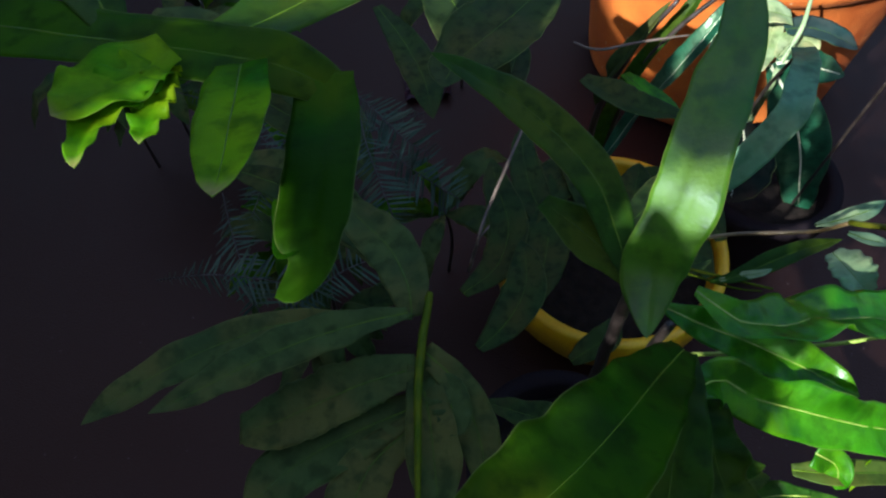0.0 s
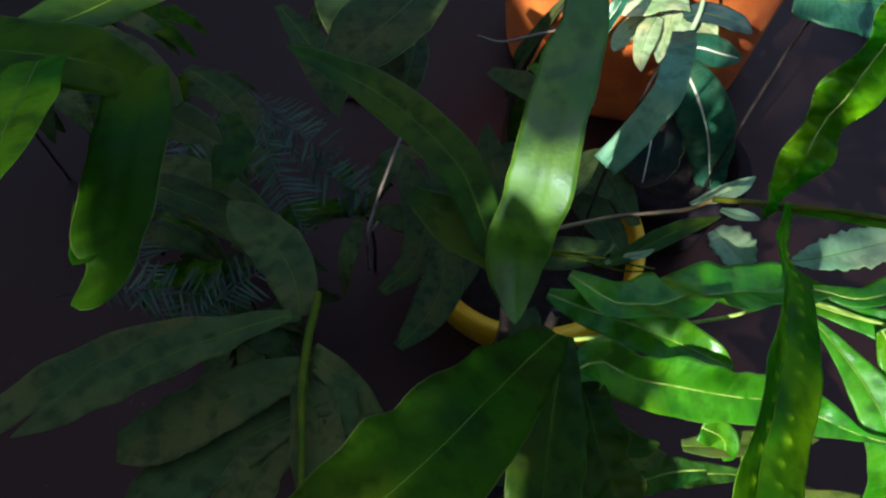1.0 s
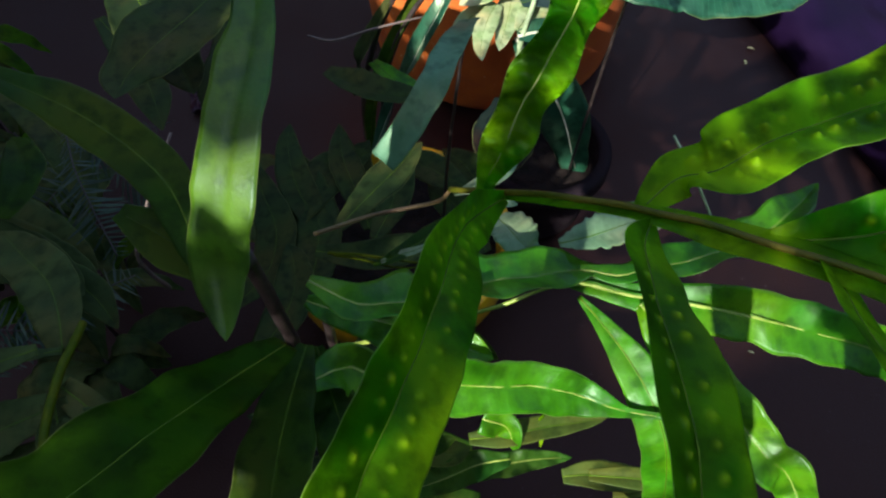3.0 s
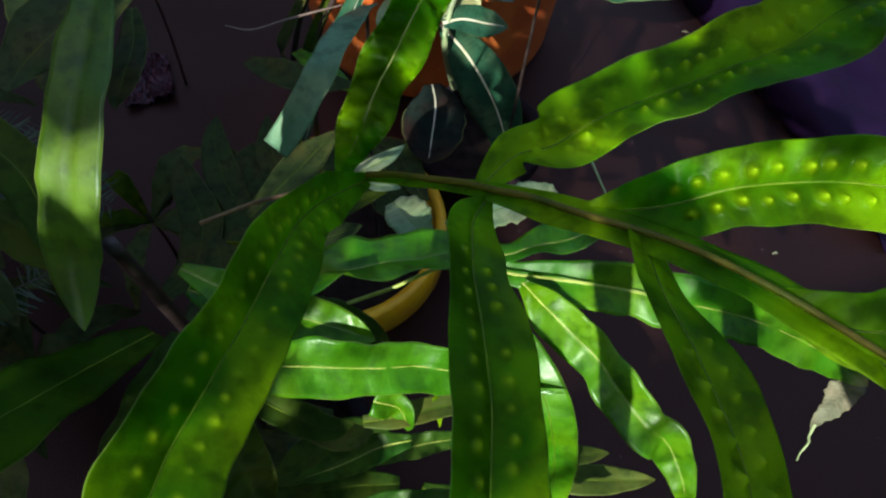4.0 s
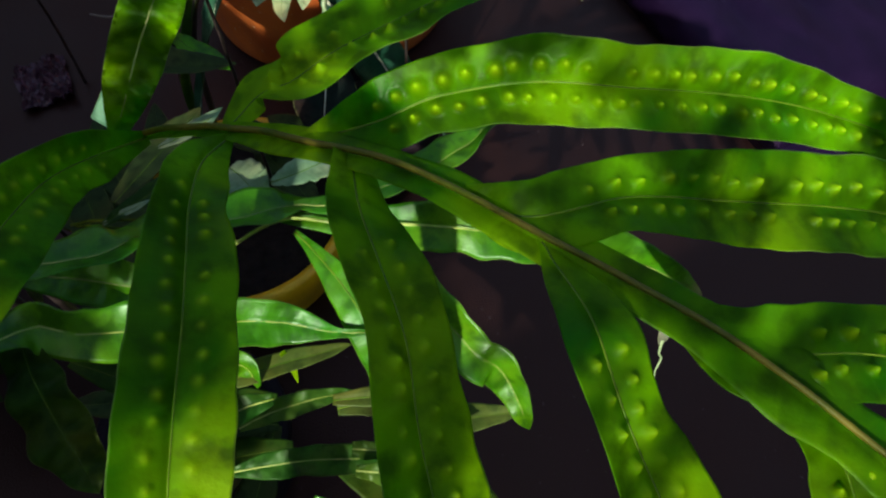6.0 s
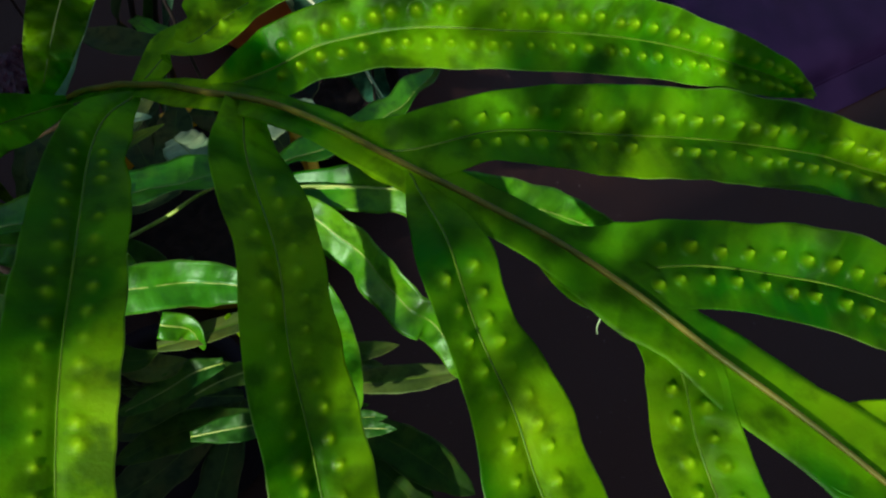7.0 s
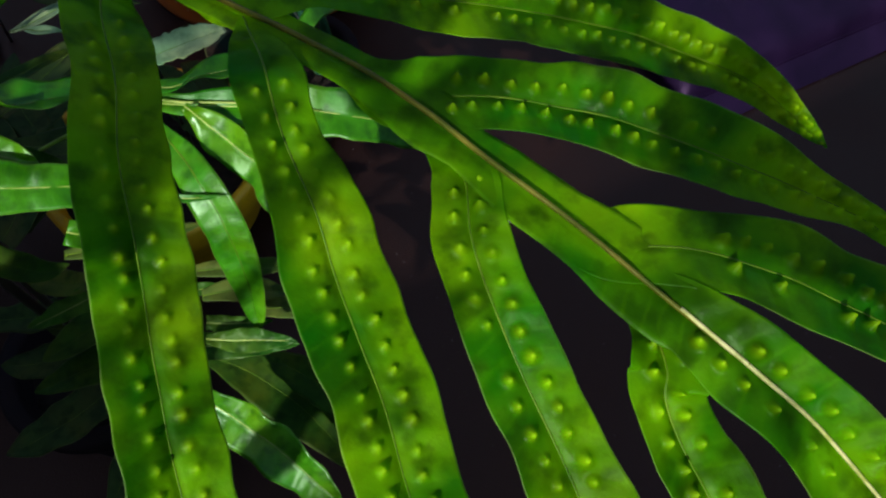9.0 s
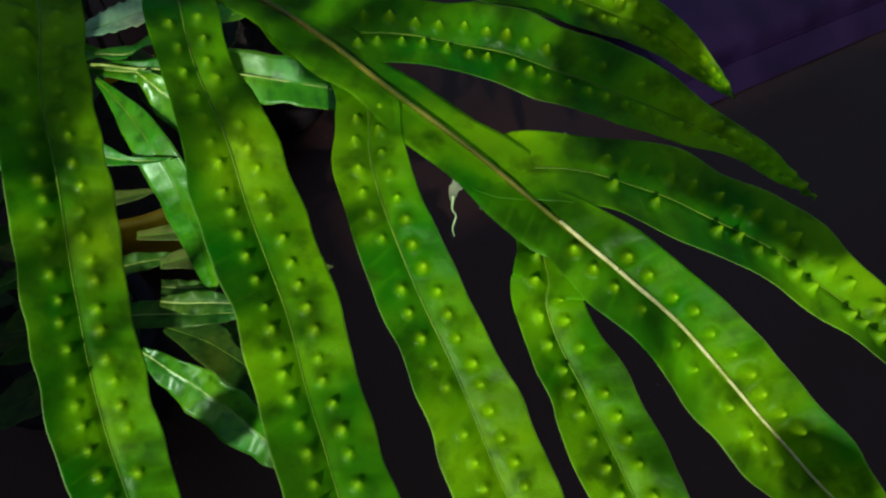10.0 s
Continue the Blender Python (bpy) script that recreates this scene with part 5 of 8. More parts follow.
for x, y, z, turn in ((-0.30, 0.62, 0.42, 0.3), (-0.16, 0.80, 0.40, -0.5), (-0.42, 0.90, 0.36, 0.9), (0.02, 0.72, 0.44, -1.1), (-0.36, 0.46, 0.46, 1.4), (-0.24, 0.36, 0.44, 2.2)):
    d = Vector((math.sin(turn), -math.cos(turn), 0)) * 0.075
    at = Vector((x, y, z))
    pinnate_fern([tuple(at), tuple(at + d + Vector((0, 0, 0.02))), tuple(at + d * 2 + Vector((0, 0, 0.015))), tuple(at + d * 3 - Vector((0, 0, 0.02)))])

# ---- twigs ----
twig = thing("dry_twig", (0.0853, 0.3962, 0.75), "thin dry forked twig", "twig")
stalk(twig, "stem", [(0.085, 0.3943, 0.75, 0.0024), (0.0656, 0.3598, 0.74, 0.0029), (0.0479, 0.3348, 0.72, 0.0029), (0.0356, 0.3144, 0.7, 0.0034), (0.0301, 0.3447, 0.6, 0.004)], TWIG)
stalk(twig, "side_twig", [(0.0383, 0.3167, 0.705, 0.0019), (0.0448, 0.3213, 0.71, 0.0019), (0.0471, 0.324, 0.71, 0.0015)], TWIG)
cane = thing("grass_cane", (0.5125, 0.2719, 0.7), "thin pale dry grass cane", "grass")
stalk(cane, "stem", [(0.5125, 0.3052, 0.7, 0.0027), (0.5111, 0.2751, 0.7, 0.0032), (0.5147, 0.256, 0.69, 0.0027), (0.5197, 0.2241, 0.67, 0.0022)], STEM_PALE)
husk = thing("dry_stub", (0.145, 0.1345, 0.7), "pale broken leaf stub", "leaf stub")
leaf(husk, "blade", [(0.1509, 0.1486, 0.7, 0.0081), (0.148, 0.1414, 0.69, 0.016), (0.1425, 0.1344, 0.68, 0.0136), (0.1392, 0.1312, 0.67, 0.0024)], mat=PALE, rib=None, fold=0.2)

# ---- unseen tree, added to throw the shade ----
bough = thing("added_shade_tree", (-1.75, -1.35, 0.0), "unseen broad-leaved tree with spreading limbs, added to cast shade", "tree")
stalk(bough, "trunk", [(-1.75, -1.35, 0, 0.07), (-1.72, -1.3, 0.6, 0.06), (-1.62, -1.2, 1.2, 0.05), (-1.45, -1.1, 1.75, 0.035)], STEM, 30)
stalk(bough, "limb", [(-1.62, -1.2, 1.2, 0.035), (-1.3, -0.95, 1.5, 0.026), (-0.95, -0.7, 1.75, 0.02), (-0.6, -0.45, 1.9, 0.012)], STEM, 30)
stalk(bough, "limb", [(-1.55, -1.15, 1.45, 0.03), (-1.2, -1.1, 1.7, 0.022), (-0.8, -1, 1.8, 0.016), (-0.35, -0.85, 1.85, 0.01)], STEM, 30)
stalk(bough, "limb", [(-1.6, -1.18, 1.3, 0.03), (-1.4, -0.8, 1.45, 0.022), (-1.15, -0.4, 1.5, 0.016), (-0.9, -0.05, 1.5, 0.01)], STEM, 30)
leaf(bough, "leaf", [(-1.104, -0.526, 1.586, 0.013), (-1.124, -0.491, 1.598, 0.076), (-1.152, -0.441, 1.614, 0.09), (-1.184, -0.384, 1.633, 0)], mat=SHADE, face=(-0.57, -0.53, 0.63))
stalk(bough, "twig", [(-1.186, -0.457, 1.493, 0.005), (-1.145, -0.492, 1.589, 0.003), (-1.104, -0.526, 1.586, 0.002)], STEM, 8)
leaf(bough, "leaf", [(-0.954, -0.246, 1.383, 0.013), (-0.93, -0.28, 1.375, 0.076), (-0.897, -0.328, 1.365, 0.09), (-0.858, -0.383, 1.354, 0)], mat=SHADE, face=(-0.57, -0.53, 0.63))
stalk(bough, "twig", [(-1.007, -0.2, 1.5, 0.005), (-0.981, -0.223, 1.491, 0.003), (-0.954, -0.246, 1.383, 0.002)], STEM, 8)
leaf(bough, "leaf", [(-1.069, -0.609, 1.686, 0.013), (-1.104, -0.597, 1.664, 0.076), (-1.152, -0.58, 1.634, 0.09), (-1.208, -0.562, 1.599, 0)], mat=SHADE, face=(-0.57, -0.53, 0.63))
stalk(bough, "twig", [(-1, -0.736, 1.714, 0.005), (-1.034, -0.672, 1.75, 0.003), (-1.069, -0.609, 1.686, 0.002)], STEM, 8)
leaf(bough, "leaf", [(-1.114, -0.482, 1.501, 0.013), (-1.079, -0.501, 1.515, 0.076), (-1.031, -0.529, 1.536, 0.09), (-0.975, -0.561, 1.56, 0)], mat=SHADE, face=(-0.57, -0.53, 0.63))
stalk(bough, "twig", [(-1.186, -0.457, 1.493, 0.005), (-1.15, -0.469, 1.547, 0.003), (-1.114, -0.482, 1.501, 0.002)], STEM, 8)
leaf(bough, "leaf", [(-0.943, -0.563, 1.414, 0.013), (-0.958, -0.527, 1.43, 0.076), (-0.979, -0.476, 1.454, 0.09), (-1.003, -0.419, 1.48, 0)], mat=SHADE, face=(-0.57, -0.53, 0.63))
stalk(bough, "twig", [(-1.186, -0.457, 1.493, 0.005), (-1.064, -0.51, 1.503, 0.003), (-0.943, -0.563, 1.414, 0.002)], STEM, 8)
leaf(bough, "leaf", [(-1.021, -0.45, 1.66, 0.013), (-1.054, -0.444, 1.635, 0.076), (-1.101, -0.436, 1.6, 0.09), (-1.155, -0.426, 1.559, 0)], mat=SHADE, face=(-0.57, -0.53, 0.63))
stalk(bough, "twig", [(-1.114, -0.35, 1.5, 0.005), (-1.068, -0.4, 1.63, 0.003), (-1.021, -0.45, 1.66, 0.002)], STEM, 8)
leaf(bough, "leaf", [(-0.845, -0.352, 1.312, 0.013), (-0.851, -0.317, 1.336, 0.076), (-0.859, -0.269, 1.369, 0.09), (-0.868, -0.213, 1.408, 0)], mat=SHADE, face=(-0.57, -0.53, 0.63))
stalk(bough, "twig", [(-1.007, -0.2, 1.5, 0.005), (-0.926, -0.276, 1.456, 0.003), (-0.845, -0.352, 1.312, 0.002)], STEM, 8)
leaf(bough, "leaf", [(-1.127, -0.664, 1.621, 0.013), (-1.133, -0.629, 1.644, 0.076), (-1.141, -0.581, 1.678, 0.09), (-1.151, -0.525, 1.716, 0)], mat=SHADE, face=(-0.57, -0.53, 0.63))
stalk(bough, "twig", [(-1.05, -0.771, 1.679, 0.005), (-1.089, -0.718, 1.7, 0.003), (-1.127, -0.664, 1.621, 0.002)], STEM, 8)
leaf(bough, "leaf", [(-1.057, -0.552, 1.469, 0.013), (-1.026, -0.549, 1.499, 0.076), (-0.984, -0.546, 1.541, 0.09), (-0.935, -0.541, 1.588, 0)], mat=SHADE, face=(-0.57, -0.53, 0.63))
stalk(bough, "twig", [(-1.186, -0.457, 1.493, 0.005), (-1.121, -0.505, 1.531, 0.003), (-1.057, -0.552, 1.469, 0.002)], STEM, 8)
leaf(bough, "leaf", [(-0.985, -0.694, 1.562, 0.013), (-1.01, -0.66, 1.569, 0.076), (-1.043, -0.612, 1.579, 0.09), (-1.082, -0.557, 1.59, 0)], mat=SHADE, face=(-0.57, -0.53, 0.63))
stalk(bough, "twig", [(-1.05, -0.771, 1.679, 0.005), (-1.018, -0.733, 1.671, 0.003), (-0.985, -0.694, 1.562, 0.002)], STEM, 8)
leaf(bough, "leaf", [(-0.839, -0.336, 1.53, 0.013), (-0.871, -0.336, 1.501, 0.076), (-0.915, -0.336, 1.461, 0.09), (-0.965, -0.336, 1.416, 0)], mat=SHADE, face=(-0.57, -0.53, 0.63))
stalk(bough, "twig", [(-1.007, -0.2, 1.5, 0.005), (-0.923, -0.268, 1.565, 0.003), (-0.839, -0.336, 1.53, 0.002)], STEM, 8)
leaf(bough, "leaf", [(-0.975, -0.336, 1.414, 0.013), (-0.94, -0.35, 1.434, 0.076), (-0.892, -0.369, 1.462, 0.09), (-0.836, -0.391, 1.494, 0)], mat=SHADE, face=(-0.57, -0.53, 0.63))
stalk(bough, "twig", [(-1.043, -0.25, 1.5, 0.005), (-1.009, -0.293, 1.507, 0.003), (-0.975, -0.336, 1.414, 0.002)], STEM, 8)
leaf(bough, "leaf", [(-0.894, -0.388, 1.527, 0.013), (-0.902, -0.416, 1.496, 0.076), (-0.912, -0.456, 1.453, 0.09), (-0.925, -0.501, 1.404, 0)], mat=SHADE, face=(-0.57, -0.53, 0.63))
stalk(bough, "twig", [(-1.043, -0.25, 1.5, 0.005), (-0.969, -0.319, 1.563, 0.003), (-0.894, -0.388, 1.527, 0.002)], STEM, 8)
leaf(bough, "leaf", [(-0.924, -0.413, 1.466, 0.013), (-0.898, -0.447, 1.462, 0.076), (-0.861, -0.493, 1.457, 0.09), (-0.818, -0.546, 1.451, 0)], mat=SHADE, face=(-0.57, -0.53, 0.63))
stalk(bough, "twig", [(-1.079, -0.3, 1.5, 0.005), (-1.001, -0.357, 1.533, 0.003), (-0.924, -0.413, 1.466, 0.002)], STEM, 8)
leaf(bough, "leaf", [(-0.996, -0.738, 1.675, 0.013), (-1.027, -0.71, 1.671, 0.076), (-1.071, -0.671, 1.664, 0.09), (-1.121, -0.626, 1.656, 0)], mat=SHADE, face=(-0.57, -0.53, 0.63))
stalk(bough, "twig", [(-1, -0.736, 1.714, 0.005), (-0.998, -0.737, 1.745, 0.003), (-0.996, -0.738, 1.675, 0.002)], STEM, 8)
leaf(bough, "leaf", [(-0.777, -0.324, 1.301, 0.013), (-0.765, -0.299, 1.333, 0.076), (-0.748, -0.264, 1.378, 0.09), (-0.728, -0.224, 1.429, 0)], mat=SHADE, face=(-0.57, -0.53, 0.63))
stalk(bough, "twig", [(-0.971, -0.15, 1.5, 0.005), (-0.874, -0.237, 1.45, 0.003), (-0.777, -0.324, 1.301, 0.002)], STEM, 8)
leaf(bough, "leaf", [(-0.693, -0.362, 1.381, 0.013), (-0.726, -0.337, 1.372, 0.076), (-0.773, -0.303, 1.358, 0.09), (-0.826, -0.264, 1.343, 0)], mat=SHADE, face=(-0.57, -0.53, 0.63))
stalk(bough, "twig", [(-0.971, -0.15, 1.5, 0.005), (-0.832, -0.256, 1.491, 0.003), (-0.693, -0.362, 1.381, 0.002)], STEM, 8)
leaf(bough, "leaf", [(-0.85, -0.461, 1.355, 0.013), (-0.832, -0.442, 1.388, 0.076), (-0.806, -0.415, 1.434, 0.09), (-0.776, -0.384, 1.487, 0)], mat=SHADE, face=(-0.57, -0.53, 0.63))
stalk(bough, "twig", [(-1.079, -0.3, 1.5, 0.005), (-0.964, -0.38, 1.477, 0.003), (-0.85, -0.461, 1.355, 0.002)], STEM, 8)
leaf(bough, "leaf", [(-0.832, -0.439, 1.52, 0.013), (-0.83, -0.473, 1.494, 0.076), (-0.827, -0.52, 1.457, 0.09), (-0.823, -0.573, 1.415, 0)], mat=SHADE, face=(-0.57, -0.53, 0.63))
stalk(bough, "twig", [(-1.079, -0.3, 1.5, 0.005), (-0.955, -0.37, 1.56, 0.003), (-0.832, -0.439, 1.52, 0.002)], STEM, 8)
leaf(bough, "leaf", [(-0.81, -0.512, 1.327, 0.013), (-0.79, -0.495, 1.36, 0.076), (-0.762, -0.47, 1.406, 0.09), (-0.73, -0.441, 1.459, 0)], mat=SHADE, face=(-0.57, -0.53, 0.63))
stalk(bough, "twig", [(-1.079, -0.3, 1.5, 0.005), (-0.944, -0.406, 1.464, 0.003), (-0.81, -0.512, 1.327, 0.002)], STEM, 8)
leaf(bough, "leaf", [(-0.661, -0.357, 1.348, 0.013), (-0.682, -0.322, 1.36, 0.076), (-0.711, -0.272, 1.375, 0.09), (-0.744, -0.215, 1.393, 0)], mat=SHADE, face=(-0.57, -0.53, 0.63))
stalk(bough, "twig", [(-0.971, -0.15, 1.5, 0.005), (-0.816, -0.253, 1.474, 0.003), (-0.661, -0.357, 1.348, 0.002)], STEM, 8)
leaf(bough, "leaf", [(-0.858, -0.54, 1.519, 0.013), (-0.874, -0.504, 1.535, 0.076), (-0.896, -0.454, 1.558, 0.09), (-0.92, -0.396, 1.584, 0)], mat=SHADE, face=(-0.57, -0.53, 0.63))
stalk(bough, "twig", [(-0.9, -0.664, 1.771, 0.005), (-0.879, -0.602, 1.695, 0.003), (-0.858, -0.54, 1.519, 0.002)], STEM, 8)
leaf(bough, "leaf", [(-0.845, -0.462, 1.592, 0.013), (-0.852, -0.491, 1.561, 0.076), (-0.862, -0.531, 1.518, 0.09), (-0.873, -0.577, 1.47, 0)], mat=SHADE, face=(-0.57, -0.53, 0.63))
stalk(bough, "twig", [(-0.85, -0.629, 1.793, 0.005), (-0.847, -0.545, 1.742, 0.003), (-0.845, -0.462, 1.592, 0.002)], STEM, 8)
leaf(bough, "leaf", [(-0.66, -0.423, 1.437, 0.013), (-0.693, -0.42, 1.41, 0.076), (-0.739, -0.414, 1.373, 0.09), (-0.792, -0.408, 1.331, 0)], mat=SHADE, face=(-0.57, -0.53, 0.63))
stalk(bough, "twig", [(-1.007, -0.2, 1.5, 0.005), (-0.834, -0.312, 1.518, 0.003), (-0.66, -0.423, 1.437, 0.002)], STEM, 8)
leaf(bough, "leaf", [(-0.669, -0.55, 1.43, 0.013), (-0.703, -0.526, 1.42, 0.076), (-0.749, -0.492, 1.406, 0.09), (-0.803, -0.453, 1.39, 0)], mat=SHADE, face=(-0.57, -0.53, 0.63))
stalk(bough, "twig", [(-0.8, -0.593, 1.814, 0.005), (-0.735, -0.572, 1.672, 0.003), (-0.669, -0.55, 1.43, 0.002)], STEM, 8)
leaf(bough, "leaf", [(-0.704, -0.347, 1.553, 0.013), (-0.726, -0.362, 1.52, 0.076), (-0.756, -0.384, 1.474, 0.09), (-0.791, -0.409, 1.421, 0)], mat=SHADE, face=(-0.57, -0.53, 0.63))
stalk(bough, "twig", [(-0.971, -0.15, 1.5, 0.005), (-0.838, -0.248, 1.576, 0.003), (-0.704, -0.347, 1.553, 0.002)], STEM, 8)
leaf(bough, "leaf", [(-0.809, -0.38, 1.534, 0.013), (-0.793, -0.416, 1.518, 0.076), (-0.77, -0.467, 1.496, 0.09), (-0.744, -0.525, 1.471, 0)], mat=SHADE, face=(-0.57, -0.53, 0.63))
stalk(bough, "twig", [(-1.043, -0.25, 1.5, 0.005), (-0.926, -0.315, 1.567, 0.003), (-0.809, -0.38, 1.534, 0.002)], STEM, 8)
leaf(bough, "leaf", [(-0.731, -0.324, 1.372, 0.013), (-0.703, -0.356, 1.371, 0.076), (-0.663, -0.401, 1.369, 0.09), (-0.618, -0.452, 1.367, 0)], mat=SHADE, face=(-0.57, -0.53, 0.63))
stalk(bough, "twig", [(-0.971, -0.15, 1.5, 0.005), (-0.851, -0.237, 1.486, 0.003), (-0.731, -0.324, 1.372, 0.002)], STEM, 8)
leaf(bough, "leaf", [(-0.806, -0.665, 1.569, 0.013), (-0.828, -0.629, 1.579, 0.076), (-0.858, -0.58, 1.593, 0.09), (-0.892, -0.524, 1.61, 0)], mat=SHADE, face=(-0.57, -0.53, 0.63))
stalk(bough, "twig", [(-0.9, -0.664, 1.771, 0.005), (-0.853, -0.664, 1.72, 0.003), (-0.806, -0.665, 1.569, 0.002)], STEM, 8)
leaf(bough, "leaf", [(-0.716, -0.414, 1.419, 0.013), (-0.697, -0.45, 1.406, 0.076), (-0.671, -0.5, 1.387, 0.09), (-0.641, -0.558, 1.366, 0)], mat=SHADE, face=(-0.57, -0.53, 0.63))
stalk(bough, "twig", [(-1.007, -0.2, 1.5, 0.005), (-0.862, -0.307, 1.51, 0.003), (-0.716, -0.414, 1.419, 0.002)], STEM, 8)
leaf(bough, "leaf", [(-0.737, -0.294, 1.471, 0.013), (-0.715, -0.329, 1.462, 0.076), (-0.685, -0.378, 1.448, 0.09), (-0.649, -0.434, 1.433, 0)], mat=SHADE, face=(-0.57, -0.53, 0.63))
stalk(bough, "twig", [(-0.971, -0.15, 1.5, 0.005), (-0.854, -0.222, 1.536, 0.003), (-0.737, -0.294, 1.471, 0.002)], STEM, 8)
leaf(bough, "leaf", [(-0.906, -0.528, 1.685, 0.013), (-0.884, -0.563, 1.676, 0.076), (-0.853, -0.612, 1.662, 0.09), (-0.818, -0.669, 1.647, 0)], mat=SHADE, face=(-0.57, -0.53, 0.63))
stalk(bough, "twig", [(-0.85, -0.629, 1.793, 0.005), (-0.878, -0.578, 1.789, 0.003), (-0.906, -0.528, 1.685, 0.002)], STEM, 8)
leaf(bough, "leaf", [(-0.717, -0.456, 1.574, 0.013), (-0.729, -0.481, 1.542, 0.076), (-0.745, -0.517, 1.497, 0.09), (-0.763, -0.558, 1.446, 0)], mat=SHADE, face=(-0.57, -0.53, 0.63))
stalk(bough, "twig", [(-0.75, -0.557, 1.836, 0.005), (-0.733, -0.506, 1.755, 0.003), (-0.717, -0.456, 1.574, 0.002)], STEM, 8)
leaf(bough, "leaf", [(-0.661, -0.569, 1.473, 0.013), (-0.688, -0.537, 1.475, 0.076), (-0.726, -0.491, 1.479, 0.09), (-0.77, -0.439, 1.483, 0)], mat=SHADE, face=(-0.57, -0.53, 0.63))
stalk(bough, "twig", [(-0.8, -0.593, 1.814, 0.005), (-0.73, -0.581, 1.694, 0.003), (-0.661, -0.569, 1.473, 0.002)], STEM, 8)
leaf(bough, "leaf", [(-0.735, -0.527, 1.572, 0.013), (-0.736, -0.559, 1.544, 0.076), (-0.738, -0.604, 1.505, 0.09), (-0.74, -0.655, 1.46, 0)], mat=SHADE, face=(-0.57, -0.53, 0.63))
stalk(bough, "twig", [(-0.8, -0.593, 1.814, 0.005), (-0.767, -0.56, 1.743, 0.003), (-0.735, -0.527, 1.572, 0.002)], STEM, 8)
leaf(bough, "leaf", [(-0.905, -0.36, 1.715, 0.007), (-0.909, -0.336, 1.732, 0.043), (-0.913, -0.302, 1.756, 0.05), (-0.919, -0.263, 1.784, 0)], mat=SHADE, face=(-0.57, -0.53, 0.63))
stalk(bough, "twig", [(-0.8, -0.593, 1.814, 0.005), (-0.853, -0.476, 1.815, 0.003), (-0.905, -0.36, 1.715, 0.002)], STEM, 8)
leaf(bough, "leaf", [(-0.934, -0.357, 1.703, 0.007), (-0.914, -0.353, 1.725, 0.043), (-0.886, -0.346, 1.756, 0.05), (-0.854, -0.339, 1.791, 0)], mat=SHADE, face=(-0.57, -0.53, 0.63))
stalk(bough, "twig", [(-1.043, -0.25, 1.5, 0.005), (-0.988, -0.304, 1.652, 0.003), (-0.934, -0.357, 1.703, 0.002)], STEM, 8)
leaf(bough, "leaf", [(-0.787, -0.226, 1.573, 0.007), (-0.768, -0.22, 1.595, 0.043), (-0.742, -0.212, 1.627, 0.05), (-0.711, -0.202, 1.662, 0)], mat=SHADE, face=(-0.57, -0.53, 0.63))
stalk(bough, "twig", [(-0.936, -0.1, 1.5, 0.005), (-0.862, -0.163, 1.586, 0.003), (-0.787, -0.226, 1.573, 0.002)], STEM, 8)
leaf(bough, "leaf", [(-0.905, -0.355, 1.702, 0.007), (-0.885, -0.351, 1.724, 0.043), (-0.857, -0.346, 1.754, 0.05), (-0.824, -0.34, 1.789, 0)], mat=SHADE, face=(-0.57, -0.53, 0.63))
stalk(bough, "twig", [(-1.043, -0.25, 1.5, 0.005), (-0.974, -0.303, 1.651, 0.003), (-0.905, -0.355, 1.702, 0.002)], STEM, 8)
leaf(bough, "leaf", [(-0.855, -0.271, 1.685, 0.007), (-0.83, -0.284, 1.696, 0.043), (-0.796, -0.302, 1.712, 0.05), (-0.756, -0.323, 1.73, 0)], mat=SHADE, face=(-0.57, -0.53, 0.63))
stalk(bough, "twig", [(-0.971, -0.15, 1.5, 0.005), (-0.913, -0.21, 1.643, 0.003), (-0.855, -0.271, 1.685, 0.002)], STEM, 8)
leaf(bough, "leaf", [(-0.735, -0.217, 1.541, 0.007), (-0.713, -0.216, 1.562, 0.043), (-0.683, -0.214, 1.59, 0.05), (-0.648, -0.213, 1.623, 0)], mat=SHADE, face=(-0.57, -0.53, 0.63))
stalk(bough, "twig", [(-0.936, -0.1, 1.5, 0.005), (-0.835, -0.158, 1.571, 0.003), (-0.735, -0.217, 1.541, 0.002)], STEM, 8)
leaf(bough, "leaf", [(-1.403, -0.042, 1.659, 0.013), (-1.387, -0.078, 1.643, 0.076), (-1.364, -0.128, 1.621, 0.09), (-1.339, -0.186, 1.596, 0)], mat=SHADE, face=(-0.57, -0.53, 0.63))
stalk(bough, "twig", [(-1.079, -0.3, 1.5, 0.005), (-1.241, -0.171, 1.629, 0.003), (-1.403, -0.042, 1.659, 0.002)], STEM, 8)
leaf(bough, "leaf", [(-1.4, -0.242, 1.553, 0.013), (-1.376, -0.23, 1.586, 0.076), (-1.341, -0.213, 1.631, 0.09), (-1.302, -0.194, 1.683, 0)], mat=SHADE, face=(-0.57, -0.53, 0.63))
stalk(bough, "twig", [(-1.15, -0.4, 1.5, 0.005), (-1.275, -0.321, 1.577, 0.003), (-1.4, -0.242, 1.553, 0.002)], STEM, 8)
leaf(bough, "leaf", [(-1.382, -0.212, 1.503, 0.013), (-1.349, -0.215, 1.53, 0.076), (-1.303, -0.22, 1.567, 0.09), (-1.25, -0.226, 1.61, 0)], mat=SHADE, face=(-0.57, -0.53, 0.63))
stalk(bough, "twig", [(-1.15, -0.4, 1.5, 0.005), (-1.266, -0.306, 1.552, 0.003), (-1.382, -0.212, 1.503, 0.002)], STEM, 8)
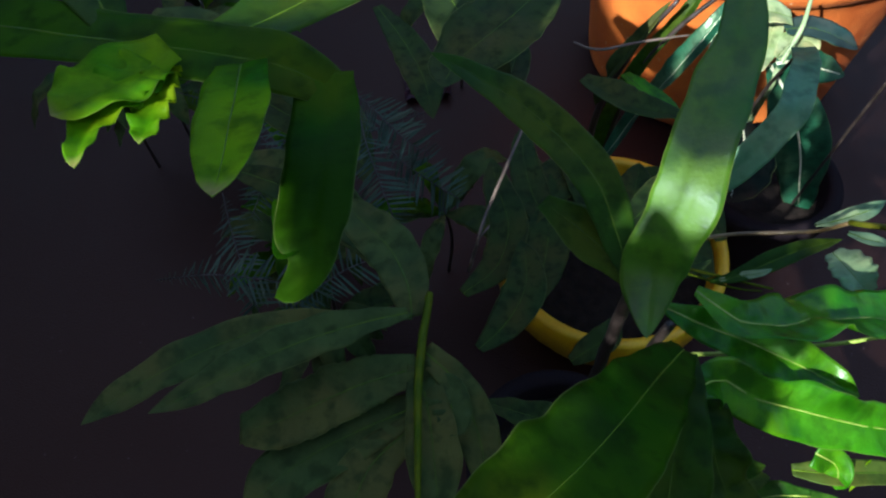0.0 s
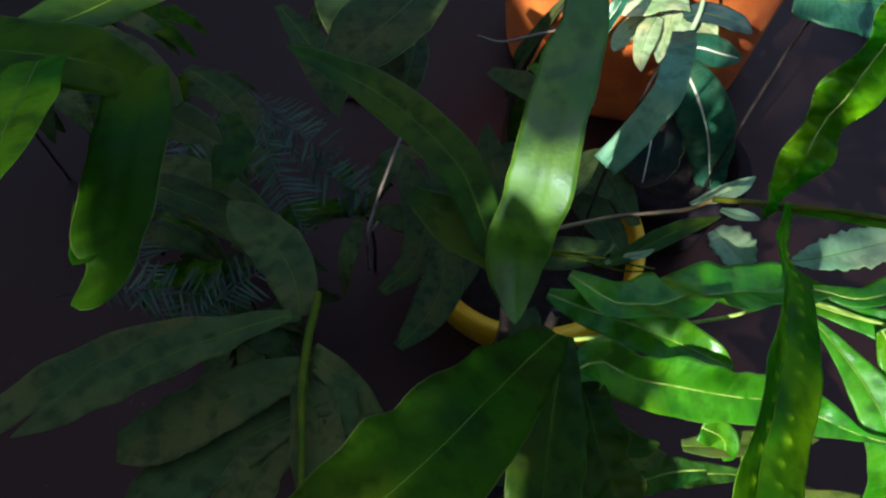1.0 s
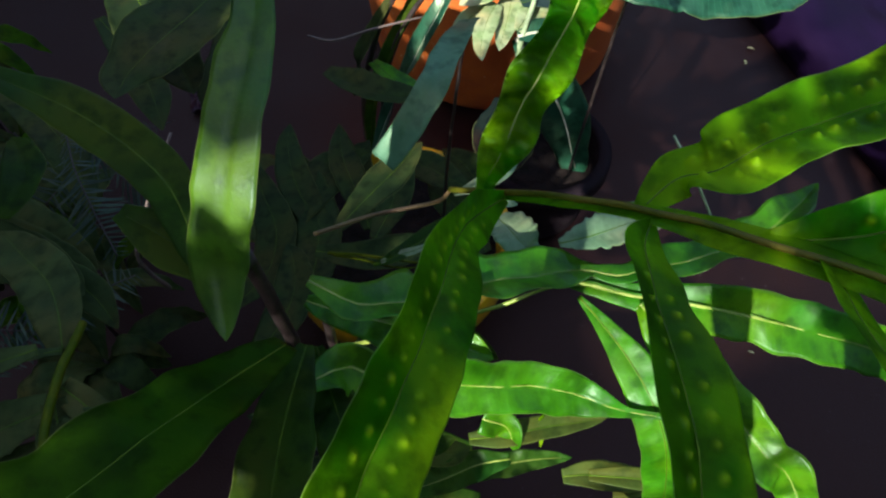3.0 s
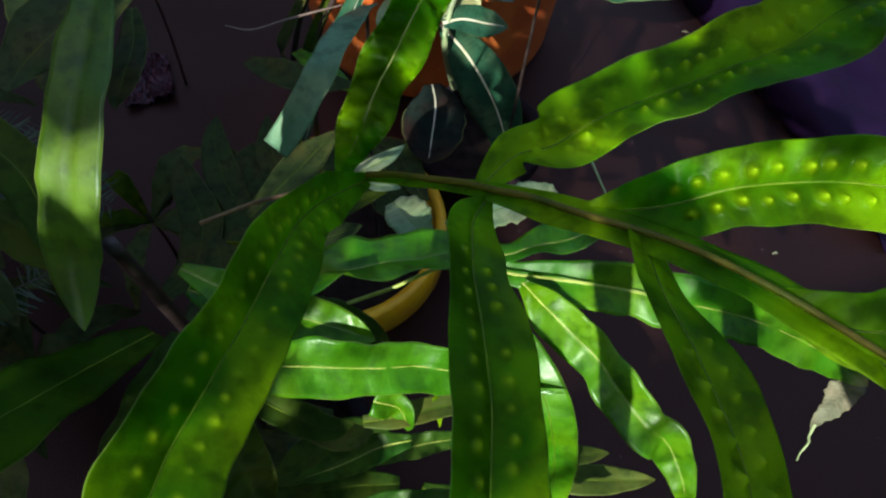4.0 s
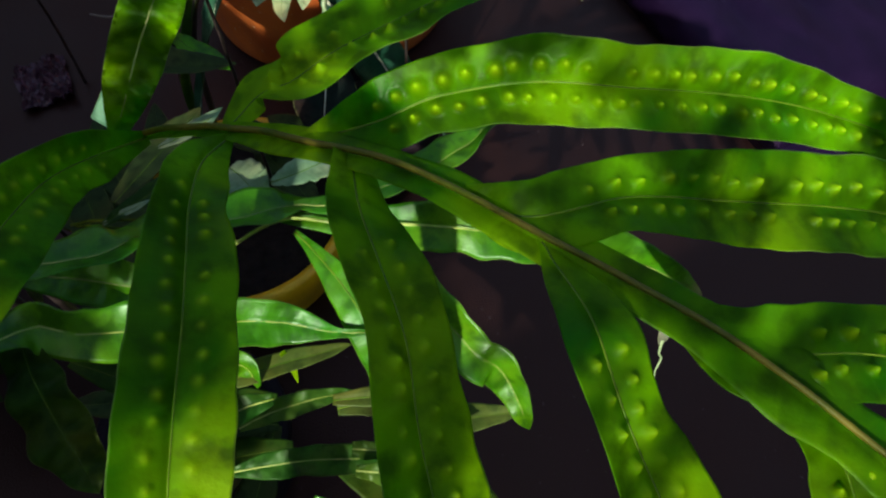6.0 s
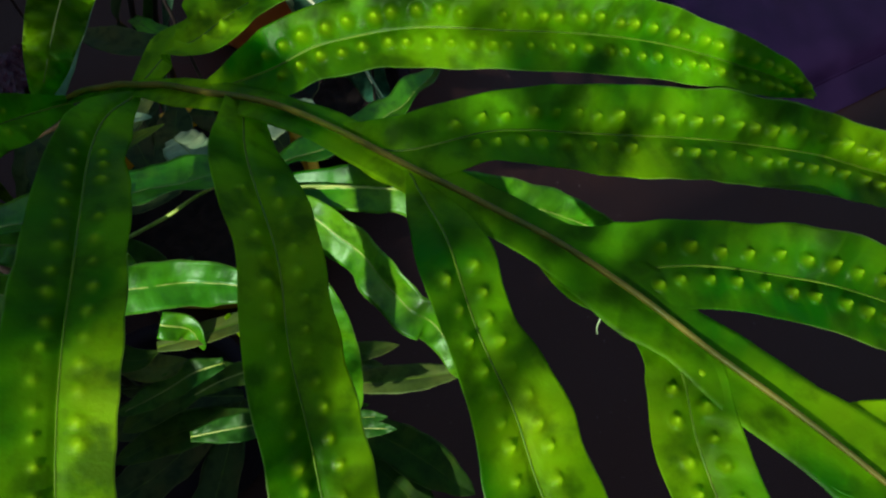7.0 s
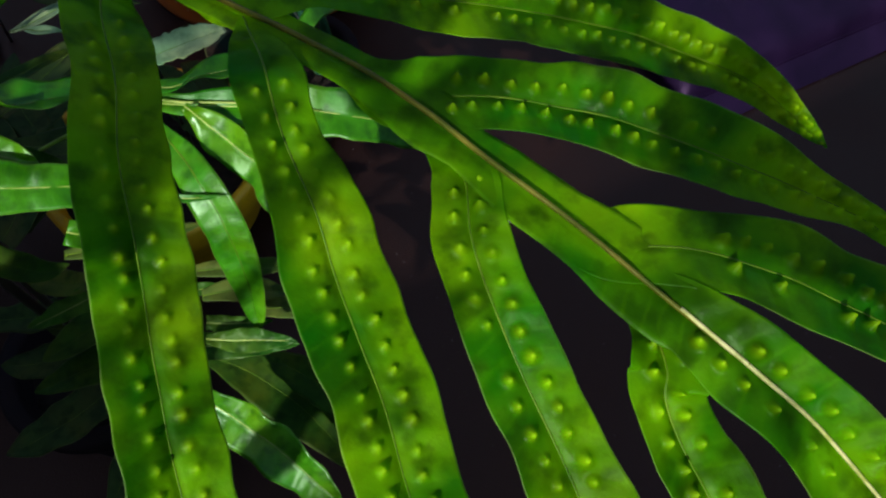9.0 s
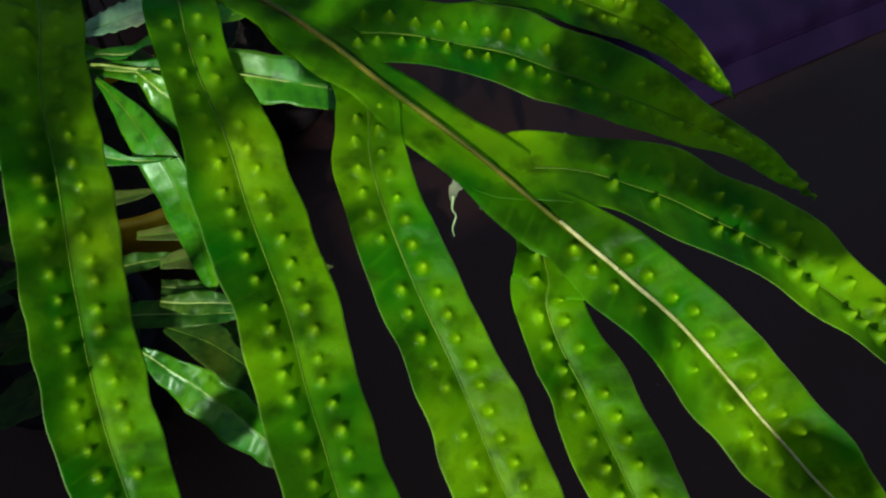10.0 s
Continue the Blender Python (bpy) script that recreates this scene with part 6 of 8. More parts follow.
leaf(bough, "leaf", [(-1.272, -0.43, 1.634, 0.013), (-1.305, -0.404, 1.625, 0.076), (-1.352, -0.369, 1.613, 0.09), (-1.404, -0.328, 1.599, 0)], mat=SHADE, face=(-0.57, -0.53, 0.63))
stalk(bough, "twig", [(-1.186, -0.457, 1.493, 0.005), (-1.229, -0.443, 1.613, 0.003), (-1.272, -0.43, 1.634, 0.002)], STEM, 8)
leaf(bough, "leaf", [(-1.084, -0.296, 1.484, 0.013), (-1.118, -0.289, 1.459, 0.076), (-1.165, -0.279, 1.425, 0.09), (-1.219, -0.267, 1.386, 0)], mat=SHADE, face=(-0.57, -0.53, 0.63))
stalk(bough, "twig", [(-1.079, -0.3, 1.5, 0.005), (-1.081, -0.298, 1.542, 0.003), (-1.084, -0.296, 1.484, 0.002)], STEM, 8)
leaf(bough, "leaf", [(-1.122, -0.025, 1.493, 0.013), (-1.154, 0.001, 1.486, 0.076), (-1.2, 0.038, 1.476, 0.09), (-1.252, 0.08, 1.464, 0)], mat=SHADE, face=(-0.57, -0.53, 0.63))
stalk(bough, "twig", [(-0.971, -0.15, 1.5, 0.005), (-1.047, -0.087, 1.547, 0.003), (-1.122, -0.025, 1.493, 0.002)], STEM, 8)
leaf(bough, "leaf", [(-1.35, -0.167, 1.575, 0.013), (-1.315, -0.184, 1.593, 0.076), (-1.267, -0.207, 1.617, 0.09), (-1.211, -0.234, 1.646, 0)], mat=SHADE, face=(-0.57, -0.53, 0.63))
stalk(bough, "twig", [(-1.114, -0.35, 1.5, 0.005), (-1.232, -0.259, 1.587, 0.003), (-1.35, -0.167, 1.575, 0.002)], STEM, 8)
leaf(bough, "leaf", [(-1.127, -0.083, 1.455, 0.013), (-1.114, -0.119, 1.437, 0.076), (-1.096, -0.169, 1.411, 0.09), (-1.075, -0.227, 1.381, 0)], mat=SHADE, face=(-0.57, -0.53, 0.63))
stalk(bough, "twig", [(-1.007, -0.2, 1.5, 0.005), (-1.067, -0.141, 1.528, 0.003), (-1.127, -0.083, 1.455, 0.002)], STEM, 8)
leaf(bough, "leaf", [(-1.129, -0.304, 1.396, 0.013), (-1.126, -0.273, 1.425, 0.076), (-1.122, -0.229, 1.466, 0.09), (-1.117, -0.18, 1.512, 0)], mat=SHADE, face=(-0.57, -0.53, 0.63))
stalk(bough, "twig", [(-1.114, -0.35, 1.5, 0.005), (-1.122, -0.327, 1.498, 0.003), (-1.129, -0.304, 1.396, 0.002)], STEM, 8)
leaf(bough, "leaf", [(-1.182, -0.463, 1.648, 0.013), (-1.217, -0.447, 1.629, 0.076), (-1.266, -0.425, 1.603, 0.09), (-1.322, -0.401, 1.574, 0)], mat=SHADE, face=(-0.57, -0.53, 0.63))
stalk(bough, "twig", [(-1.186, -0.457, 1.493, 0.005), (-1.184, -0.46, 1.62, 0.003), (-1.182, -0.463, 1.648, 0.002)], STEM, 8)
leaf(bough, "leaf", [(-1.156, -0.172, 1.583, 0.013), (-1.179, -0.137, 1.592, 0.076), (-1.211, -0.088, 1.604, 0.09), (-1.247, -0.033, 1.618, 0)], mat=SHADE, face=(-0.57, -0.53, 0.63))
stalk(bough, "twig", [(-1.043, -0.25, 1.5, 0.005), (-1.099, -0.211, 1.592, 0.003), (-1.156, -0.172, 1.583, 0.002)], STEM, 8)
leaf(bough, "leaf", [(-1.309, -0.262, 1.622, 0.013), (-1.276, -0.267, 1.648, 0.076), (-1.229, -0.275, 1.684, 0.09), (-1.176, -0.283, 1.725, 0)], mat=SHADE, face=(-0.57, -0.53, 0.63))
stalk(bough, "twig", [(-1.15, -0.4, 1.5, 0.005), (-1.23, -0.331, 1.611, 0.003), (-1.309, -0.262, 1.622, 0.002)], STEM, 8)
leaf(bough, "leaf", [(-1.266, -0.243, 1.58, 0.013), (-1.232, -0.265, 1.593, 0.076), (-1.184, -0.295, 1.611, 0.09), (-1.129, -0.33, 1.631, 0)], mat=SHADE, face=(-0.57, -0.53, 0.63))
stalk(bough, "twig", [(-1.114, -0.35, 1.5, 0.005), (-1.19, -0.297, 1.59, 0.003), (-1.266, -0.243, 1.58, 0.002)], STEM, 8)
leaf(bough, "leaf", [(-1.163, -0.348, 1.663, 0.013), (-1.162, -0.381, 1.636, 0.076), (-1.16, -0.427, 1.599, 0.09), (-1.158, -0.48, 1.556, 0)], mat=SHADE, face=(-0.57, -0.53, 0.63))
stalk(bough, "twig", [(-1.114, -0.35, 1.5, 0.005), (-1.139, -0.349, 1.631, 0.003), (-1.163, -0.348, 1.663, 0.002)], STEM, 8)
leaf(bough, "leaf", [(-1.087, -0.269, 1.425, 0.013), (-1.053, -0.29, 1.439, 0.076), (-1.005, -0.319, 1.457, 0.09), (-0.95, -0.353, 1.478, 0)], mat=SHADE, face=(-0.57, -0.53, 0.63))
stalk(bough, "twig", [(-1.079, -0.3, 1.5, 0.005), (-1.083, -0.284, 1.513, 0.003), (-1.087, -0.269, 1.425, 0.002)], STEM, 8)
leaf(bough, "leaf", [(-1.112, -0.189, 1.574, 0.013), (-1.122, -0.153, 1.595, 0.076), (-1.136, -0.103, 1.624, 0.09), (-1.152, -0.046, 1.658, 0)], mat=SHADE, face=(-0.57, -0.53, 0.63))
stalk(bough, "twig", [(-1.043, -0.25, 1.5, 0.005), (-1.077, -0.219, 1.587, 0.003), (-1.112, -0.189, 1.574, 0.002)], STEM, 8)
leaf(bough, "leaf", [(-1.002, -0.076, 1.553, 0.013), (-1.013, -0.101, 1.521, 0.076), (-1.029, -0.137, 1.476, 0.09), (-1.048, -0.178, 1.425, 0)], mat=SHADE, face=(-0.57, -0.53, 0.63))
stalk(bough, "twig", [(-0.936, -0.1, 1.5, 0.005), (-0.969, -0.088, 1.576, 0.003), (-1.002, -0.076, 1.553, 0.002)], STEM, 8)
leaf(bough, "leaf", [(-1.169, -0.485, 1.686, 0.013), (-1.184, -0.449, 1.703, 0.076), (-1.204, -0.398, 1.727, 0.09), (-1.227, -0.341, 1.754, 0)], mat=SHADE, face=(-0.57, -0.53, 0.63))
stalk(bough, "twig", [(-1.186, -0.457, 1.493, 0.005), (-1.177, -0.471, 1.639, 0.003), (-1.169, -0.485, 1.686, 0.002)], STEM, 8)
leaf(bough, "leaf", [(-1.277, -0.426, 1.728, 0.013), (-1.248, -0.457, 1.727, 0.076), (-1.208, -0.502, 1.726, 0.09), (-1.163, -0.552, 1.725, 0)], mat=SHADE, face=(-0.57, -0.53, 0.63))
stalk(bough, "twig", [(-1.186, -0.457, 1.493, 0.005), (-1.231, -0.441, 1.66, 0.003), (-1.277, -0.426, 1.728, 0.002)], STEM, 8)
leaf(bough, "leaf", [(-1.281, -0.499, 1.731, 0.013), (-1.253, -0.531, 1.729, 0.076), (-1.214, -0.576, 1.727, 0.09), (-1.17, -0.627, 1.724, 0)], mat=SHADE, face=(-0.57, -0.53, 0.63))
stalk(bough, "twig", [(-1.221, -0.514, 1.486, 0.005), (-1.251, -0.507, 1.658, 0.003), (-1.281, -0.499, 1.731, 0.002)], STEM, 8)
leaf(bough, "leaf", [(-0.995, 0.004, 1.411, 0.013), (-0.961, -0.006, 1.433, 0.076), (-0.913, -0.019, 1.465, 0.09), (-0.857, -0.035, 1.502, 0)], mat=SHADE, face=(-0.57, -0.53, 0.63))
stalk(bough, "twig", [(-0.9, -0.05, 1.5, 0.005), (-0.948, -0.023, 1.505, 0.003), (-0.995, 0.004, 1.411, 0.002)], STEM, 8)
leaf(bough, "leaf", [(-1.113, -0.341, 1.605, 0.013), (-1.109, -0.31, 1.635, 0.076), (-1.103, -0.268, 1.676, 0.09), (-1.097, -0.219, 1.722, 0)], mat=SHADE, face=(-0.57, -0.53, 0.63))
stalk(bough, "twig", [(-1.114, -0.35, 1.5, 0.005), (-1.113, -0.345, 1.603, 0.003), (-1.113, -0.341, 1.605, 0.002)], STEM, 8)
leaf(bough, "leaf", [(-0.944, -0.314, 1.478, 0.013), (-0.962, -0.278, 1.491, 0.076), (-0.989, -0.228, 1.509, 0.09), (-1.019, -0.171, 1.53, 0)], mat=SHADE, face=(-0.57, -0.53, 0.63))
stalk(bough, "twig", [(-1.043, -0.25, 1.5, 0.005), (-0.993, -0.282, 1.539, 0.003), (-0.944, -0.314, 1.478, 0.002)], STEM, 8)
leaf(bough, "leaf", [(-0.876, -0.317, 1.557, 0.013), (-0.908, -0.315, 1.529, 0.076), (-0.954, -0.311, 1.491, 0.09), (-1.006, -0.307, 1.448, 0)], mat=SHADE, face=(-0.57, -0.53, 0.63))
stalk(bough, "twig", [(-1.007, -0.2, 1.5, 0.005), (-0.941, -0.259, 1.578, 0.003), (-0.876, -0.317, 1.557, 0.002)], STEM, 8)
leaf(bough, "leaf", [(-1.079, -0.41, 1.62, 0.013), (-1.054, -0.443, 1.614, 0.076), (-1.018, -0.49, 1.607, 0.09), (-0.978, -0.544, 1.599, 0)], mat=SHADE, face=(-0.57, -0.53, 0.63))
stalk(bough, "twig", [(-1.114, -0.35, 1.5, 0.005), (-1.097, -0.38, 1.61, 0.003), (-1.079, -0.41, 1.62, 0.002)], STEM, 8)
leaf(bough, "leaf", [(-0.936, -0.227, 1.696, 0.013), (-0.97, -0.216, 1.674, 0.076), (-1.019, -0.201, 1.643, 0.09), (-1.074, -0.184, 1.607, 0)], mat=SHADE, face=(-0.57, -0.53, 0.63))
stalk(bough, "twig", [(-1.007, -0.2, 1.5, 0.005), (-0.971, -0.213, 1.648, 0.003), (-0.936, -0.227, 1.696, 0.002)], STEM, 8)
leaf(bough, "leaf", [(-0.939, -0.167, 1.642, 0.013), (-0.941, -0.199, 1.614, 0.076), (-0.943, -0.243, 1.574, 0.09), (-0.946, -0.294, 1.529, 0)], mat=SHADE, face=(-0.57, -0.53, 0.63))
stalk(bough, "twig", [(-0.971, -0.15, 1.5, 0.005), (-0.955, -0.159, 1.621, 0.003), (-0.939, -0.167, 1.642, 0.002)], STEM, 8)
leaf(bough, "leaf", [(-0.958, -0.239, 1.615, 0.013), (-0.955, -0.273, 1.589, 0.076), (-0.95, -0.32, 1.554, 0.09), (-0.944, -0.375, 1.513, 0)], mat=SHADE, face=(-0.57, -0.53, 0.63))
stalk(bough, "twig", [(-1.007, -0.2, 1.5, 0.005), (-0.983, -0.219, 1.607, 0.003), (-0.958, -0.239, 1.615, 0.002)], STEM, 8)
leaf(bough, "leaf", [(-0.773, -0.24, 1.495, 0.013), (-0.792, -0.258, 1.462, 0.076), (-0.819, -0.284, 1.416, 0.09), (-0.849, -0.314, 1.363, 0)], mat=SHADE, face=(-0.57, -0.53, 0.63))
stalk(bough, "twig", [(-0.936, -0.1, 1.5, 0.005), (-0.854, -0.17, 1.548, 0.003), (-0.773, -0.24, 1.495, 0.002)], STEM, 8)
leaf(bough, "leaf", [(-1.137, -0.532, 1.679, 0.013), (-1.104, -0.557, 1.688, 0.076), (-1.057, -0.592, 1.701, 0.09), (-1.004, -0.631, 1.716, 0)], mat=SHADE, face=(-0.57, -0.53, 0.63))
stalk(bough, "twig", [(-1.186, -0.457, 1.493, 0.005), (-1.161, -0.495, 1.636, 0.003), (-1.137, -0.532, 1.679, 0.002)], STEM, 8)
leaf(bough, "leaf", [(-0.26, -0.344, 1.439, 0.004), (-0.255, -0.337, 1.449, 0.025), (-0.249, -0.326, 1.464, 0.03), (-0.242, -0.314, 1.481, 0)], mat=SHADE, face=(-0.57, -0.53, 0.63))
stalk(bough, "twig", [(-0.6, -0.45, 1.9, 0.005), (-0.43, -0.397, 1.719, 0.003), (-0.26, -0.344, 1.439, 0.002)], STEM, 8)
leaf(bough, "leaf", [(-0.389, -0.428, 1.569, 0.004), (-0.378, -0.434, 1.574, 0.025), (-0.362, -0.443, 1.581, 0.03), (-0.344, -0.453, 1.589, 0)], mat=SHADE, face=(-0.57, -0.53, 0.63))
stalk(bough, "twig", [(-0.6, -0.45, 1.9, 0.005), (-0.495, -0.439, 1.785, 0.003), (-0.389, -0.428, 1.569, 0.002)], STEM, 8)
leaf(bough, "leaf", [(-0.47, -0.505, 1.639, 0.004), (-0.459, -0.507, 1.647, 0.025), (-0.444, -0.51, 1.658, 0.03), (-0.426, -0.514, 1.67, 0)], mat=SHADE, face=(-0.57, -0.53, 0.63))
stalk(bough, "twig", [(-0.6, -0.45, 1.9, 0.005), (-0.535, -0.477, 1.819, 0.003), (-0.47, -0.505, 1.639, 0.002)], STEM, 8)
leaf(bough, "leaf", [(-0.354, -0.431, 1.566, 0.004), (-0.359, -0.419, 1.572, 0.025), (-0.365, -0.403, 1.58, 0.03), (-0.373, -0.384, 1.589, 0)], mat=SHADE, face=(-0.57, -0.53, 0.63))
stalk(bough, "twig", [(-0.6, -0.45, 1.9, 0.005), (-0.477, -0.44, 1.783, 0.003), (-0.354, -0.431, 1.566, 0.002)], STEM, 8)
leaf(bough, "leaf", [(-0.324, -0.387, 1.577, 0.004), (-0.321, -0.398, 1.57, 0.025), (-0.316, -0.415, 1.561, 0.03), (-0.311, -0.433, 1.55, 0)], mat=SHADE, face=(-0.57, -0.53, 0.63))
stalk(bough, "twig", [(-0.6, -0.45, 1.9, 0.005), (-0.462, -0.418, 1.788, 0.003), (-0.324, -0.387, 1.577, 0.002)], STEM, 8)
leaf(bough, "leaf", [(-0.371, -0.56, 1.731, 0.004), (-0.38, -0.562, 1.721, 0.025), (-0.393, -0.565, 1.707, 0.03), (-0.407, -0.568, 1.69, 0)], mat=SHADE, face=(-0.57, -0.53, 0.63))
stalk(bough, "twig", [(-0.6, -0.45, 1.9, 0.005), (-0.485, -0.505, 1.865, 0.003), (-0.371, -0.56, 1.731, 0.002)], STEM, 8)
leaf(bough, "leaf", [(-0.274, -0.494, 1.562, 0.004), (-0.273, -0.484, 1.571, 0.025), (-0.271, -0.47, 1.585, 0.03), (-0.27, -0.454, 1.6, 0)], mat=SHADE, face=(-0.57, -0.53, 0.63))
stalk(bough, "twig", [(-0.35, -0.85, 1.85, 0.005), (-0.312, -0.672, 1.756, 0.003), (-0.274, -0.494, 1.562, 0.002)], STEM, 8)
leaf(bough, "leaf", [(-0.227, -0.462, 1.505, 0.004), (-0.226, -0.452, 1.514, 0.025), (-0.225, -0.438, 1.527, 0.03), (-0.224, -0.421, 1.541, 0)], mat=SHADE, face=(-0.57, -0.53, 0.63))
stalk(bough, "twig", [(-0.35, -0.85, 1.85, 0.005), (-0.288, -0.656, 1.727, 0.003), (-0.227, -0.462, 1.505, 0.002)], STEM, 8)
leaf(bough, "leaf", [(-0.262, -0.442, 1.616, 0.004), (-0.266, -0.45, 1.606, 0.025), (-0.272, -0.461, 1.591, 0.03), (-0.279, -0.474, 1.574, 0)], mat=SHADE, face=(-0.57, -0.53, 0.63))
stalk(bough, "twig", [(-0.6, -0.45, 1.9, 0.005), (-0.431, -0.446, 1.808, 0.003), (-0.262, -0.442, 1.616, 0.002)], STEM, 8)
leaf(bough, "leaf", [(-0.325, -0.577, 1.681, 0.004), (-0.329, -0.565, 1.687, 0.025), (-0.335, -0.549, 1.695, 0.03), (-0.343, -0.53, 1.704, 0)], mat=SHADE, face=(-0.57, -0.53, 0.63))
stalk(bough, "twig", [(-0.35, -0.85, 1.85, 0.005), (-0.337, -0.714, 1.816, 0.003), (-0.325, -0.577, 1.681, 0.002)], STEM, 8)
leaf(bough, "leaf", [(-0.519, 0.136, 0.827, 0.007), (-0.502, 0.124, 0.832, 0.038), (-0.479, 0.107, 0.839, 0.045), (-0.452, 0.088, 0.847, 0)], mat=SHADE, face=(-0.57, -0.53, 0.63))
stalk(bough, "twig", [(-0.9, -0.05, 1.5, 0.005), (-0.709, 0.043, 1.213, 0.003), (-0.519, 0.136, 0.827, 0.002)], STEM, 8)
leaf(bough, "leaf", [(-0.45, 0.24, 0.87, 0.007), (-0.452, 0.224, 0.856, 0.038), (-0.454, 0.202, 0.836, 0.045), (-0.456, 0.178, 0.813, 0)], mat=SHADE, face=(-0.57, -0.53, 0.63))
stalk(bough, "twig", [(-0.9, -0.05, 1.5, 0.005), (-0.675, 0.095, 1.235, 0.003), (-0.45, 0.24, 0.87, 0.002)], STEM, 8)
leaf(bough, "leaf", [(-0.513, 0.138, 1.268, 0.007), (-0.496, 0.129, 1.276, 0.038), (-0.472, 0.117, 1.288, 0.045), (-0.444, 0.103, 1.302, 0)], mat=SHADE, face=(-0.57, -0.53, 0.63))
stalk(bough, "twig", [(-0.9, -0.05, 1.5, 0.005), (-0.707, 0.044, 1.434, 0.003), (-0.513, 0.138, 1.268, 0.002)], STEM, 8)
leaf(bough, "leaf", [(-0.575, -0.09, 1.464, 0.007), (-0.592, -0.08, 1.457, 0.038), (-0.617, -0.066, 1.448, 0.045), (-0.644, -0.049, 1.437, 0)], mat=SHADE, face=(-0.57, -0.53, 0.63))
stalk(bough, "twig", [(-0.9, -0.05, 1.5, 0.005), (-0.738, -0.07, 1.532, 0.003), (-0.575, -0.09, 1.464, 0.002)], STEM, 8)
leaf(bough, "leaf", [(-0.52, 0.014, 1.274, 0.007), (-0.518, 0.029, 1.289, 0.038), (-0.514, 0.05, 1.31, 0.045), (-0.509, 0.073, 1.334, 0)], mat=SHADE, face=(-0.57, -0.53, 0.63))
stalk(bough, "twig", [(-0.9, -0.05, 1.5, 0.005), (-0.71, -0.018, 1.437, 0.003), (-0.52, 0.014, 1.274, 0.002)], STEM, 8)
leaf(bough, "leaf", [(-0.614, -0.03, 1.357, 0.007), (-0.598, -0.03, 1.371, 0.038), (-0.576, -0.031, 1.391, 0.045), (-0.55, -0.031, 1.414, 0)], mat=SHADE, face=(-0.57, -0.53, 0.63))
stalk(bough, "twig", [(-0.9, -0.05, 1.5, 0.005), (-0.757, -0.04, 1.479, 0.003), (-0.614, -0.03, 1.357, 0.002)], STEM, 8)
leaf(bough, "leaf", [(-0.426, 0.099, 1.24, 0.007), (-0.414, 0.106, 1.256, 0.038), (-0.397, 0.114, 1.279, 0.045), (-0.377, 0.124, 1.305, 0)], mat=SHADE, face=(-0.57, -0.53, 0.63))
stalk(bough, "twig", [(-0.9, -0.05, 1.5, 0.005), (-0.663, 0.025, 1.42, 0.003), (-0.426, 0.099, 1.24, 0.002)], STEM, 8)
leaf(bough, "leaf", [(-0.354, -0.72, 1.762, 0.004), (-0.363, -0.71, 1.762, 0.025), (-0.376, -0.696, 1.763, 0.03), (-0.391, -0.679, 1.763, 0)], mat=SHADE, face=(-0.57, -0.53, 0.63))
stalk(bough, "twig", [(-0.35, -0.85, 1.85, 0.005), (-0.352, -0.785, 1.856, 0.003), (-0.354, -0.72, 1.762, 0.002)], STEM, 8)
leaf(bough, "leaf", [(-0.289, -0.687, 1.697, 0.004), (-0.3, -0.679, 1.694, 0.025), (-0.315, -0.668, 1.689, 0.03), (-0.332, -0.656, 1.684, 0)], mat=SHADE, face=(-0.57, -0.53, 0.63))
stalk(bough, "twig", [(-0.35, -0.85, 1.85, 0.005), (-0.319, -0.768, 1.824, 0.003), (-0.289, -0.687, 1.697, 0.002)], STEM, 8)
leaf(bough, "leaf", [(-0.343, -0.565, 1.662, 0.004), (-0.35, -0.553, 1.666, 0.025), (-0.36, -0.537, 1.67, 0.03), (-0.371, -0.519, 1.675, 0)], mat=SHADE, face=(-0.57, -0.53, 0.63))
stalk(bough, "twig", [(-0.35, -0.85, 1.85, 0.005), (-0.346, -0.707, 1.806, 0.003), (-0.343, -0.565, 1.662, 0.002)], STEM, 8)
leaf(bough, "leaf", [(-0.36, -0.6, 1.705, 0.004), (-0.371, -0.598, 1.697, 0.025), (-0.386, -0.594, 1.685, 0.03), (-0.404, -0.591, 1.673, 0)], mat=SHADE, face=(-0.57, -0.53, 0.63))
stalk(bough, "twig", [(-0.35, -0.85, 1.85, 0.005), (-0.355, -0.725, 1.827, 0.003), (-0.36, -0.6, 1.705, 0.002)], STEM, 8)
leaf(bough, "leaf", [(-0.194, -0.526, 1.574, 0.004), (-0.199, -0.514, 1.58, 0.025), (-0.206, -0.498, 1.587, 0.03), (-0.214, -0.479, 1.595, 0)], mat=SHADE, face=(-0.57, -0.53, 0.63))
stalk(bough, "twig", [(-0.35, -0.85, 1.85, 0.005), (-0.272, -0.688, 1.762, 0.003), (-0.194, -0.526, 1.574, 0.002)], STEM, 8)
leaf(bough, "leaf", [(-0.249, -0.403, 1.52, 0.004), (-0.238, -0.407, 1.527, 0.025), (-0.222, -0.413, 1.537, 0.03), (-0.204, -0.419, 1.548, 0)], mat=SHADE, face=(-0.57, -0.53, 0.63))
stalk(bough, "twig", [(-0.6, -0.45, 1.9, 0.005), (-0.425, -0.427, 1.76, 0.003), (-0.249, -0.403, 1.52, 0.002)], STEM, 8)
leaf(bough, "leaf", [(-0.154, -0.605, 1.639, 0.004), (-0.165, -0.605, 1.629, 0.025), (-0.179, -0.604, 1.617, 0.03), (-0.196, -0.604, 1.602, 0)], mat=SHADE, face=(-0.57, -0.53, 0.63))
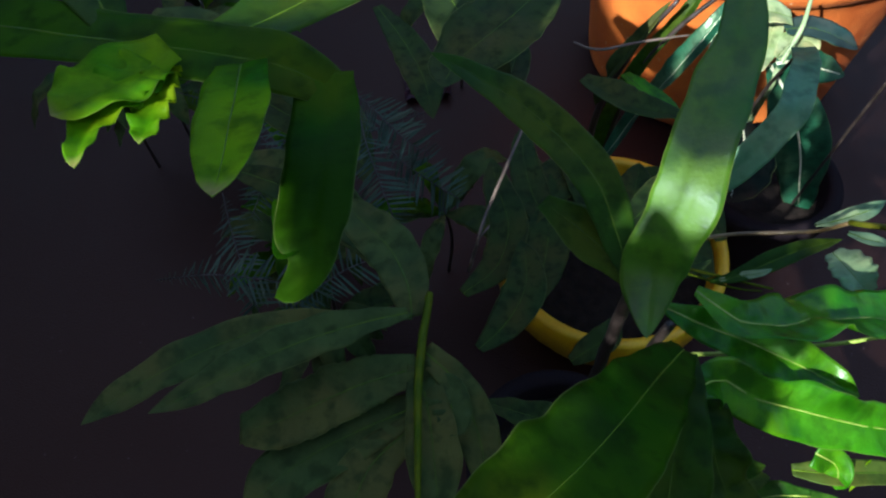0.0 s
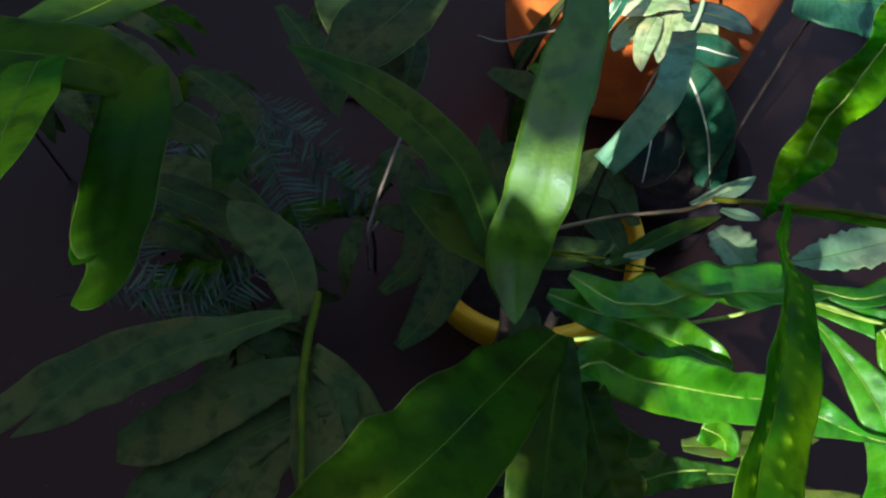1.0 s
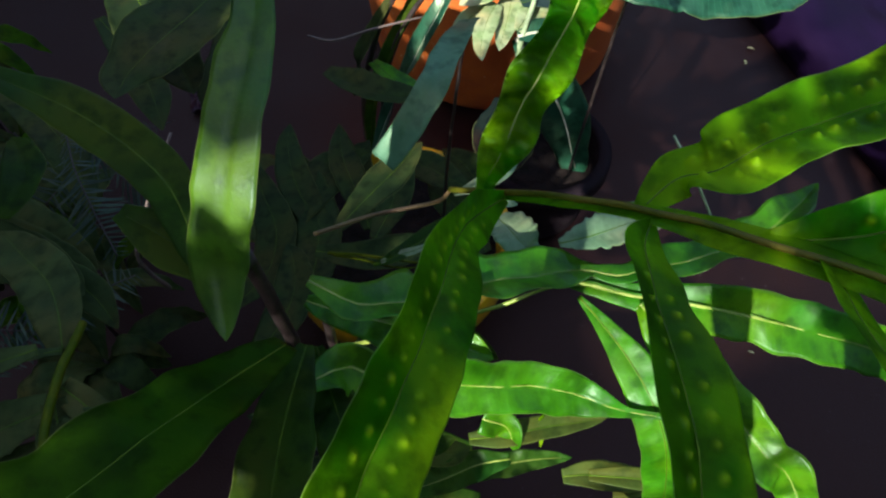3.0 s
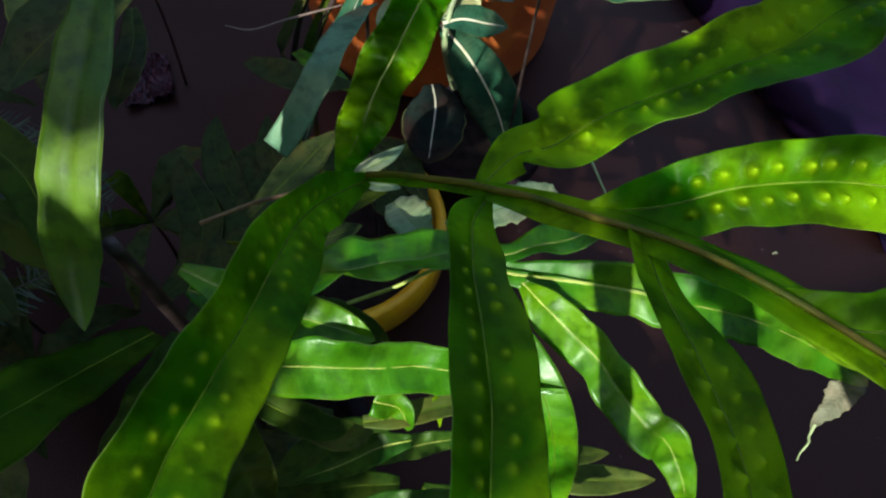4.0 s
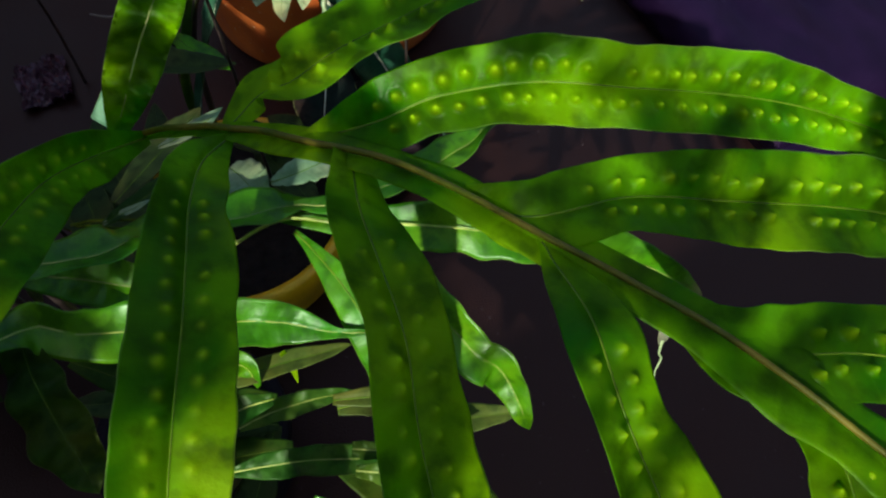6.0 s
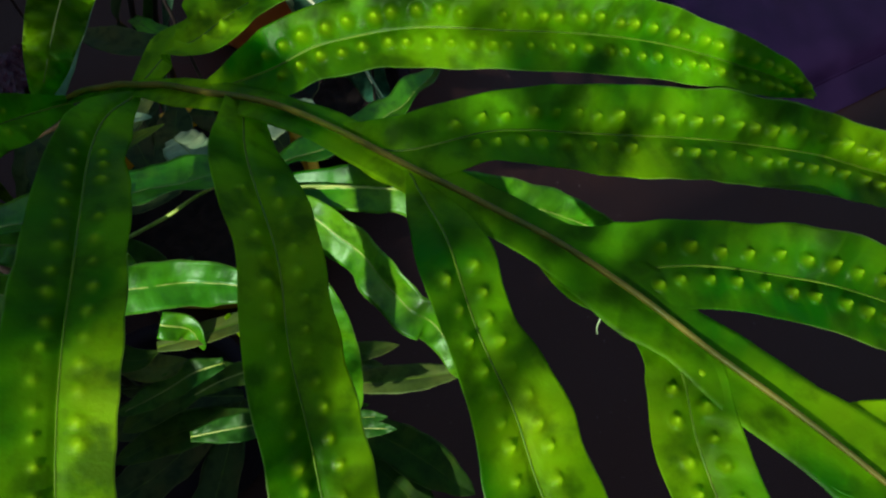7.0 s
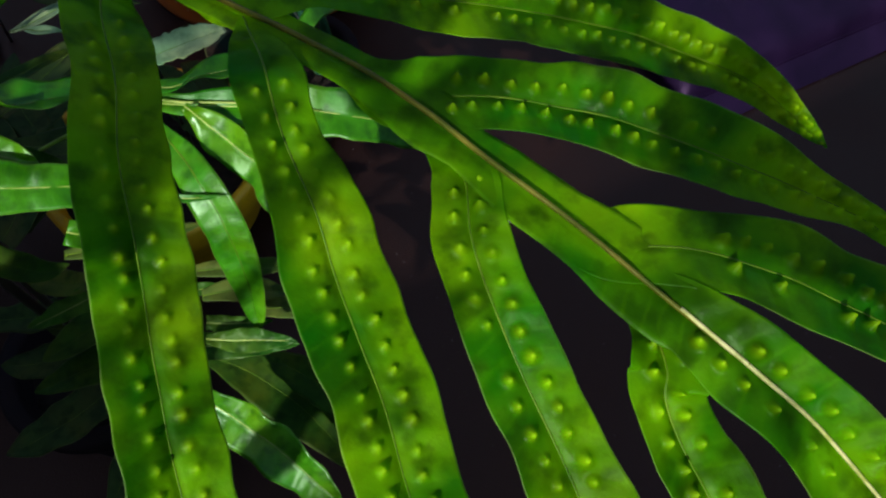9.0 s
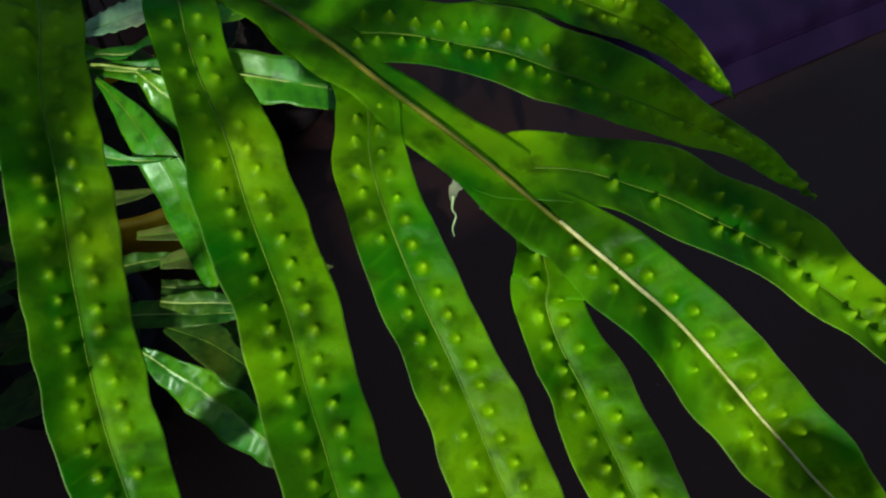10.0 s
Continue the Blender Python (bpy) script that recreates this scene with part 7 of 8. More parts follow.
stalk(bough, "twig", [(-0.35, -0.85, 1.85, 0.005), (-0.252, -0.728, 1.794, 0.003), (-0.154, -0.605, 1.639, 0.002)], STEM, 8)
leaf(bough, "leaf", [(-0.456, -0.428, 1.268, 0.007), (-0.438, -0.436, 1.278, 0.043), (-0.412, -0.446, 1.293, 0.05), (-0.382, -0.459, 1.309, 0)], mat=SHADE, face=(-0.57, -0.53, 0.63))
stalk(bough, "twig", [(-0.936, -0.1, 1.5, 0.005), (-0.696, -0.264, 1.434, 0.003), (-0.456, -0.428, 1.268, 0.002)], STEM, 8)
leaf(bough, "leaf", [(-0.421, -0.496, 1.157, 0.007), (-0.432, -0.475, 1.164, 0.043), (-0.448, -0.445, 1.175, 0.05), (-0.466, -0.412, 1.186, 0)], mat=SHADE, face=(-0.57, -0.53, 0.63))
stalk(bough, "twig", [(-0.936, -0.1, 1.5, 0.005), (-0.678, -0.298, 1.378, 0.003), (-0.421, -0.496, 1.157, 0.002)], STEM, 8)
leaf(bough, "leaf", [(-0.427, -0.487, 1.133, 0.007), (-0.447, -0.473, 1.126, 0.043), (-0.475, -0.454, 1.117, 0.05), (-0.507, -0.433, 1.106, 0)], mat=SHADE, face=(-0.57, -0.53, 0.63))
stalk(bough, "twig", [(-0.936, -0.1, 1.5, 0.005), (-0.681, -0.293, 1.367, 0.003), (-0.427, -0.487, 1.133, 0.002)], STEM, 8)
leaf(bough, "leaf", [(-0.248, -0.648, 1.192, 0.007), (-0.267, -0.646, 1.177, 0.043), (-0.294, -0.644, 1.154, 0.05), (-0.325, -0.641, 1.129, 0)], mat=SHADE, face=(-0.57, -0.53, 0.63))
stalk(bough, "twig", [(-0.35, -0.85, 1.85, 0.005), (-0.299, -0.749, 1.571, 0.003), (-0.248, -0.648, 1.192, 0.002)], STEM, 8)
leaf(bough, "leaf", [(-0.525, -0.394, 1.347, 0.007), (-0.51, -0.41, 1.348, 0.043), (-0.488, -0.432, 1.349, 0.05), (-0.463, -0.458, 1.35, 0)], mat=SHADE, face=(-0.57, -0.53, 0.63))
stalk(bough, "twig", [(-0.936, -0.1, 1.5, 0.005), (-0.731, -0.247, 1.474, 0.003), (-0.525, -0.394, 1.347, 0.002)], STEM, 8)
leaf(bough, "leaf", [(-0.33, -0.656, 1.197, 0.006), (-0.338, -0.666, 1.182, 0.034), (-0.349, -0.679, 1.16, 0.04), (-0.362, -0.695, 1.135, 0)], mat=SHADE, face=(-0.57, -0.53, 0.63))
stalk(bough, "twig", [(-0.35, -0.85, 1.85, 0.005), (-0.34, -0.753, 1.574, 0.003), (-0.33, -0.656, 1.197, 0.002)], STEM, 8)
leaf(bough, "leaf", [(-0.422, 0.062, 1.072, 0.007), (-0.434, 0.051, 1.053, 0.043), (-0.449, 0.035, 1.026, 0.05), (-0.467, 0.017, 0.994, 0)], mat=SHADE, face=(-0.57, -0.53, 0.63))
stalk(bough, "twig", [(-0.9, -0.05, 1.5, 0.005), (-0.661, 0.006, 1.336, 0.003), (-0.422, 0.062, 1.072, 0.002)], STEM, 8)
leaf(bough, "leaf", [(-0.624, 0.057, 1.067, 0.007), (-0.606, 0.039, 1.069, 0.043), (-0.581, 0.016, 1.072, 0.05), (-0.552, -0.012, 1.075, 0)], mat=SHADE, face=(-0.57, -0.53, 0.63))
stalk(bough, "twig", [(-0.9, -0.05, 1.5, 0.005), (-0.762, 0.003, 1.333, 0.003), (-0.624, 0.057, 1.067, 0.002)], STEM, 8)
leaf(bough, "leaf", [(0.022, -0.695, 1.612, 0.003), (0.023, -0.701, 1.608, 0.017), (0.024, -0.71, 1.602, 0.02), (0.026, -0.72, 1.595, 0)], mat=SHADE, face=(-0.57, -0.53, 0.63))
stalk(bough, "twig", [(-0.35, -0.85, 1.85, 0.005), (-0.164, -0.773, 1.781, 0.003), (0.022, -0.695, 1.612, 0.002)], STEM, 8)
leaf(bough, "leaf", [(-0.033, -0.783, 1.709, 0.003), (-0.038, -0.784, 1.703, 0.017), (-0.046, -0.784, 1.696, 0.02), (-0.054, -0.785, 1.688, 0)], mat=SHADE, face=(-0.57, -0.53, 0.63))
stalk(bough, "twig", [(-0.35, -0.85, 1.85, 0.005), (-0.191, -0.817, 1.829, 0.003), (-0.033, -0.783, 1.709, 0.002)], STEM, 8)
leaf(bough, "leaf", [(-0.209, -0.608, 1.714, 0.002), (-0.203, -0.608, 1.718, 0.009), (-0.196, -0.609, 1.724, 0.011), (-0.187, -0.61, 1.732, 0)], mat=SHADE, face=(-0.57, -0.53, 0.63))
stalk(bough, "twig", [(-0.35, -0.85, 1.85, 0.005), (-0.279, -0.729, 1.832, 0.003), (-0.209, -0.608, 1.714, 0.002)], STEM, 8)
leaf(bough, "leaf", [(0.045, -0.447, 1.466, 0.002), (0.05, -0.447, 1.471, 0.009), (0.057, -0.447, 1.477, 0.011), (0.065, -0.447, 1.485, 0)], mat=SHADE, face=(-0.57, -0.53, 0.63))
stalk(bough, "twig", [(-0.35, -0.85, 1.85, 0.005), (-0.153, -0.648, 1.708, 0.003), (0.045, -0.447, 1.466, 0.002)], STEM, 8)
leaf(bough, "leaf", [(0.037, -0.506, 1.5, 0.002), (0.031, -0.505, 1.497, 0.009), (0.023, -0.503, 1.491, 0.011), (0.014, -0.5, 1.485, 0)], mat=SHADE, face=(-0.57, -0.53, 0.63))
stalk(bough, "twig", [(-0.35, -0.85, 1.85, 0.005), (-0.157, -0.678, 1.725, 0.003), (0.037, -0.506, 1.5, 0.002)], STEM, 8)
leaf(bough, "leaf", [(-0.152, -0.633, 1.693, 0.002), (-0.156, -0.636, 1.688, 0.009), (-0.161, -0.64, 1.68, 0.011), (-0.166, -0.644, 1.672, 0)], mat=SHADE, face=(-0.57, -0.53, 0.63))
stalk(bough, "twig", [(-0.35, -0.85, 1.85, 0.005), (-0.251, -0.742, 1.822, 0.003), (-0.152, -0.633, 1.693, 0.002)], STEM, 8)
leaf(bough, "leaf", [(-0.396, -0.675, 1.781, 0.002), (-0.392, -0.68, 1.78, 0.009), (-0.386, -0.688, 1.779, 0.011), (-0.379, -0.697, 1.778, 0)], mat=SHADE, face=(-0.57, -0.53, 0.63))
stalk(bough, "twig", [(-0.35, -0.85, 1.85, 0.005), (-0.373, -0.763, 1.865, 0.003), (-0.396, -0.675, 1.781, 0.002)], STEM, 8)
leaf(bough, "leaf", [(-0.225, -0.599, 1.565, 0.002), (-0.223, -0.595, 1.57, 0.009), (-0.22, -0.588, 1.577, 0.011), (-0.218, -0.582, 1.586, 0)], mat=SHADE, face=(-0.57, -0.53, 0.63))
stalk(bough, "twig", [(-0.35, -0.85, 1.85, 0.005), (-0.287, -0.724, 1.757, 0.003), (-0.225, -0.599, 1.565, 0.002)], STEM, 8)
leaf(bough, "leaf", [(0.097, -0.595, 1.449, 0.002), (0.101, -0.593, 1.454, 0.009), (0.106, -0.59, 1.462, 0.011), (0.113, -0.586, 1.47, 0)], mat=SHADE, face=(-0.57, -0.53, 0.63))
stalk(bough, "twig", [(-0.35, -0.85, 1.85, 0.005), (-0.127, -0.722, 1.699, 0.003), (0.097, -0.595, 1.449, 0.002)], STEM, 8)
leaf(bough, "leaf", [(-0.058, -0.312, 1.467, 0.002), (-0.063, -0.311, 1.463, 0.009), (-0.07, -0.311, 1.457, 0.011), (-0.079, -0.31, 1.45, 0)], mat=SHADE, face=(-0.57, -0.53, 0.63))
stalk(bough, "twig", [(-0.6, -0.45, 1.9, 0.005), (-0.329, -0.381, 1.734, 0.003), (-0.058, -0.312, 1.467, 0.002)], STEM, 8)
leaf(bough, "leaf", [(-0.301, -0.586, 1.793, 0.002), (-0.296, -0.586, 1.798, 0.009), (-0.289, -0.585, 1.805, 0.011), (-0.281, -0.584, 1.813, 0)], mat=SHADE, face=(-0.57, -0.53, 0.63))
stalk(bough, "twig", [(-0.35, -0.85, 1.85, 0.005), (-0.325, -0.718, 1.871, 0.003), (-0.301, -0.586, 1.793, 0.002)], STEM, 8)
leaf(bough, "leaf", [(-0.083, -0.689, 1.545, 0.002), (-0.088, -0.687, 1.541, 0.009), (-0.096, -0.684, 1.536, 0.011), (-0.105, -0.681, 1.53, 0)], mat=SHADE, face=(-0.57, -0.53, 0.63))
stalk(bough, "twig", [(-0.35, -0.85, 1.85, 0.005), (-0.216, -0.769, 1.747, 0.003), (-0.083, -0.689, 1.545, 0.002)], STEM, 8)
leaf(bough, "leaf", [(-0.377, -0.809, 1.811, 0.002), (-0.372, -0.809, 1.816, 0.009), (-0.365, -0.809, 1.822, 0.011), (-0.356, -0.809, 1.83, 0)], mat=SHADE, face=(-0.57, -0.53, 0.63))
stalk(bough, "twig", [(-0.35, -0.85, 1.85, 0.005), (-0.364, -0.83, 1.881, 0.003), (-0.377, -0.809, 1.811, 0.002)], STEM, 8)
leaf(bough, "leaf", [(-0.144, -0.892, 1.693, 0.002), (-0.144, -0.897, 1.688, 0.009), (-0.143, -0.905, 1.682, 0.011), (-0.143, -0.914, 1.676, 0)], mat=SHADE, face=(-0.57, -0.53, 0.63))
stalk(bough, "twig", [(-0.35, -0.85, 1.85, 0.005), (-0.247, -0.871, 1.821, 0.003), (-0.144, -0.892, 1.693, 0.002)], STEM, 8)
leaf(bough, "leaf", [(-0.39, -0.366, 1.458, 0.005), (-0.4, -0.373, 1.444, 0.03), (-0.413, -0.382, 1.423, 0.035), (-0.429, -0.393, 1.4, 0)], mat=SHADE, face=(-0.57, -0.53, 0.63))
stalk(bough, "twig", [(-0.6, -0.45, 1.9, 0.005), (-0.495, -0.408, 1.729, 0.003), (-0.39, -0.366, 1.458, 0.002)], STEM, 8)
leaf(bough, "leaf", [(-0.871, 0.475, 1.091, 0.021), (-0.874, 0.434, 1.054, 0.119), (-0.878, 0.377, 1.002, 0.14), (-0.884, 0.312, 0.943, 0)], mat=SHADE, face=(-0.57, -0.53, 0.63))
stalk(bough, "twig", [(-0.9, -0.05, 1.5, 0.005), (-0.885, 0.212, 1.345, 0.003), (-0.871, 0.475, 1.091, 0.002)], STEM, 8)
leaf(bough, "leaf", [(-0.897, -0.525, 1.088, 0.021), (-0.852, -0.541, 1.116, 0.119), (-0.789, -0.562, 1.155, 0.14), (-0.717, -0.586, 1.2, 0)], mat=SHADE, face=(-0.57, -0.53, 0.63))
stalk(bough, "twig", [(-1.114, -0.35, 1.5, 0.005), (-1.006, -0.438, 1.344, 0.003), (-0.897, -0.525, 1.088, 0.002)], STEM, 8)
leaf(bough, "leaf", [(-0.8, -0.49, 1.213, 0.021), (-0.799, -0.533, 1.179, 0.119), (-0.797, -0.592, 1.13, 0.14), (-0.796, -0.661, 1.074, 0)], mat=SHADE, face=(-0.57, -0.53, 0.63))
stalk(bough, "twig", [(-1.079, -0.3, 1.5, 0.005), (-0.939, -0.395, 1.407, 0.003), (-0.8, -0.49, 1.213, 0.002)], STEM, 8)
leaf(bough, "leaf", [(-0.447, -0.292, 1.518, 0.006), (-0.461, -0.289, 1.507, 0.034), (-0.48, -0.285, 1.493, 0.04), (-0.502, -0.281, 1.476, 0)], mat=SHADE, face=(-0.57, -0.53, 0.63))
stalk(bough, "twig", [(-0.6, -0.45, 1.9, 0.005), (-0.523, -0.371, 1.759, 0.003), (-0.447, -0.292, 1.518, 0.002)], STEM, 8)
leaf(bough, "leaf", [(-0.611, -0.312, 1.577, 0.006), (-0.597, -0.313, 1.588, 0.034), (-0.578, -0.316, 1.603, 0.04), (-0.556, -0.318, 1.621, 0)], mat=SHADE, face=(-0.57, -0.53, 0.63))
stalk(bough, "twig", [(-0.65, -0.486, 1.879, 0.005), (-0.63, -0.399, 1.778, 0.003), (-0.611, -0.312, 1.577, 0.002)], STEM, 8)
leaf(bough, "leaf", [(-0.568, -0.348, 1.563, 0.006), (-0.562, -0.361, 1.558, 0.034), (-0.553, -0.379, 1.551, 0.04), (-0.542, -0.399, 1.544, 0)], mat=SHADE, face=(-0.57, -0.53, 0.63))
stalk(bough, "twig", [(-0.6, -0.45, 1.9, 0.005), (-0.584, -0.399, 1.781, 0.003), (-0.568, -0.348, 1.563, 0.002)], STEM, 8)
leaf(bough, "leaf", [(-0.64, -0.272, 1.612, 0.006), (-0.629, -0.282, 1.614, 0.034), (-0.614, -0.297, 1.615, 0.04), (-0.596, -0.313, 1.617, 0)], mat=SHADE, face=(-0.57, -0.53, 0.63))
stalk(bough, "twig", [(-0.6, -0.45, 1.9, 0.005), (-0.62, -0.361, 1.806, 0.003), (-0.64, -0.272, 1.612, 0.002)], STEM, 8)
leaf(bough, "leaf", [(-0.522, -0.348, 1.509, 0.004), (-0.512, -0.353, 1.514, 0.025), (-0.498, -0.362, 1.52, 0.03), (-0.481, -0.371, 1.527, 0)], mat=SHADE, face=(-0.57, -0.53, 0.63))
stalk(bough, "twig", [(-0.6, -0.45, 1.9, 0.005), (-0.561, -0.399, 1.755, 0.003), (-0.522, -0.348, 1.509, 0.002)], STEM, 8)
leaf(bough, "leaf", [(-0.115, -0.446, 1.658, 0.004), (-0.112, -0.454, 1.654, 0.021), (-0.109, -0.466, 1.647, 0.025), (-0.104, -0.479, 1.639, 0)], mat=SHADE, face=(-0.57, -0.53, 0.63))
stalk(bough, "twig", [(-0.35, -0.85, 1.85, 0.005), (-0.232, -0.648, 1.804, 0.003), (-0.115, -0.446, 1.658, 0.002)], STEM, 8)
leaf(bough, "leaf", [(-0.035, -0.374, 1.529, 0.003), (-0.04, -0.369, 1.528, 0.017), (-0.048, -0.363, 1.526, 0.02), (-0.058, -0.355, 1.524, 0)], mat=SHADE, face=(-0.57, -0.53, 0.63))
stalk(bough, "twig", [(-0.35, -0.85, 1.85, 0.005), (-0.192, -0.612, 1.739, 0.003), (-0.035, -0.374, 1.529, 0.002)], STEM, 8)
leaf(bough, "leaf", [(0.017, -0.382, 1.551, 0.004), (0.009, -0.376, 1.549, 0.021), (-0.002, -0.368, 1.547, 0.025), (-0.014, -0.358, 1.544, 0)], mat=SHADE, face=(-0.57, -0.53, 0.63))
stalk(bough, "twig", [(-0.35, -0.85, 1.85, 0.005), (-0.167, -0.616, 1.751, 0.003), (0.017, -0.382, 1.551, 0.002)], STEM, 8)
leaf(bough, "leaf", [(-0.191, -0.527, 1.68, 0.002), (-0.186, -0.533, 1.68, 0.014), (-0.18, -0.541, 1.679, 0.016), (-0.172, -0.551, 1.678, 0)], mat=SHADE, face=(-0.57, -0.53, 0.63))
stalk(bough, "twig", [(-0.35, -0.85, 1.85, 0.005), (-0.271, -0.689, 1.815, 0.003), (-0.191, -0.527, 1.68, 0.002)], STEM, 8)
leaf(bough, "leaf", [(-0.133, -0.518, 1.65, 0.003), (-0.138, -0.512, 1.65, 0.017), (-0.145, -0.504, 1.65, 0.02), (-0.154, -0.496, 1.65, 0)], mat=SHADE, face=(-0.57, -0.53, 0.63))
stalk(bough, "twig", [(-0.35, -0.85, 1.85, 0.005), (-0.242, -0.684, 1.8, 0.003), (-0.133, -0.518, 1.65, 0.002)], STEM, 8)
leaf(bough, "leaf", [(0.057, -0.654, 1.509, 0.003), (0.056, -0.647, 1.513, 0.019), (0.053, -0.638, 1.518, 0.022), (0.05, -0.628, 1.524, 0)], mat=SHADE, face=(-0.57, -0.53, 0.63))
stalk(bough, "twig", [(-0.35, -0.85, 1.85, 0.005), (-0.146, -0.752, 1.73, 0.003), (0.057, -0.654, 1.509, 0.002)], STEM, 8)
leaf(bough, "leaf", [(0.049, -0.659, 1.538, 0.004), (0.052, -0.666, 1.535, 0.02), (0.057, -0.676, 1.531, 0.024), (0.063, -0.688, 1.527, 0)], mat=SHADE, face=(-0.57, -0.53, 0.63))
stalk(bough, "twig", [(-0.35, -0.85, 1.85, 0.005), (-0.151, -0.754, 1.744, 0.003), (0.049, -0.659, 1.538, 0.002)], STEM, 8)
leaf(bough, "leaf", [(0.1, -0.687, 1.517, 0.004), (0.093, -0.684, 1.513, 0.02), (0.083, -0.68, 1.507, 0.024), (0.072, -0.675, 1.501, 0)], mat=SHADE, face=(-0.57, -0.53, 0.63))
stalk(bough, "twig", [(-0.35, -0.85, 1.85, 0.005), (-0.125, -0.768, 1.733, 0.003), (0.1, -0.687, 1.517, 0.002)], STEM, 8)
leaf(bough, "leaf", [(0.144, -0.675, 1.474, 0.003), (0.139, -0.675, 1.469, 0.019), (0.131, -0.675, 1.462, 0.022), (0.122, -0.674, 1.454, 0)], mat=SHADE, face=(-0.57, -0.53, 0.63))
stalk(bough, "twig", [(-0.35, -0.85, 1.85, 0.005), (-0.103, -0.763, 1.712, 0.003), (0.144, -0.675, 1.474, 0.002)], STEM, 8)
leaf(bough, "leaf", [(-0.457, -0.343, 1.48, 0.005), (-0.455, -0.351, 1.475, 0.03), (-0.453, -0.363, 1.467, 0.035), (-0.451, -0.376, 1.458, 0)], mat=SHADE, face=(-0.57, -0.53, 0.63))
stalk(bough, "twig", [(-0.6, -0.45, 1.9, 0.005), (-0.528, -0.396, 1.74, 0.003), (-0.457, -0.343, 1.48, 0.002)], STEM, 8)
leaf(bough, "leaf", [(-0.632, -0.136, 1.133, 0.013), (-0.641, -0.095, 1.16, 0.076), (-0.653, -0.037, 1.197, 0.09), (-0.668, 0.029, 1.24, 0)], mat=SHADE, face=(-0.57, -0.53, 0.63))
stalk(bough, "twig", [(-0.9, -0.05, 1.5, 0.005), (-0.766, -0.093, 1.367, 0.003), (-0.632, -0.136, 1.133, 0.002)], STEM, 8)
leaf(bough, "leaf", [(-0.379, -0.07, 1.205, 0.013), (-0.396, -0.087, 1.174, 0.076), (-0.421, -0.112, 1.13, 0.09), (-0.45, -0.141, 1.08, 0)], mat=SHADE, face=(-0.57, -0.53, 0.63))
stalk(bough, "twig", [(-0.9, -0.05, 1.5, 0.005), (-0.639, -0.06, 1.402, 0.003), (-0.379, -0.07, 1.205, 0.002)], STEM, 8)
leaf(bough, "leaf", [(-0.337, -0.253, 1.219, 0.012), (-0.367, -0.252, 1.192, 0.068), (-0.409, -0.251, 1.156, 0.08), (-0.457, -0.249, 1.113, 0)], mat=SHADE, face=(-0.57, -0.53, 0.63))
stalk(bough, "twig", [(-0.9, -0.05, 1.5, 0.005), (-0.619, -0.151, 1.409, 0.003), (-0.337, -0.253, 1.219, 0.002)], STEM, 8)
leaf(bough, "leaf", [(-0.54, -0.37, 1.796, 0.009), (-0.546, -0.381, 1.781, 0.051), (-0.554, -0.398, 1.76, 0.06), (-0.564, -0.417, 1.736, 0)], mat=SHADE, face=(-0.57, -0.53, 0.63))
stalk(bough, "twig", [(-0.6, -0.45, 1.9, 0.005), (-0.57, -0.41, 1.898, 0.003), (-0.54, -0.37, 1.796, 0.002)], STEM, 8)
leaf(bough, "leaf", [(-0.548, -0.406, 1.783, 0.009), (-0.558, -0.413, 1.768, 0.051), (-0.572, -0.422, 1.748, 0.06), (-0.587, -0.433, 1.725, 0)], mat=SHADE, face=(-0.57, -0.53, 0.63))
stalk(bough, "twig", [(-0.6, -0.45, 1.9, 0.005), (-0.574, -0.428, 1.891, 0.003), (-0.548, -0.406, 1.783, 0.002)], STEM, 8)
leaf(bough, "leaf", [(-0.603, -0.415, 1.739, 0.008), (-0.592, -0.429, 1.737, 0.047), (-0.576, -0.448, 1.735, 0.055), (-0.559, -0.469, 1.733, 0)], mat=SHADE, face=(-0.57, -0.53, 0.63))
stalk(bough, "twig", [(-0.65, -0.486, 1.879, 0.005), (-0.626, -0.45, 1.859, 0.003), (-0.603, -0.415, 1.739, 0.002)], STEM, 8)
leaf(bough, "leaf", [(-0.255, -0.352, 1.45, 0.005), (-0.259, -0.342, 1.455, 0.027), (-0.266, -0.327, 1.461, 0.032), (-0.274, -0.31, 1.468, 0)], mat=SHADE, face=(-0.57, -0.53, 0.63))
stalk(bough, "twig", [(-0.6, -0.45, 1.9, 0.005), (-0.427, -0.401, 1.725, 0.003), (-0.255, -0.352, 1.45, 0.002)], STEM, 8)
leaf(bough, "leaf", [(-0.337, -0.439, 1.538, 0.005), (-0.342, -0.429, 1.542, 0.027), (-0.35, -0.414, 1.547, 0.032), (-0.359, -0.397, 1.553, 0)], mat=SHADE, face=(-0.57, -0.53, 0.63))
stalk(bough, "twig", [(-0.6, -0.45, 1.9, 0.005), (-0.468, -0.445, 1.769, 0.003), (-0.337, -0.439, 1.538, 0.002)], STEM, 8)
leaf(bough, "leaf", [(-0.444, -0.501, 1.607, 0.004), (-0.435, -0.5, 1.616, 0.025), (-0.423, -0.499, 1.628, 0.03), (-0.408, -0.499, 1.642, 0)], mat=SHADE, face=(-0.57, -0.53, 0.63))
stalk(bough, "twig", [(-0.6, -0.45, 1.9, 0.005), (-0.522, -0.475, 1.804, 0.003), (-0.444, -0.501, 1.607, 0.002)], STEM, 8)
leaf(bough, "leaf", [(-0.388, -0.504, 1.579, 0.003), (-0.394, -0.493, 1.582, 0.019), (-0.403, -0.479, 1.586, 0.022), (-0.412, -0.462, 1.592, 0)], mat=SHADE, face=(-0.57, -0.53, 0.63))
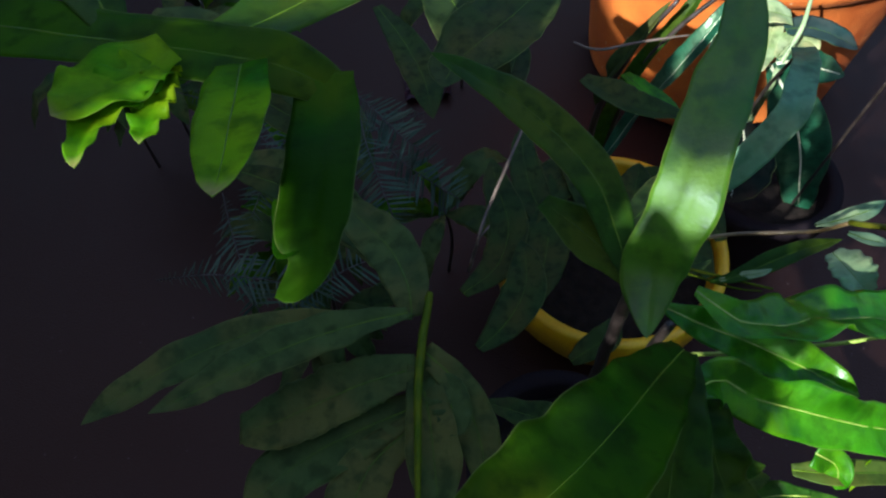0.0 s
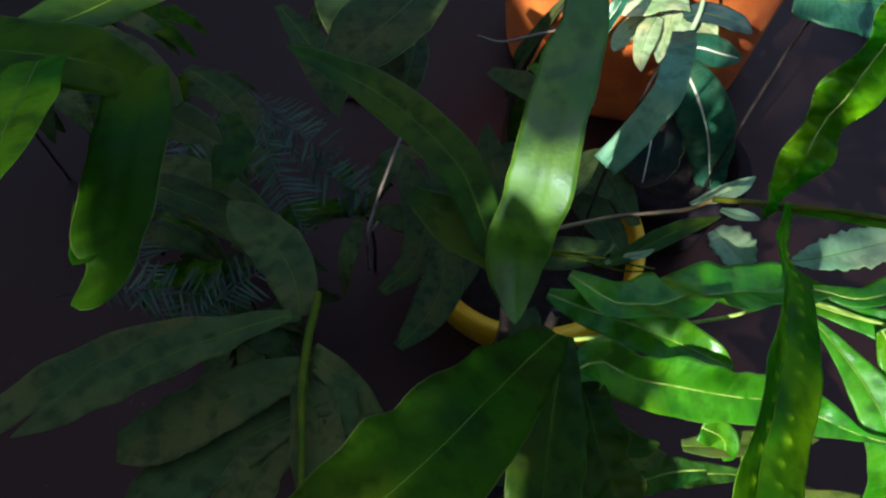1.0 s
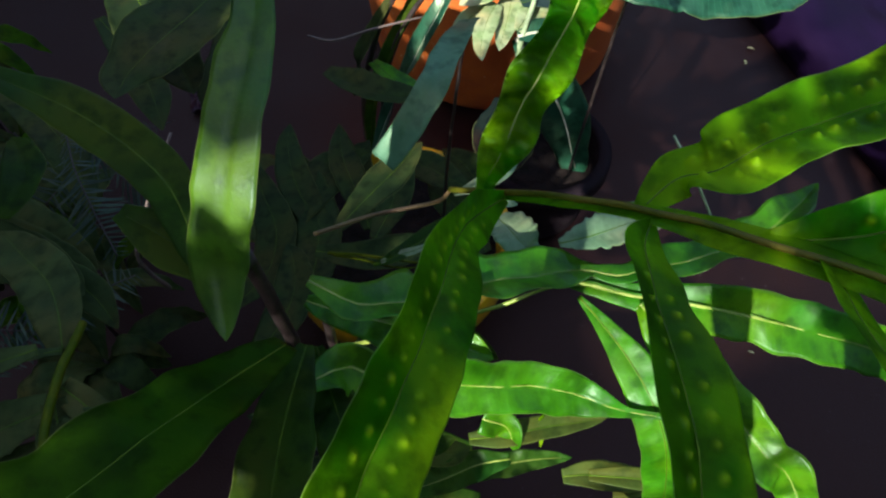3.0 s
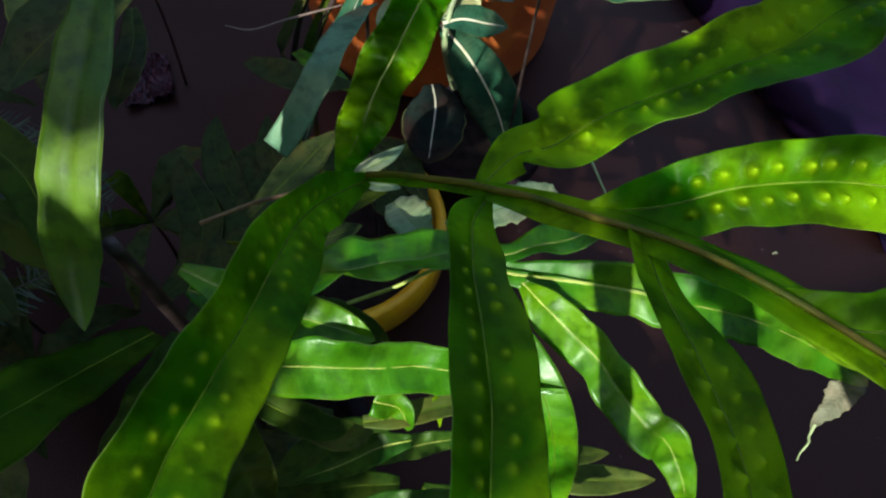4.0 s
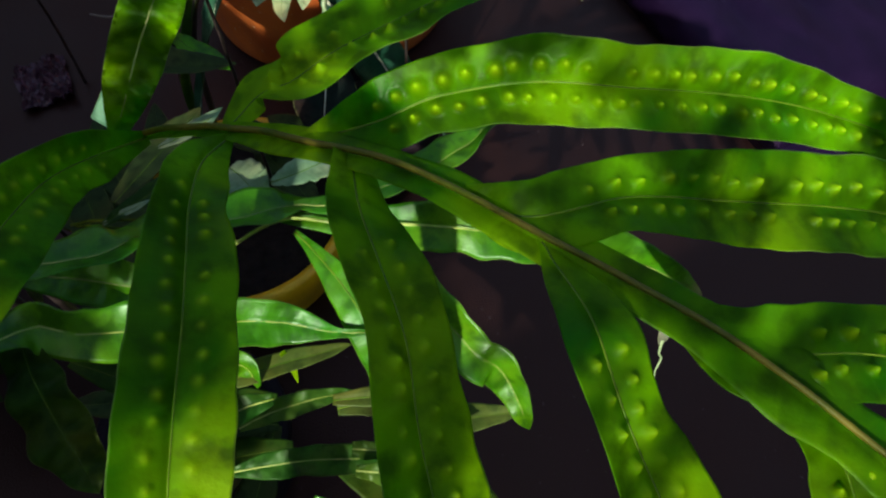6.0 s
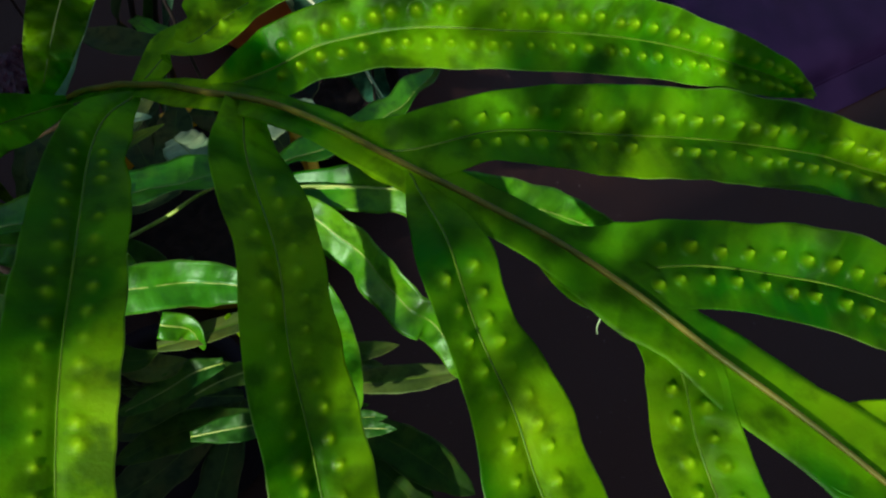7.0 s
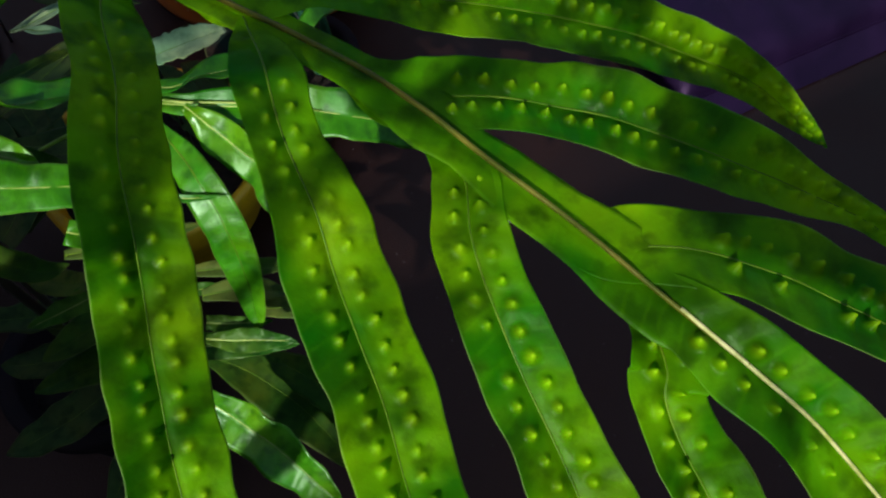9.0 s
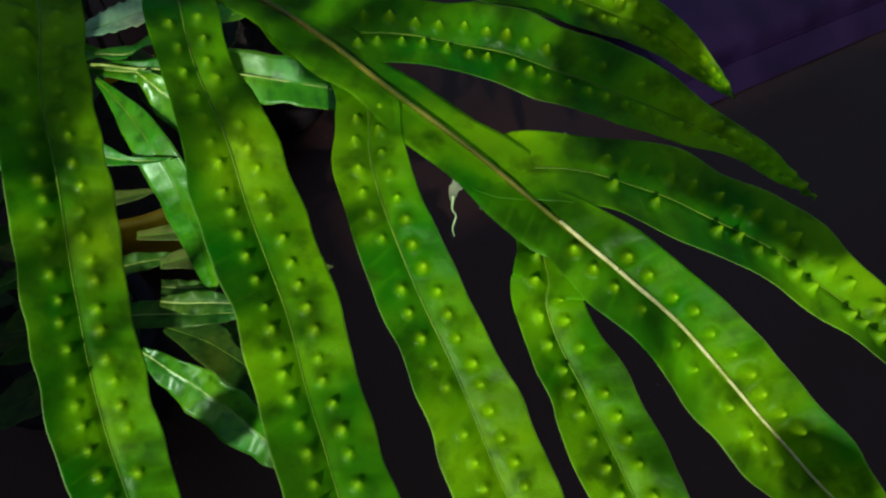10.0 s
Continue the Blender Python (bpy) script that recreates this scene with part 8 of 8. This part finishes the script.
stalk(bough, "twig", [(-0.6, -0.45, 1.9, 0.005), (-0.494, -0.477, 1.789, 0.003), (-0.388, -0.504, 1.579, 0.002)], STEM, 8)
leaf(bough, "leaf", [(-0.235, -0.404, 1.505, 0.004), (-0.226, -0.404, 1.513, 0.024), (-0.215, -0.404, 1.523, 0.028), (-0.201, -0.404, 1.535, 0)], mat=SHADE, face=(-0.57, -0.53, 0.63))
stalk(bough, "twig", [(-0.6, -0.45, 1.9, 0.005), (-0.417, -0.427, 1.752, 0.003), (-0.235, -0.404, 1.505, 0.002)], STEM, 8)
leaf(bough, "leaf", [(-0.277, -0.461, 1.546, 0.004), (-0.269, -0.46, 1.554, 0.022), (-0.258, -0.459, 1.564, 0.026), (-0.245, -0.459, 1.577, 0)], mat=SHADE, face=(-0.57, -0.53, 0.63))
stalk(bough, "twig", [(-0.6, -0.45, 1.9, 0.005), (-0.438, -0.455, 1.773, 0.003), (-0.277, -0.461, 1.546, 0.002)], STEM, 8)
leaf(bough, "leaf", [(-0.338, -0.564, 1.673, 0.003), (-0.346, -0.564, 1.665, 0.019), (-0.358, -0.564, 1.655, 0.022), (-0.371, -0.563, 1.643, 0)], mat=SHADE, face=(-0.57, -0.53, 0.63))
stalk(bough, "twig", [(-0.35, -0.85, 1.85, 0.005), (-0.344, -0.707, 1.811, 0.003), (-0.338, -0.564, 1.673, 0.002)], STEM, 8)
leaf(bough, "leaf", [(-0.176, -0.398, 1.543, 0.004), (-0.184, -0.392, 1.542, 0.022), (-0.194, -0.383, 1.54, 0.026), (-0.206, -0.372, 1.538, 0)], mat=SHADE, face=(-0.57, -0.53, 0.63))
stalk(bough, "twig", [(-0.6, -0.45, 1.9, 0.005), (-0.388, -0.424, 1.771, 0.003), (-0.176, -0.398, 1.543, 0.002)], STEM, 8)
leaf(bough, "leaf", [(-0.143, -0.398, 1.561, 0.004), (-0.151, -0.394, 1.558, 0.025), (-0.163, -0.387, 1.553, 0.03), (-0.176, -0.38, 1.547, 0)], mat=SHADE, face=(-0.57, -0.53, 0.63))
stalk(bough, "twig", [(-0.6, -0.45, 1.9, 0.005), (-0.372, -0.424, 1.781, 0.003), (-0.143, -0.398, 1.561, 0.002)], STEM, 8)
leaf(bough, "leaf", [(-0.137, -0.436, 1.593, 0.004), (-0.143, -0.427, 1.594, 0.025), (-0.153, -0.414, 1.596, 0.03), (-0.163, -0.4, 1.598, 0)], mat=SHADE, face=(-0.57, -0.53, 0.63))
stalk(bough, "twig", [(-0.35, -0.85, 1.85, 0.005), (-0.243, -0.643, 1.771, 0.003), (-0.137, -0.436, 1.593, 0.002)], STEM, 8)
leaf(bough, "leaf", [(-0.089, -0.392, 1.606, 0.004), (-0.091, -0.4, 1.598, 0.025), (-0.094, -0.41, 1.586, 0.03), (-0.097, -0.423, 1.573, 0)], mat=SHADE, face=(-0.57, -0.53, 0.63))
stalk(bough, "twig", [(-0.35, -0.85, 1.85, 0.005), (-0.219, -0.621, 1.778, 0.003), (-0.089, -0.392, 1.606, 0.002)], STEM, 8)
leaf(bough, "leaf", [(-0.283, -0.326, 1.565, 0.004), (-0.286, -0.332, 1.557, 0.024), (-0.29, -0.34, 1.546, 0.028), (-0.295, -0.349, 1.534, 0)], mat=SHADE, face=(-0.57, -0.53, 0.63))
stalk(bough, "twig", [(-0.6, -0.45, 1.9, 0.005), (-0.441, -0.388, 1.782, 0.003), (-0.283, -0.326, 1.565, 0.002)], STEM, 8)
leaf(bough, "leaf", [(-0.318, -0.362, 1.604, 0.004), (-0.312, -0.359, 1.612, 0.024), (-0.304, -0.355, 1.623, 0.028), (-0.295, -0.351, 1.635, 0)], mat=SHADE, face=(-0.57, -0.53, 0.63))
stalk(bough, "twig", [(-0.6, -0.45, 1.9, 0.005), (-0.459, -0.406, 1.802, 0.003), (-0.318, -0.362, 1.604, 0.002)], STEM, 8)
leaf(bough, "leaf", [(-0.219, 0.198, 1.036, 0.013), (-0.242, 0.24, 1.05, 0.076), (-0.274, 0.299, 1.07, 0.09), (-0.312, 0.366, 1.093, 0)], mat=SHADE, face=(-0.57, -0.53, 0.63))
stalk(bough, "twig", [(-0.9, -0.05, 1.5, 0.005), (-0.559, 0.074, 1.318, 0.003), (-0.219, 0.198, 1.036, 0.002)], STEM, 8)
leaf(bough, "leaf", [(-0.276, -0.54, 1.66, 0.004), (-0.272, -0.549, 1.657, 0.022), (-0.266, -0.561, 1.652, 0.026), (-0.259, -0.574, 1.647, 0)], mat=SHADE, face=(-0.57, -0.53, 0.63))
stalk(bough, "twig", [(-0.35, -0.85, 1.85, 0.005), (-0.313, -0.695, 1.805, 0.003), (-0.276, -0.54, 1.66, 0.002)], STEM, 8)
leaf(bough, "leaf", [(-0.322, -0.664, 1.732, 0.003), (-0.329, -0.657, 1.731, 0.019), (-0.339, -0.647, 1.731, 0.022), (-0.35, -0.635, 1.73, 0)], mat=SHADE, face=(-0.57, -0.53, 0.63))
stalk(bough, "twig", [(-0.35, -0.85, 1.85, 0.005), (-0.336, -0.757, 1.841, 0.003), (-0.322, -0.664, 1.732, 0.002)], STEM, 8)
leaf(bough, "leaf", [(-0.224, -0.382, 1.486, 0.004), (-0.219, -0.375, 1.495, 0.025), (-0.214, -0.366, 1.508, 0.03), (-0.207, -0.354, 1.524, 0)], mat=SHADE, face=(-0.57, -0.53, 0.63))
stalk(bough, "twig", [(-0.6, -0.45, 1.9, 0.005), (-0.412, -0.416, 1.743, 0.003), (-0.224, -0.382, 1.486, 0.002)], STEM, 8)
leaf(bough, "leaf", [(-0.751, -0.274, 1.637, 0.005), (-0.763, -0.266, 1.634, 0.027), (-0.779, -0.253, 1.629, 0.032), (-0.798, -0.239, 1.624, 0)], mat=SHADE, face=(-0.57, -0.53, 0.63))
stalk(bough, "twig", [(-0.971, -0.15, 1.5, 0.005), (-0.861, -0.212, 1.619, 0.003), (-0.751, -0.274, 1.637, 0.002)], STEM, 8)
leaf(bough, "leaf", [(-0.741, -0.309, 1.651, 0.005), (-0.751, -0.298, 1.652, 0.027), (-0.764, -0.282, 1.653, 0.032), (-0.78, -0.263, 1.654, 0)], mat=SHADE, face=(-0.57, -0.53, 0.63))
stalk(bough, "twig", [(-0.7, -0.521, 1.857, 0.005), (-0.72, -0.415, 1.804, 0.003), (-0.741, -0.309, 1.651, 0.002)], STEM, 8)
leaf(bough, "leaf", [(-0.72, -0.271, 1.665, 0.004), (-0.719, -0.282, 1.657, 0.025), (-0.719, -0.297, 1.644, 0.03), (-0.718, -0.314, 1.631, 0)], mat=SHADE, face=(-0.57, -0.53, 0.63))
stalk(bough, "twig", [(-0.65, -0.486, 1.879, 0.005), (-0.685, -0.379, 1.822, 0.003), (-0.72, -0.271, 1.665, 0.002)], STEM, 8)
leaf(bough, "leaf", [(-0.604, -0.257, 1.587, 0.004), (-0.615, -0.251, 1.583, 0.025), (-0.631, -0.242, 1.576, 0.03), (-0.648, -0.231, 1.569, 0)], mat=SHADE, face=(-0.57, -0.53, 0.63))
stalk(bough, "twig", [(-0.6, -0.45, 1.9, 0.005), (-0.602, -0.354, 1.794, 0.003), (-0.604, -0.257, 1.587, 0.002)], STEM, 8)
leaf(bough, "leaf", [(-0.73, -0.334, 1.699, 0.004), (-0.721, -0.344, 1.698, 0.025), (-0.709, -0.358, 1.697, 0.03), (-0.694, -0.375, 1.696, 0)], mat=SHADE, face=(-0.57, -0.53, 0.63))
stalk(bough, "twig", [(-0.7, -0.521, 1.857, 0.005), (-0.715, -0.427, 1.828, 0.003), (-0.73, -0.334, 1.699, 0.002)], STEM, 8)
leaf(bough, "leaf", [(-0.461, -0.48, 1.471, 0.005), (-0.473, -0.471, 1.467, 0.03), (-0.49, -0.46, 1.462, 0.035), (-0.509, -0.447, 1.456, 0)], mat=SHADE, face=(-0.57, -0.53, 0.63))
stalk(bough, "twig", [(-0.65, -0.486, 1.879, 0.005), (-0.556, -0.483, 1.725, 0.003), (-0.461, -0.48, 1.471, 0.002)], STEM, 8)
leaf(bough, "leaf", [(-0.338, -0.374, 1.364, 0.004), (-0.346, -0.369, 1.362, 0.025), (-0.357, -0.361, 1.359, 0.03), (-0.37, -0.352, 1.355, 0)], mat=SHADE, face=(-0.57, -0.53, 0.63))
stalk(bough, "twig", [(-0.6, -0.45, 1.9, 0.005), (-0.469, -0.412, 1.682, 0.003), (-0.338, -0.374, 1.364, 0.002)], STEM, 8)
leaf(bough, "leaf", [(-0.65, -0.647, 1.305, 0.013), (-0.681, -0.627, 1.294, 0.076), (-0.723, -0.6, 1.279, 0.09), (-0.771, -0.568, 1.262, 0)], mat=SHADE, face=(-0.57, -0.53, 0.63))
stalk(bough, "twig", [(-0.85, -0.629, 1.793, 0.005), (-0.75, -0.638, 1.599, 0.003), (-0.65, -0.647, 1.305, 0.002)], STEM, 8)
leaf(bough, "leaf", [(-0.73, -0.587, 1.273, 0.013), (-0.718, -0.618, 1.257, 0.076), (-0.702, -0.663, 1.235, 0.09), (-0.683, -0.714, 1.209, 0)], mat=SHADE, face=(-0.57, -0.53, 0.63))
stalk(bough, "twig", [(-1.079, -0.3, 1.5, 0.005), (-0.904, -0.443, 1.437, 0.003), (-0.73, -0.587, 1.273, 0.002)], STEM, 8)
leaf(bough, "leaf", [(-0.603, -0.753, 1.257, 0.013), (-0.633, -0.732, 1.248, 0.076), (-0.674, -0.702, 1.235, 0.09), (-0.722, -0.669, 1.22, 0)], mat=SHADE, face=(-0.57, -0.53, 0.63))
stalk(bough, "twig", [(-0.607, -0.936, 1.821, 0.005), (-0.605, -0.844, 1.589, 0.003), (-0.603, -0.753, 1.257, 0.002)], STEM, 8)
leaf(bough, "leaf", [(-0.691, -0.599, 1.206, 0.013), (-0.713, -0.569, 1.211, 0.076), (-0.744, -0.527, 1.219, 0.09), (-0.779, -0.479, 1.227, 0)], mat=SHADE, face=(-0.57, -0.53, 0.63))
stalk(bough, "twig", [(-1.079, -0.3, 1.5, 0.005), (-0.885, -0.45, 1.403, 0.003), (-0.691, -0.599, 1.206, 0.002)], STEM, 8)
leaf(bough, "leaf", [(-0.681, -0.519, 1.267, 0.011), (-0.66, -0.54, 1.268, 0.06), (-0.63, -0.57, 1.27, 0.07), (-0.596, -0.604, 1.271, 0)], mat=SHADE, face=(-0.57, -0.53, 0.63))
stalk(bough, "twig", [(-1.043, -0.25, 1.5, 0.005), (-0.862, -0.384, 1.433, 0.003), (-0.681, -0.519, 1.267, 0.002)], STEM, 8)
leaf(bough, "leaf", [(-0.781, -0.5, 1.295, 0.011), (-0.758, -0.519, 1.3, 0.06), (-0.726, -0.545, 1.306, 0.07), (-0.69, -0.576, 1.313, 0)], mat=SHADE, face=(-0.57, -0.53, 0.63))
stalk(bough, "twig", [(-1.079, -0.3, 1.5, 0.005), (-0.93, -0.4, 1.448, 0.003), (-0.781, -0.5, 1.295, 0.002)], STEM, 8)


stalk(bough, "limb", [(-1.45, -1.1, 1.75, 0.022), (-1.18, -0.86, 1.84, 0.016), (-0.9, -0.62, 1.75, 0.009)], STEM, 16)


def spray(x, y, z, size, reach, limb=(-0.9, -0.62, 1.75)):
    """One more leaf of the added tree, reach metres towards the sun from the spot that it shades."""
    p = Vector((x, y, z)) + SUN_FROM * reach
    a = SUN_FROM.cross(Vector((0.3 + 7 * x, 0.2 - 5 * y, 1))).normalized() * size
    leaf(bough, "leaf", [(*(p - a * 0.9), 0.15 * size), (*(p - a * 0.4), 0.85 * size), (*(p + a * 0.25), size), (*(p + a), 0)], mat=SHADE, face=tuple(SUN_FROM))
    stalk(bough, "twig", [(*limb, 0.005), (*(p * 0.55 + Vector(limb) * 0.45 + Vector((0, 0, 0.06))), 0.003), (*(p - a * 0.9), 0.002)], STEM, 8)


# Each row adds an unseen leaf that darkens one chosen spot.
for spot in ((0.585, -0.180, 0.943, 0.045, 0.75), (0.61, -0.205, 0.937, 0.045, 0.8), (0.635, -0.235, 0.925, 0.04, 0.78), (0.570, -0.166, 0.947, 0.022, 0.7)):
    spray(*spot)
for spot in ((0.375, 0.045, 0.95, 0.04, 0.8), (0.37, 0.01, 0.95, 0.04, 0.86), (0.36, -0.02, 0.945, 0.035, 0.8), (0.33, 0.09, 0.92, 0.04, 0.84)):
    spray(*spot)
for spot in ((0.28, 0.19, 0.85, 0.04, 0.8), (0.31, 0.14, 0.91, 0.04, 0.84), (0.34, 0.11, 0.925, 0.03, 0.8)):
    spray(*spot)
for spot in ((0.20, 0.205, 0.77, 0.05, 0.9), (0.235, 0.185, 0.77, 0.035, 0.86)):
    spray(*spot)
for spot in ((0.31, 0.07, 0.93, 0.04, 0.8), (0.305, 0.045, 0.935, 0.035, 0.76), (0.345, -0.075, 0.935, 0.03, 0.8)):
    spray(*spot)

for spot in ((0.255, 0.150, 0.888, 0.045, 0.82), (0.235, 0.120, 0.907, 0.040, 0.78), (0.215, 0.088, 0.917, 0.030, 0.84), (0.30, 0.035, 0.937, 0.045, 0.82), (0.296, 0.015, 0.938, 0.030, 0.78)):
    spray(*spot)
for spot in ((0.600, -0.043, 0.942, 0.030, 0.80), (0.620, -0.052, 0.932, 0.035, 0.84), (0.675, -0.125, 0.893, 0.035, 0.80)):
    spray(*spot)
for spot in ((0.128, 0.194, 0.861, 0.028, 0.84), (0.1205, 0.178, 0.838, 0.030, 0.78), (0.335, 0.415, 0.765, 0.040, 0.90)):
    spray(*spot)
for spot in ((0.23, 0.10, 0.595, 0.06, 0.90), (0.20, 0.10, 0.59, 0.05, 0.86), (0.23, 0.12, 0.60, 0.05, 0.94), (0.166, 0.10, 0.745, 0.045, 0.80), (0.168, 0.075, 0.735, 0.040, 0.84), (0.30, 0.055, 0.52, 0.05, 0.95)):
    spray(*spot)
for spot in ((0.081, 0.283, 0.872, 0.045, 0.80), (0.104, 0.2515, 0.858, 0.040, 0.84), (0.058, 0.304, 0.882, 0.045, 0.78)):
    spray(*spot)
for spot in ((0.19, 0.137, 0.762, 0.036, 0.82), (0.355, -0.055, 0.945, 0.035, 0.84), (0.362, -0.035, 0.948, 0.030, 0.76), (0.375, 0.030, 0.944, 0.035, 0.78), (0.575, -0.350, 0.905, 0.030, 0.80), (0.475, 0.130, 0.941, 0.040, 0.80), (0.505, 0.132, 0.948, 0.042, 0.84), (0.53, 0.136, 0.954, 0.040, 0.78)):
    spray(*spot)
for spot in ((0.52, 1.00, 0.10, 0.10, 2.2), (0.58, 0.97, 0.10, 0.10, 2.25), (0.64, 0.95, 0.08, 0.08, 2.2)):
    spray(*spot)

# ---- purple sack ----
def sack(name, corner, along, across, size, high, label):
    """A filled plastic sack lying flat: a soft pillow with creases."""
    ob = thing(name, corner, label, "sack")
    a, b = Vector(along).normalized(), Vector(across).normalized()
    n, m = 48, 40
    verts = []
    for layer in (1, 0):
        for i in range(n + 1):
            for j in range(m + 1):
                u, v = i / n, j / m
                edge = min(1, 6 * min(u, 1 - u), 6 * min(v, 1 - v))
                puff = math.sqrt(max(0, 1 - (1 - edge) ** 2))
                crease = 0.018 * noise.noise(Vector((u * 3, v * 9, 2))) + 0.006 * noise.noise(Vector((u * 14, v * 22, 5)))
                z = corner[2] + (high * (0.35 + 0.65 * puff) + crease * edge if layer else 0.0)
                p = Vector(corner) + a * (u * size[0]) + b * (v * size[1])
                verts.append((p.x, p.y, z))
    k = (n + 1) * (m + 1)
    faces = []
    for i in range(n):
        for j in range(m):
            q = [i * (m + 1) + j, (i + 1) * (m + 1) + j, (i + 1) * (m + 1) + j + 1, i * (m + 1) + j + 1]
            faces.append(q)
            faces.append([x + k for x in q[::-1]])
    ring = [i * (m + 1) for i in range(n + 1)] + [n * (m + 1) + j for j in range(1, m + 1)] + [i * (m + 1) + m for i in range(n - 1, -1, -1)] + [j for j in range(m - 1, 0, -1)]
    faces += [[x, x + k, y + k, y] for x, y in zip(ring, ring[1:] + ring[:1])]
    under(new("body", mesh_of("body", verts, faces, PURPLE)), ob)
    # the flat welded end and its seam
    flap, seam = [], []
    for j in range(m + 1):
        p = Vector(corner) + b * (j / m * size[1])
        for q, dz in ((0.0, 0.036), (-0.03, 0.02), (-0.06, 0.004)):
            w = p + a * q
            flap.append((w.x, w.y, corner[2] + dz + 0.004 * noise.noise(Vector((j * 0.4, q * 30, 3)))))
        seam.append(p + a * 0.004 + Vector((0, 0, 0.040)))
    under(new("flap", mesh_of("flap", flap, [[3 * j + k, 3 * j + k + 1, 3 * j + k + 4, 3 * j + k + 3] for j in range(m) for k in range(2)], PURPLE)), ob)
    tube("seam", seam, [0.002] * len(seam), PURPLE, ob)
    return ob


sack("plastic_sack", (1.36, 0.35, 0.0), (0, 1, 0), (1, 0, 0), (1.0, 0.75), 0.10, "filled dark purple plastic sack lying on the floor")

# ---- crumpled wrapper ----
def wrapper(at, size, label):
    ob = thing("plastic_wrapper", at, label, "litter")
    n = 26
    vs = []
    for layer in (0.0, -0.0006):
        for i in range(n):
            for j in range(n):
                u, v = i / (n - 1) - 0.5, j / (n - 1) - 0.5
                z = 0.03 * abs(noise.noise(Vector((u * 5, v * 5, 3)))) + 0.016 * abs(noise.noise(Vector((u * 13, v * 13, 8))))
                vs.append((at[0] + size * (u + 0.1 * noise.noise(Vector((v * 4, 1, 1)))), at[1] + size * 1.3 * v, at[2] + z + layer))
    fs = []
    for i in range(n - 1):
        for j in range(n - 1):
            q = [i * n + j, (i + 1) * n + j, (i + 1) * n + j + 1, i * n + j + 1]
            fs += [q, [x + n * n for x in q[::-1]]]
    under(new("film", mesh_of("film", vs, fs, FILM, False)), ob)
    # one corner folded over
    fold = [(at[0] + size * (0.5 - 0.3 * u) * 0.8, at[1] + size * (0.4 - 0.35 * v * u), at[2] + 0.032 + 0.012 * noise.noise(Vector((u * 6, v * 6, 4)))) for u in np.linspace(0, 1, 9) for v in np.linspace(0, 1, 9)]
    fold += [(x, y, z - 0.0006) for x, y, z in fold]
    quads = [[i * 9 + j, (i + 1) * 9 + j, (i + 1) * 9 + j + 1, i * 9 + j + 1] for i in range(8) for j in range(8)]
    under(new("folded_corner", mesh_of("folded_corner", fold, quads + [[x + 81 for x in q[::-1]] for q in quads], FILM, False)), ob)
    return ob


wrapper((0.019, 1.238, 0.003), 0.11, "crumpled shiny pink plastic wrapper on the floor")

# ---- litter ----
rng = random.Random(11)
for i in range(16):
    x, y = rng.uniform(-0.5, 1.3), rng.uniform(-0.2, 1.0)
    a, s = rng.uniform(0, 6.28), rng.uniform(0.004, 0.011)
    ob = thing("leaf_litter", (x, y, 0.002), "small dry scrap of leaf on the floor", "litter", "dry scraps")
    leaf(ob, "scrap", [(x, y, 0.003, 0.3 * s), (x + s * math.cos(a), y + s * math.sin(a), 0.007, 0.7 * s), (x + 2 * s * math.cos(a + 0.3), y + 2 * s * math.sin(a + 0.3), 0.003, 0)], DRY, None, wave=0.002)
# ---- unseen walls added to close the yard ----
# The 4 m walls block sun; the low dark ones dim floor reflections.
for name, x0, y0, x1, y1, high in (("wall_north", -3.2, 5, 6.1, 5, 2.4), ("wall_east", 6, -3.1, 6, 4.9, 2.4), ("wall_west", -3.1, -3.1, -3.1, 4.9, 4.0), ("wall_south", -3.2, -3.2, 6.1, -3.2, 4.0)):
    lx, ly = (abs(x1 - x0) / 2 or 0.1), (abs(y1 - y0) / 2 or 0.1)
    cx, cy = (x0 + x1) / 2, (y0 + y1) / 2
    vs = [(cx + sx * lx, cy + sy * ly, z) for z in (0, high) for sx, sy in ((-1, -1), (1, -1), (1, 1), (-1, 1))]
    fs = [[3, 2, 1, 0], [4, 5, 6, 7]] + [[k, (k + 1) % 4, 4 + (k + 1) % 4, 4 + k] for k in range(4)]
    mat, label = (WALL, "plain pale plastered wall, added to block low sun") if high > 3 else (WALL_DARKENED, "unseen plastered wall, darkened to keep floor reflections dim")
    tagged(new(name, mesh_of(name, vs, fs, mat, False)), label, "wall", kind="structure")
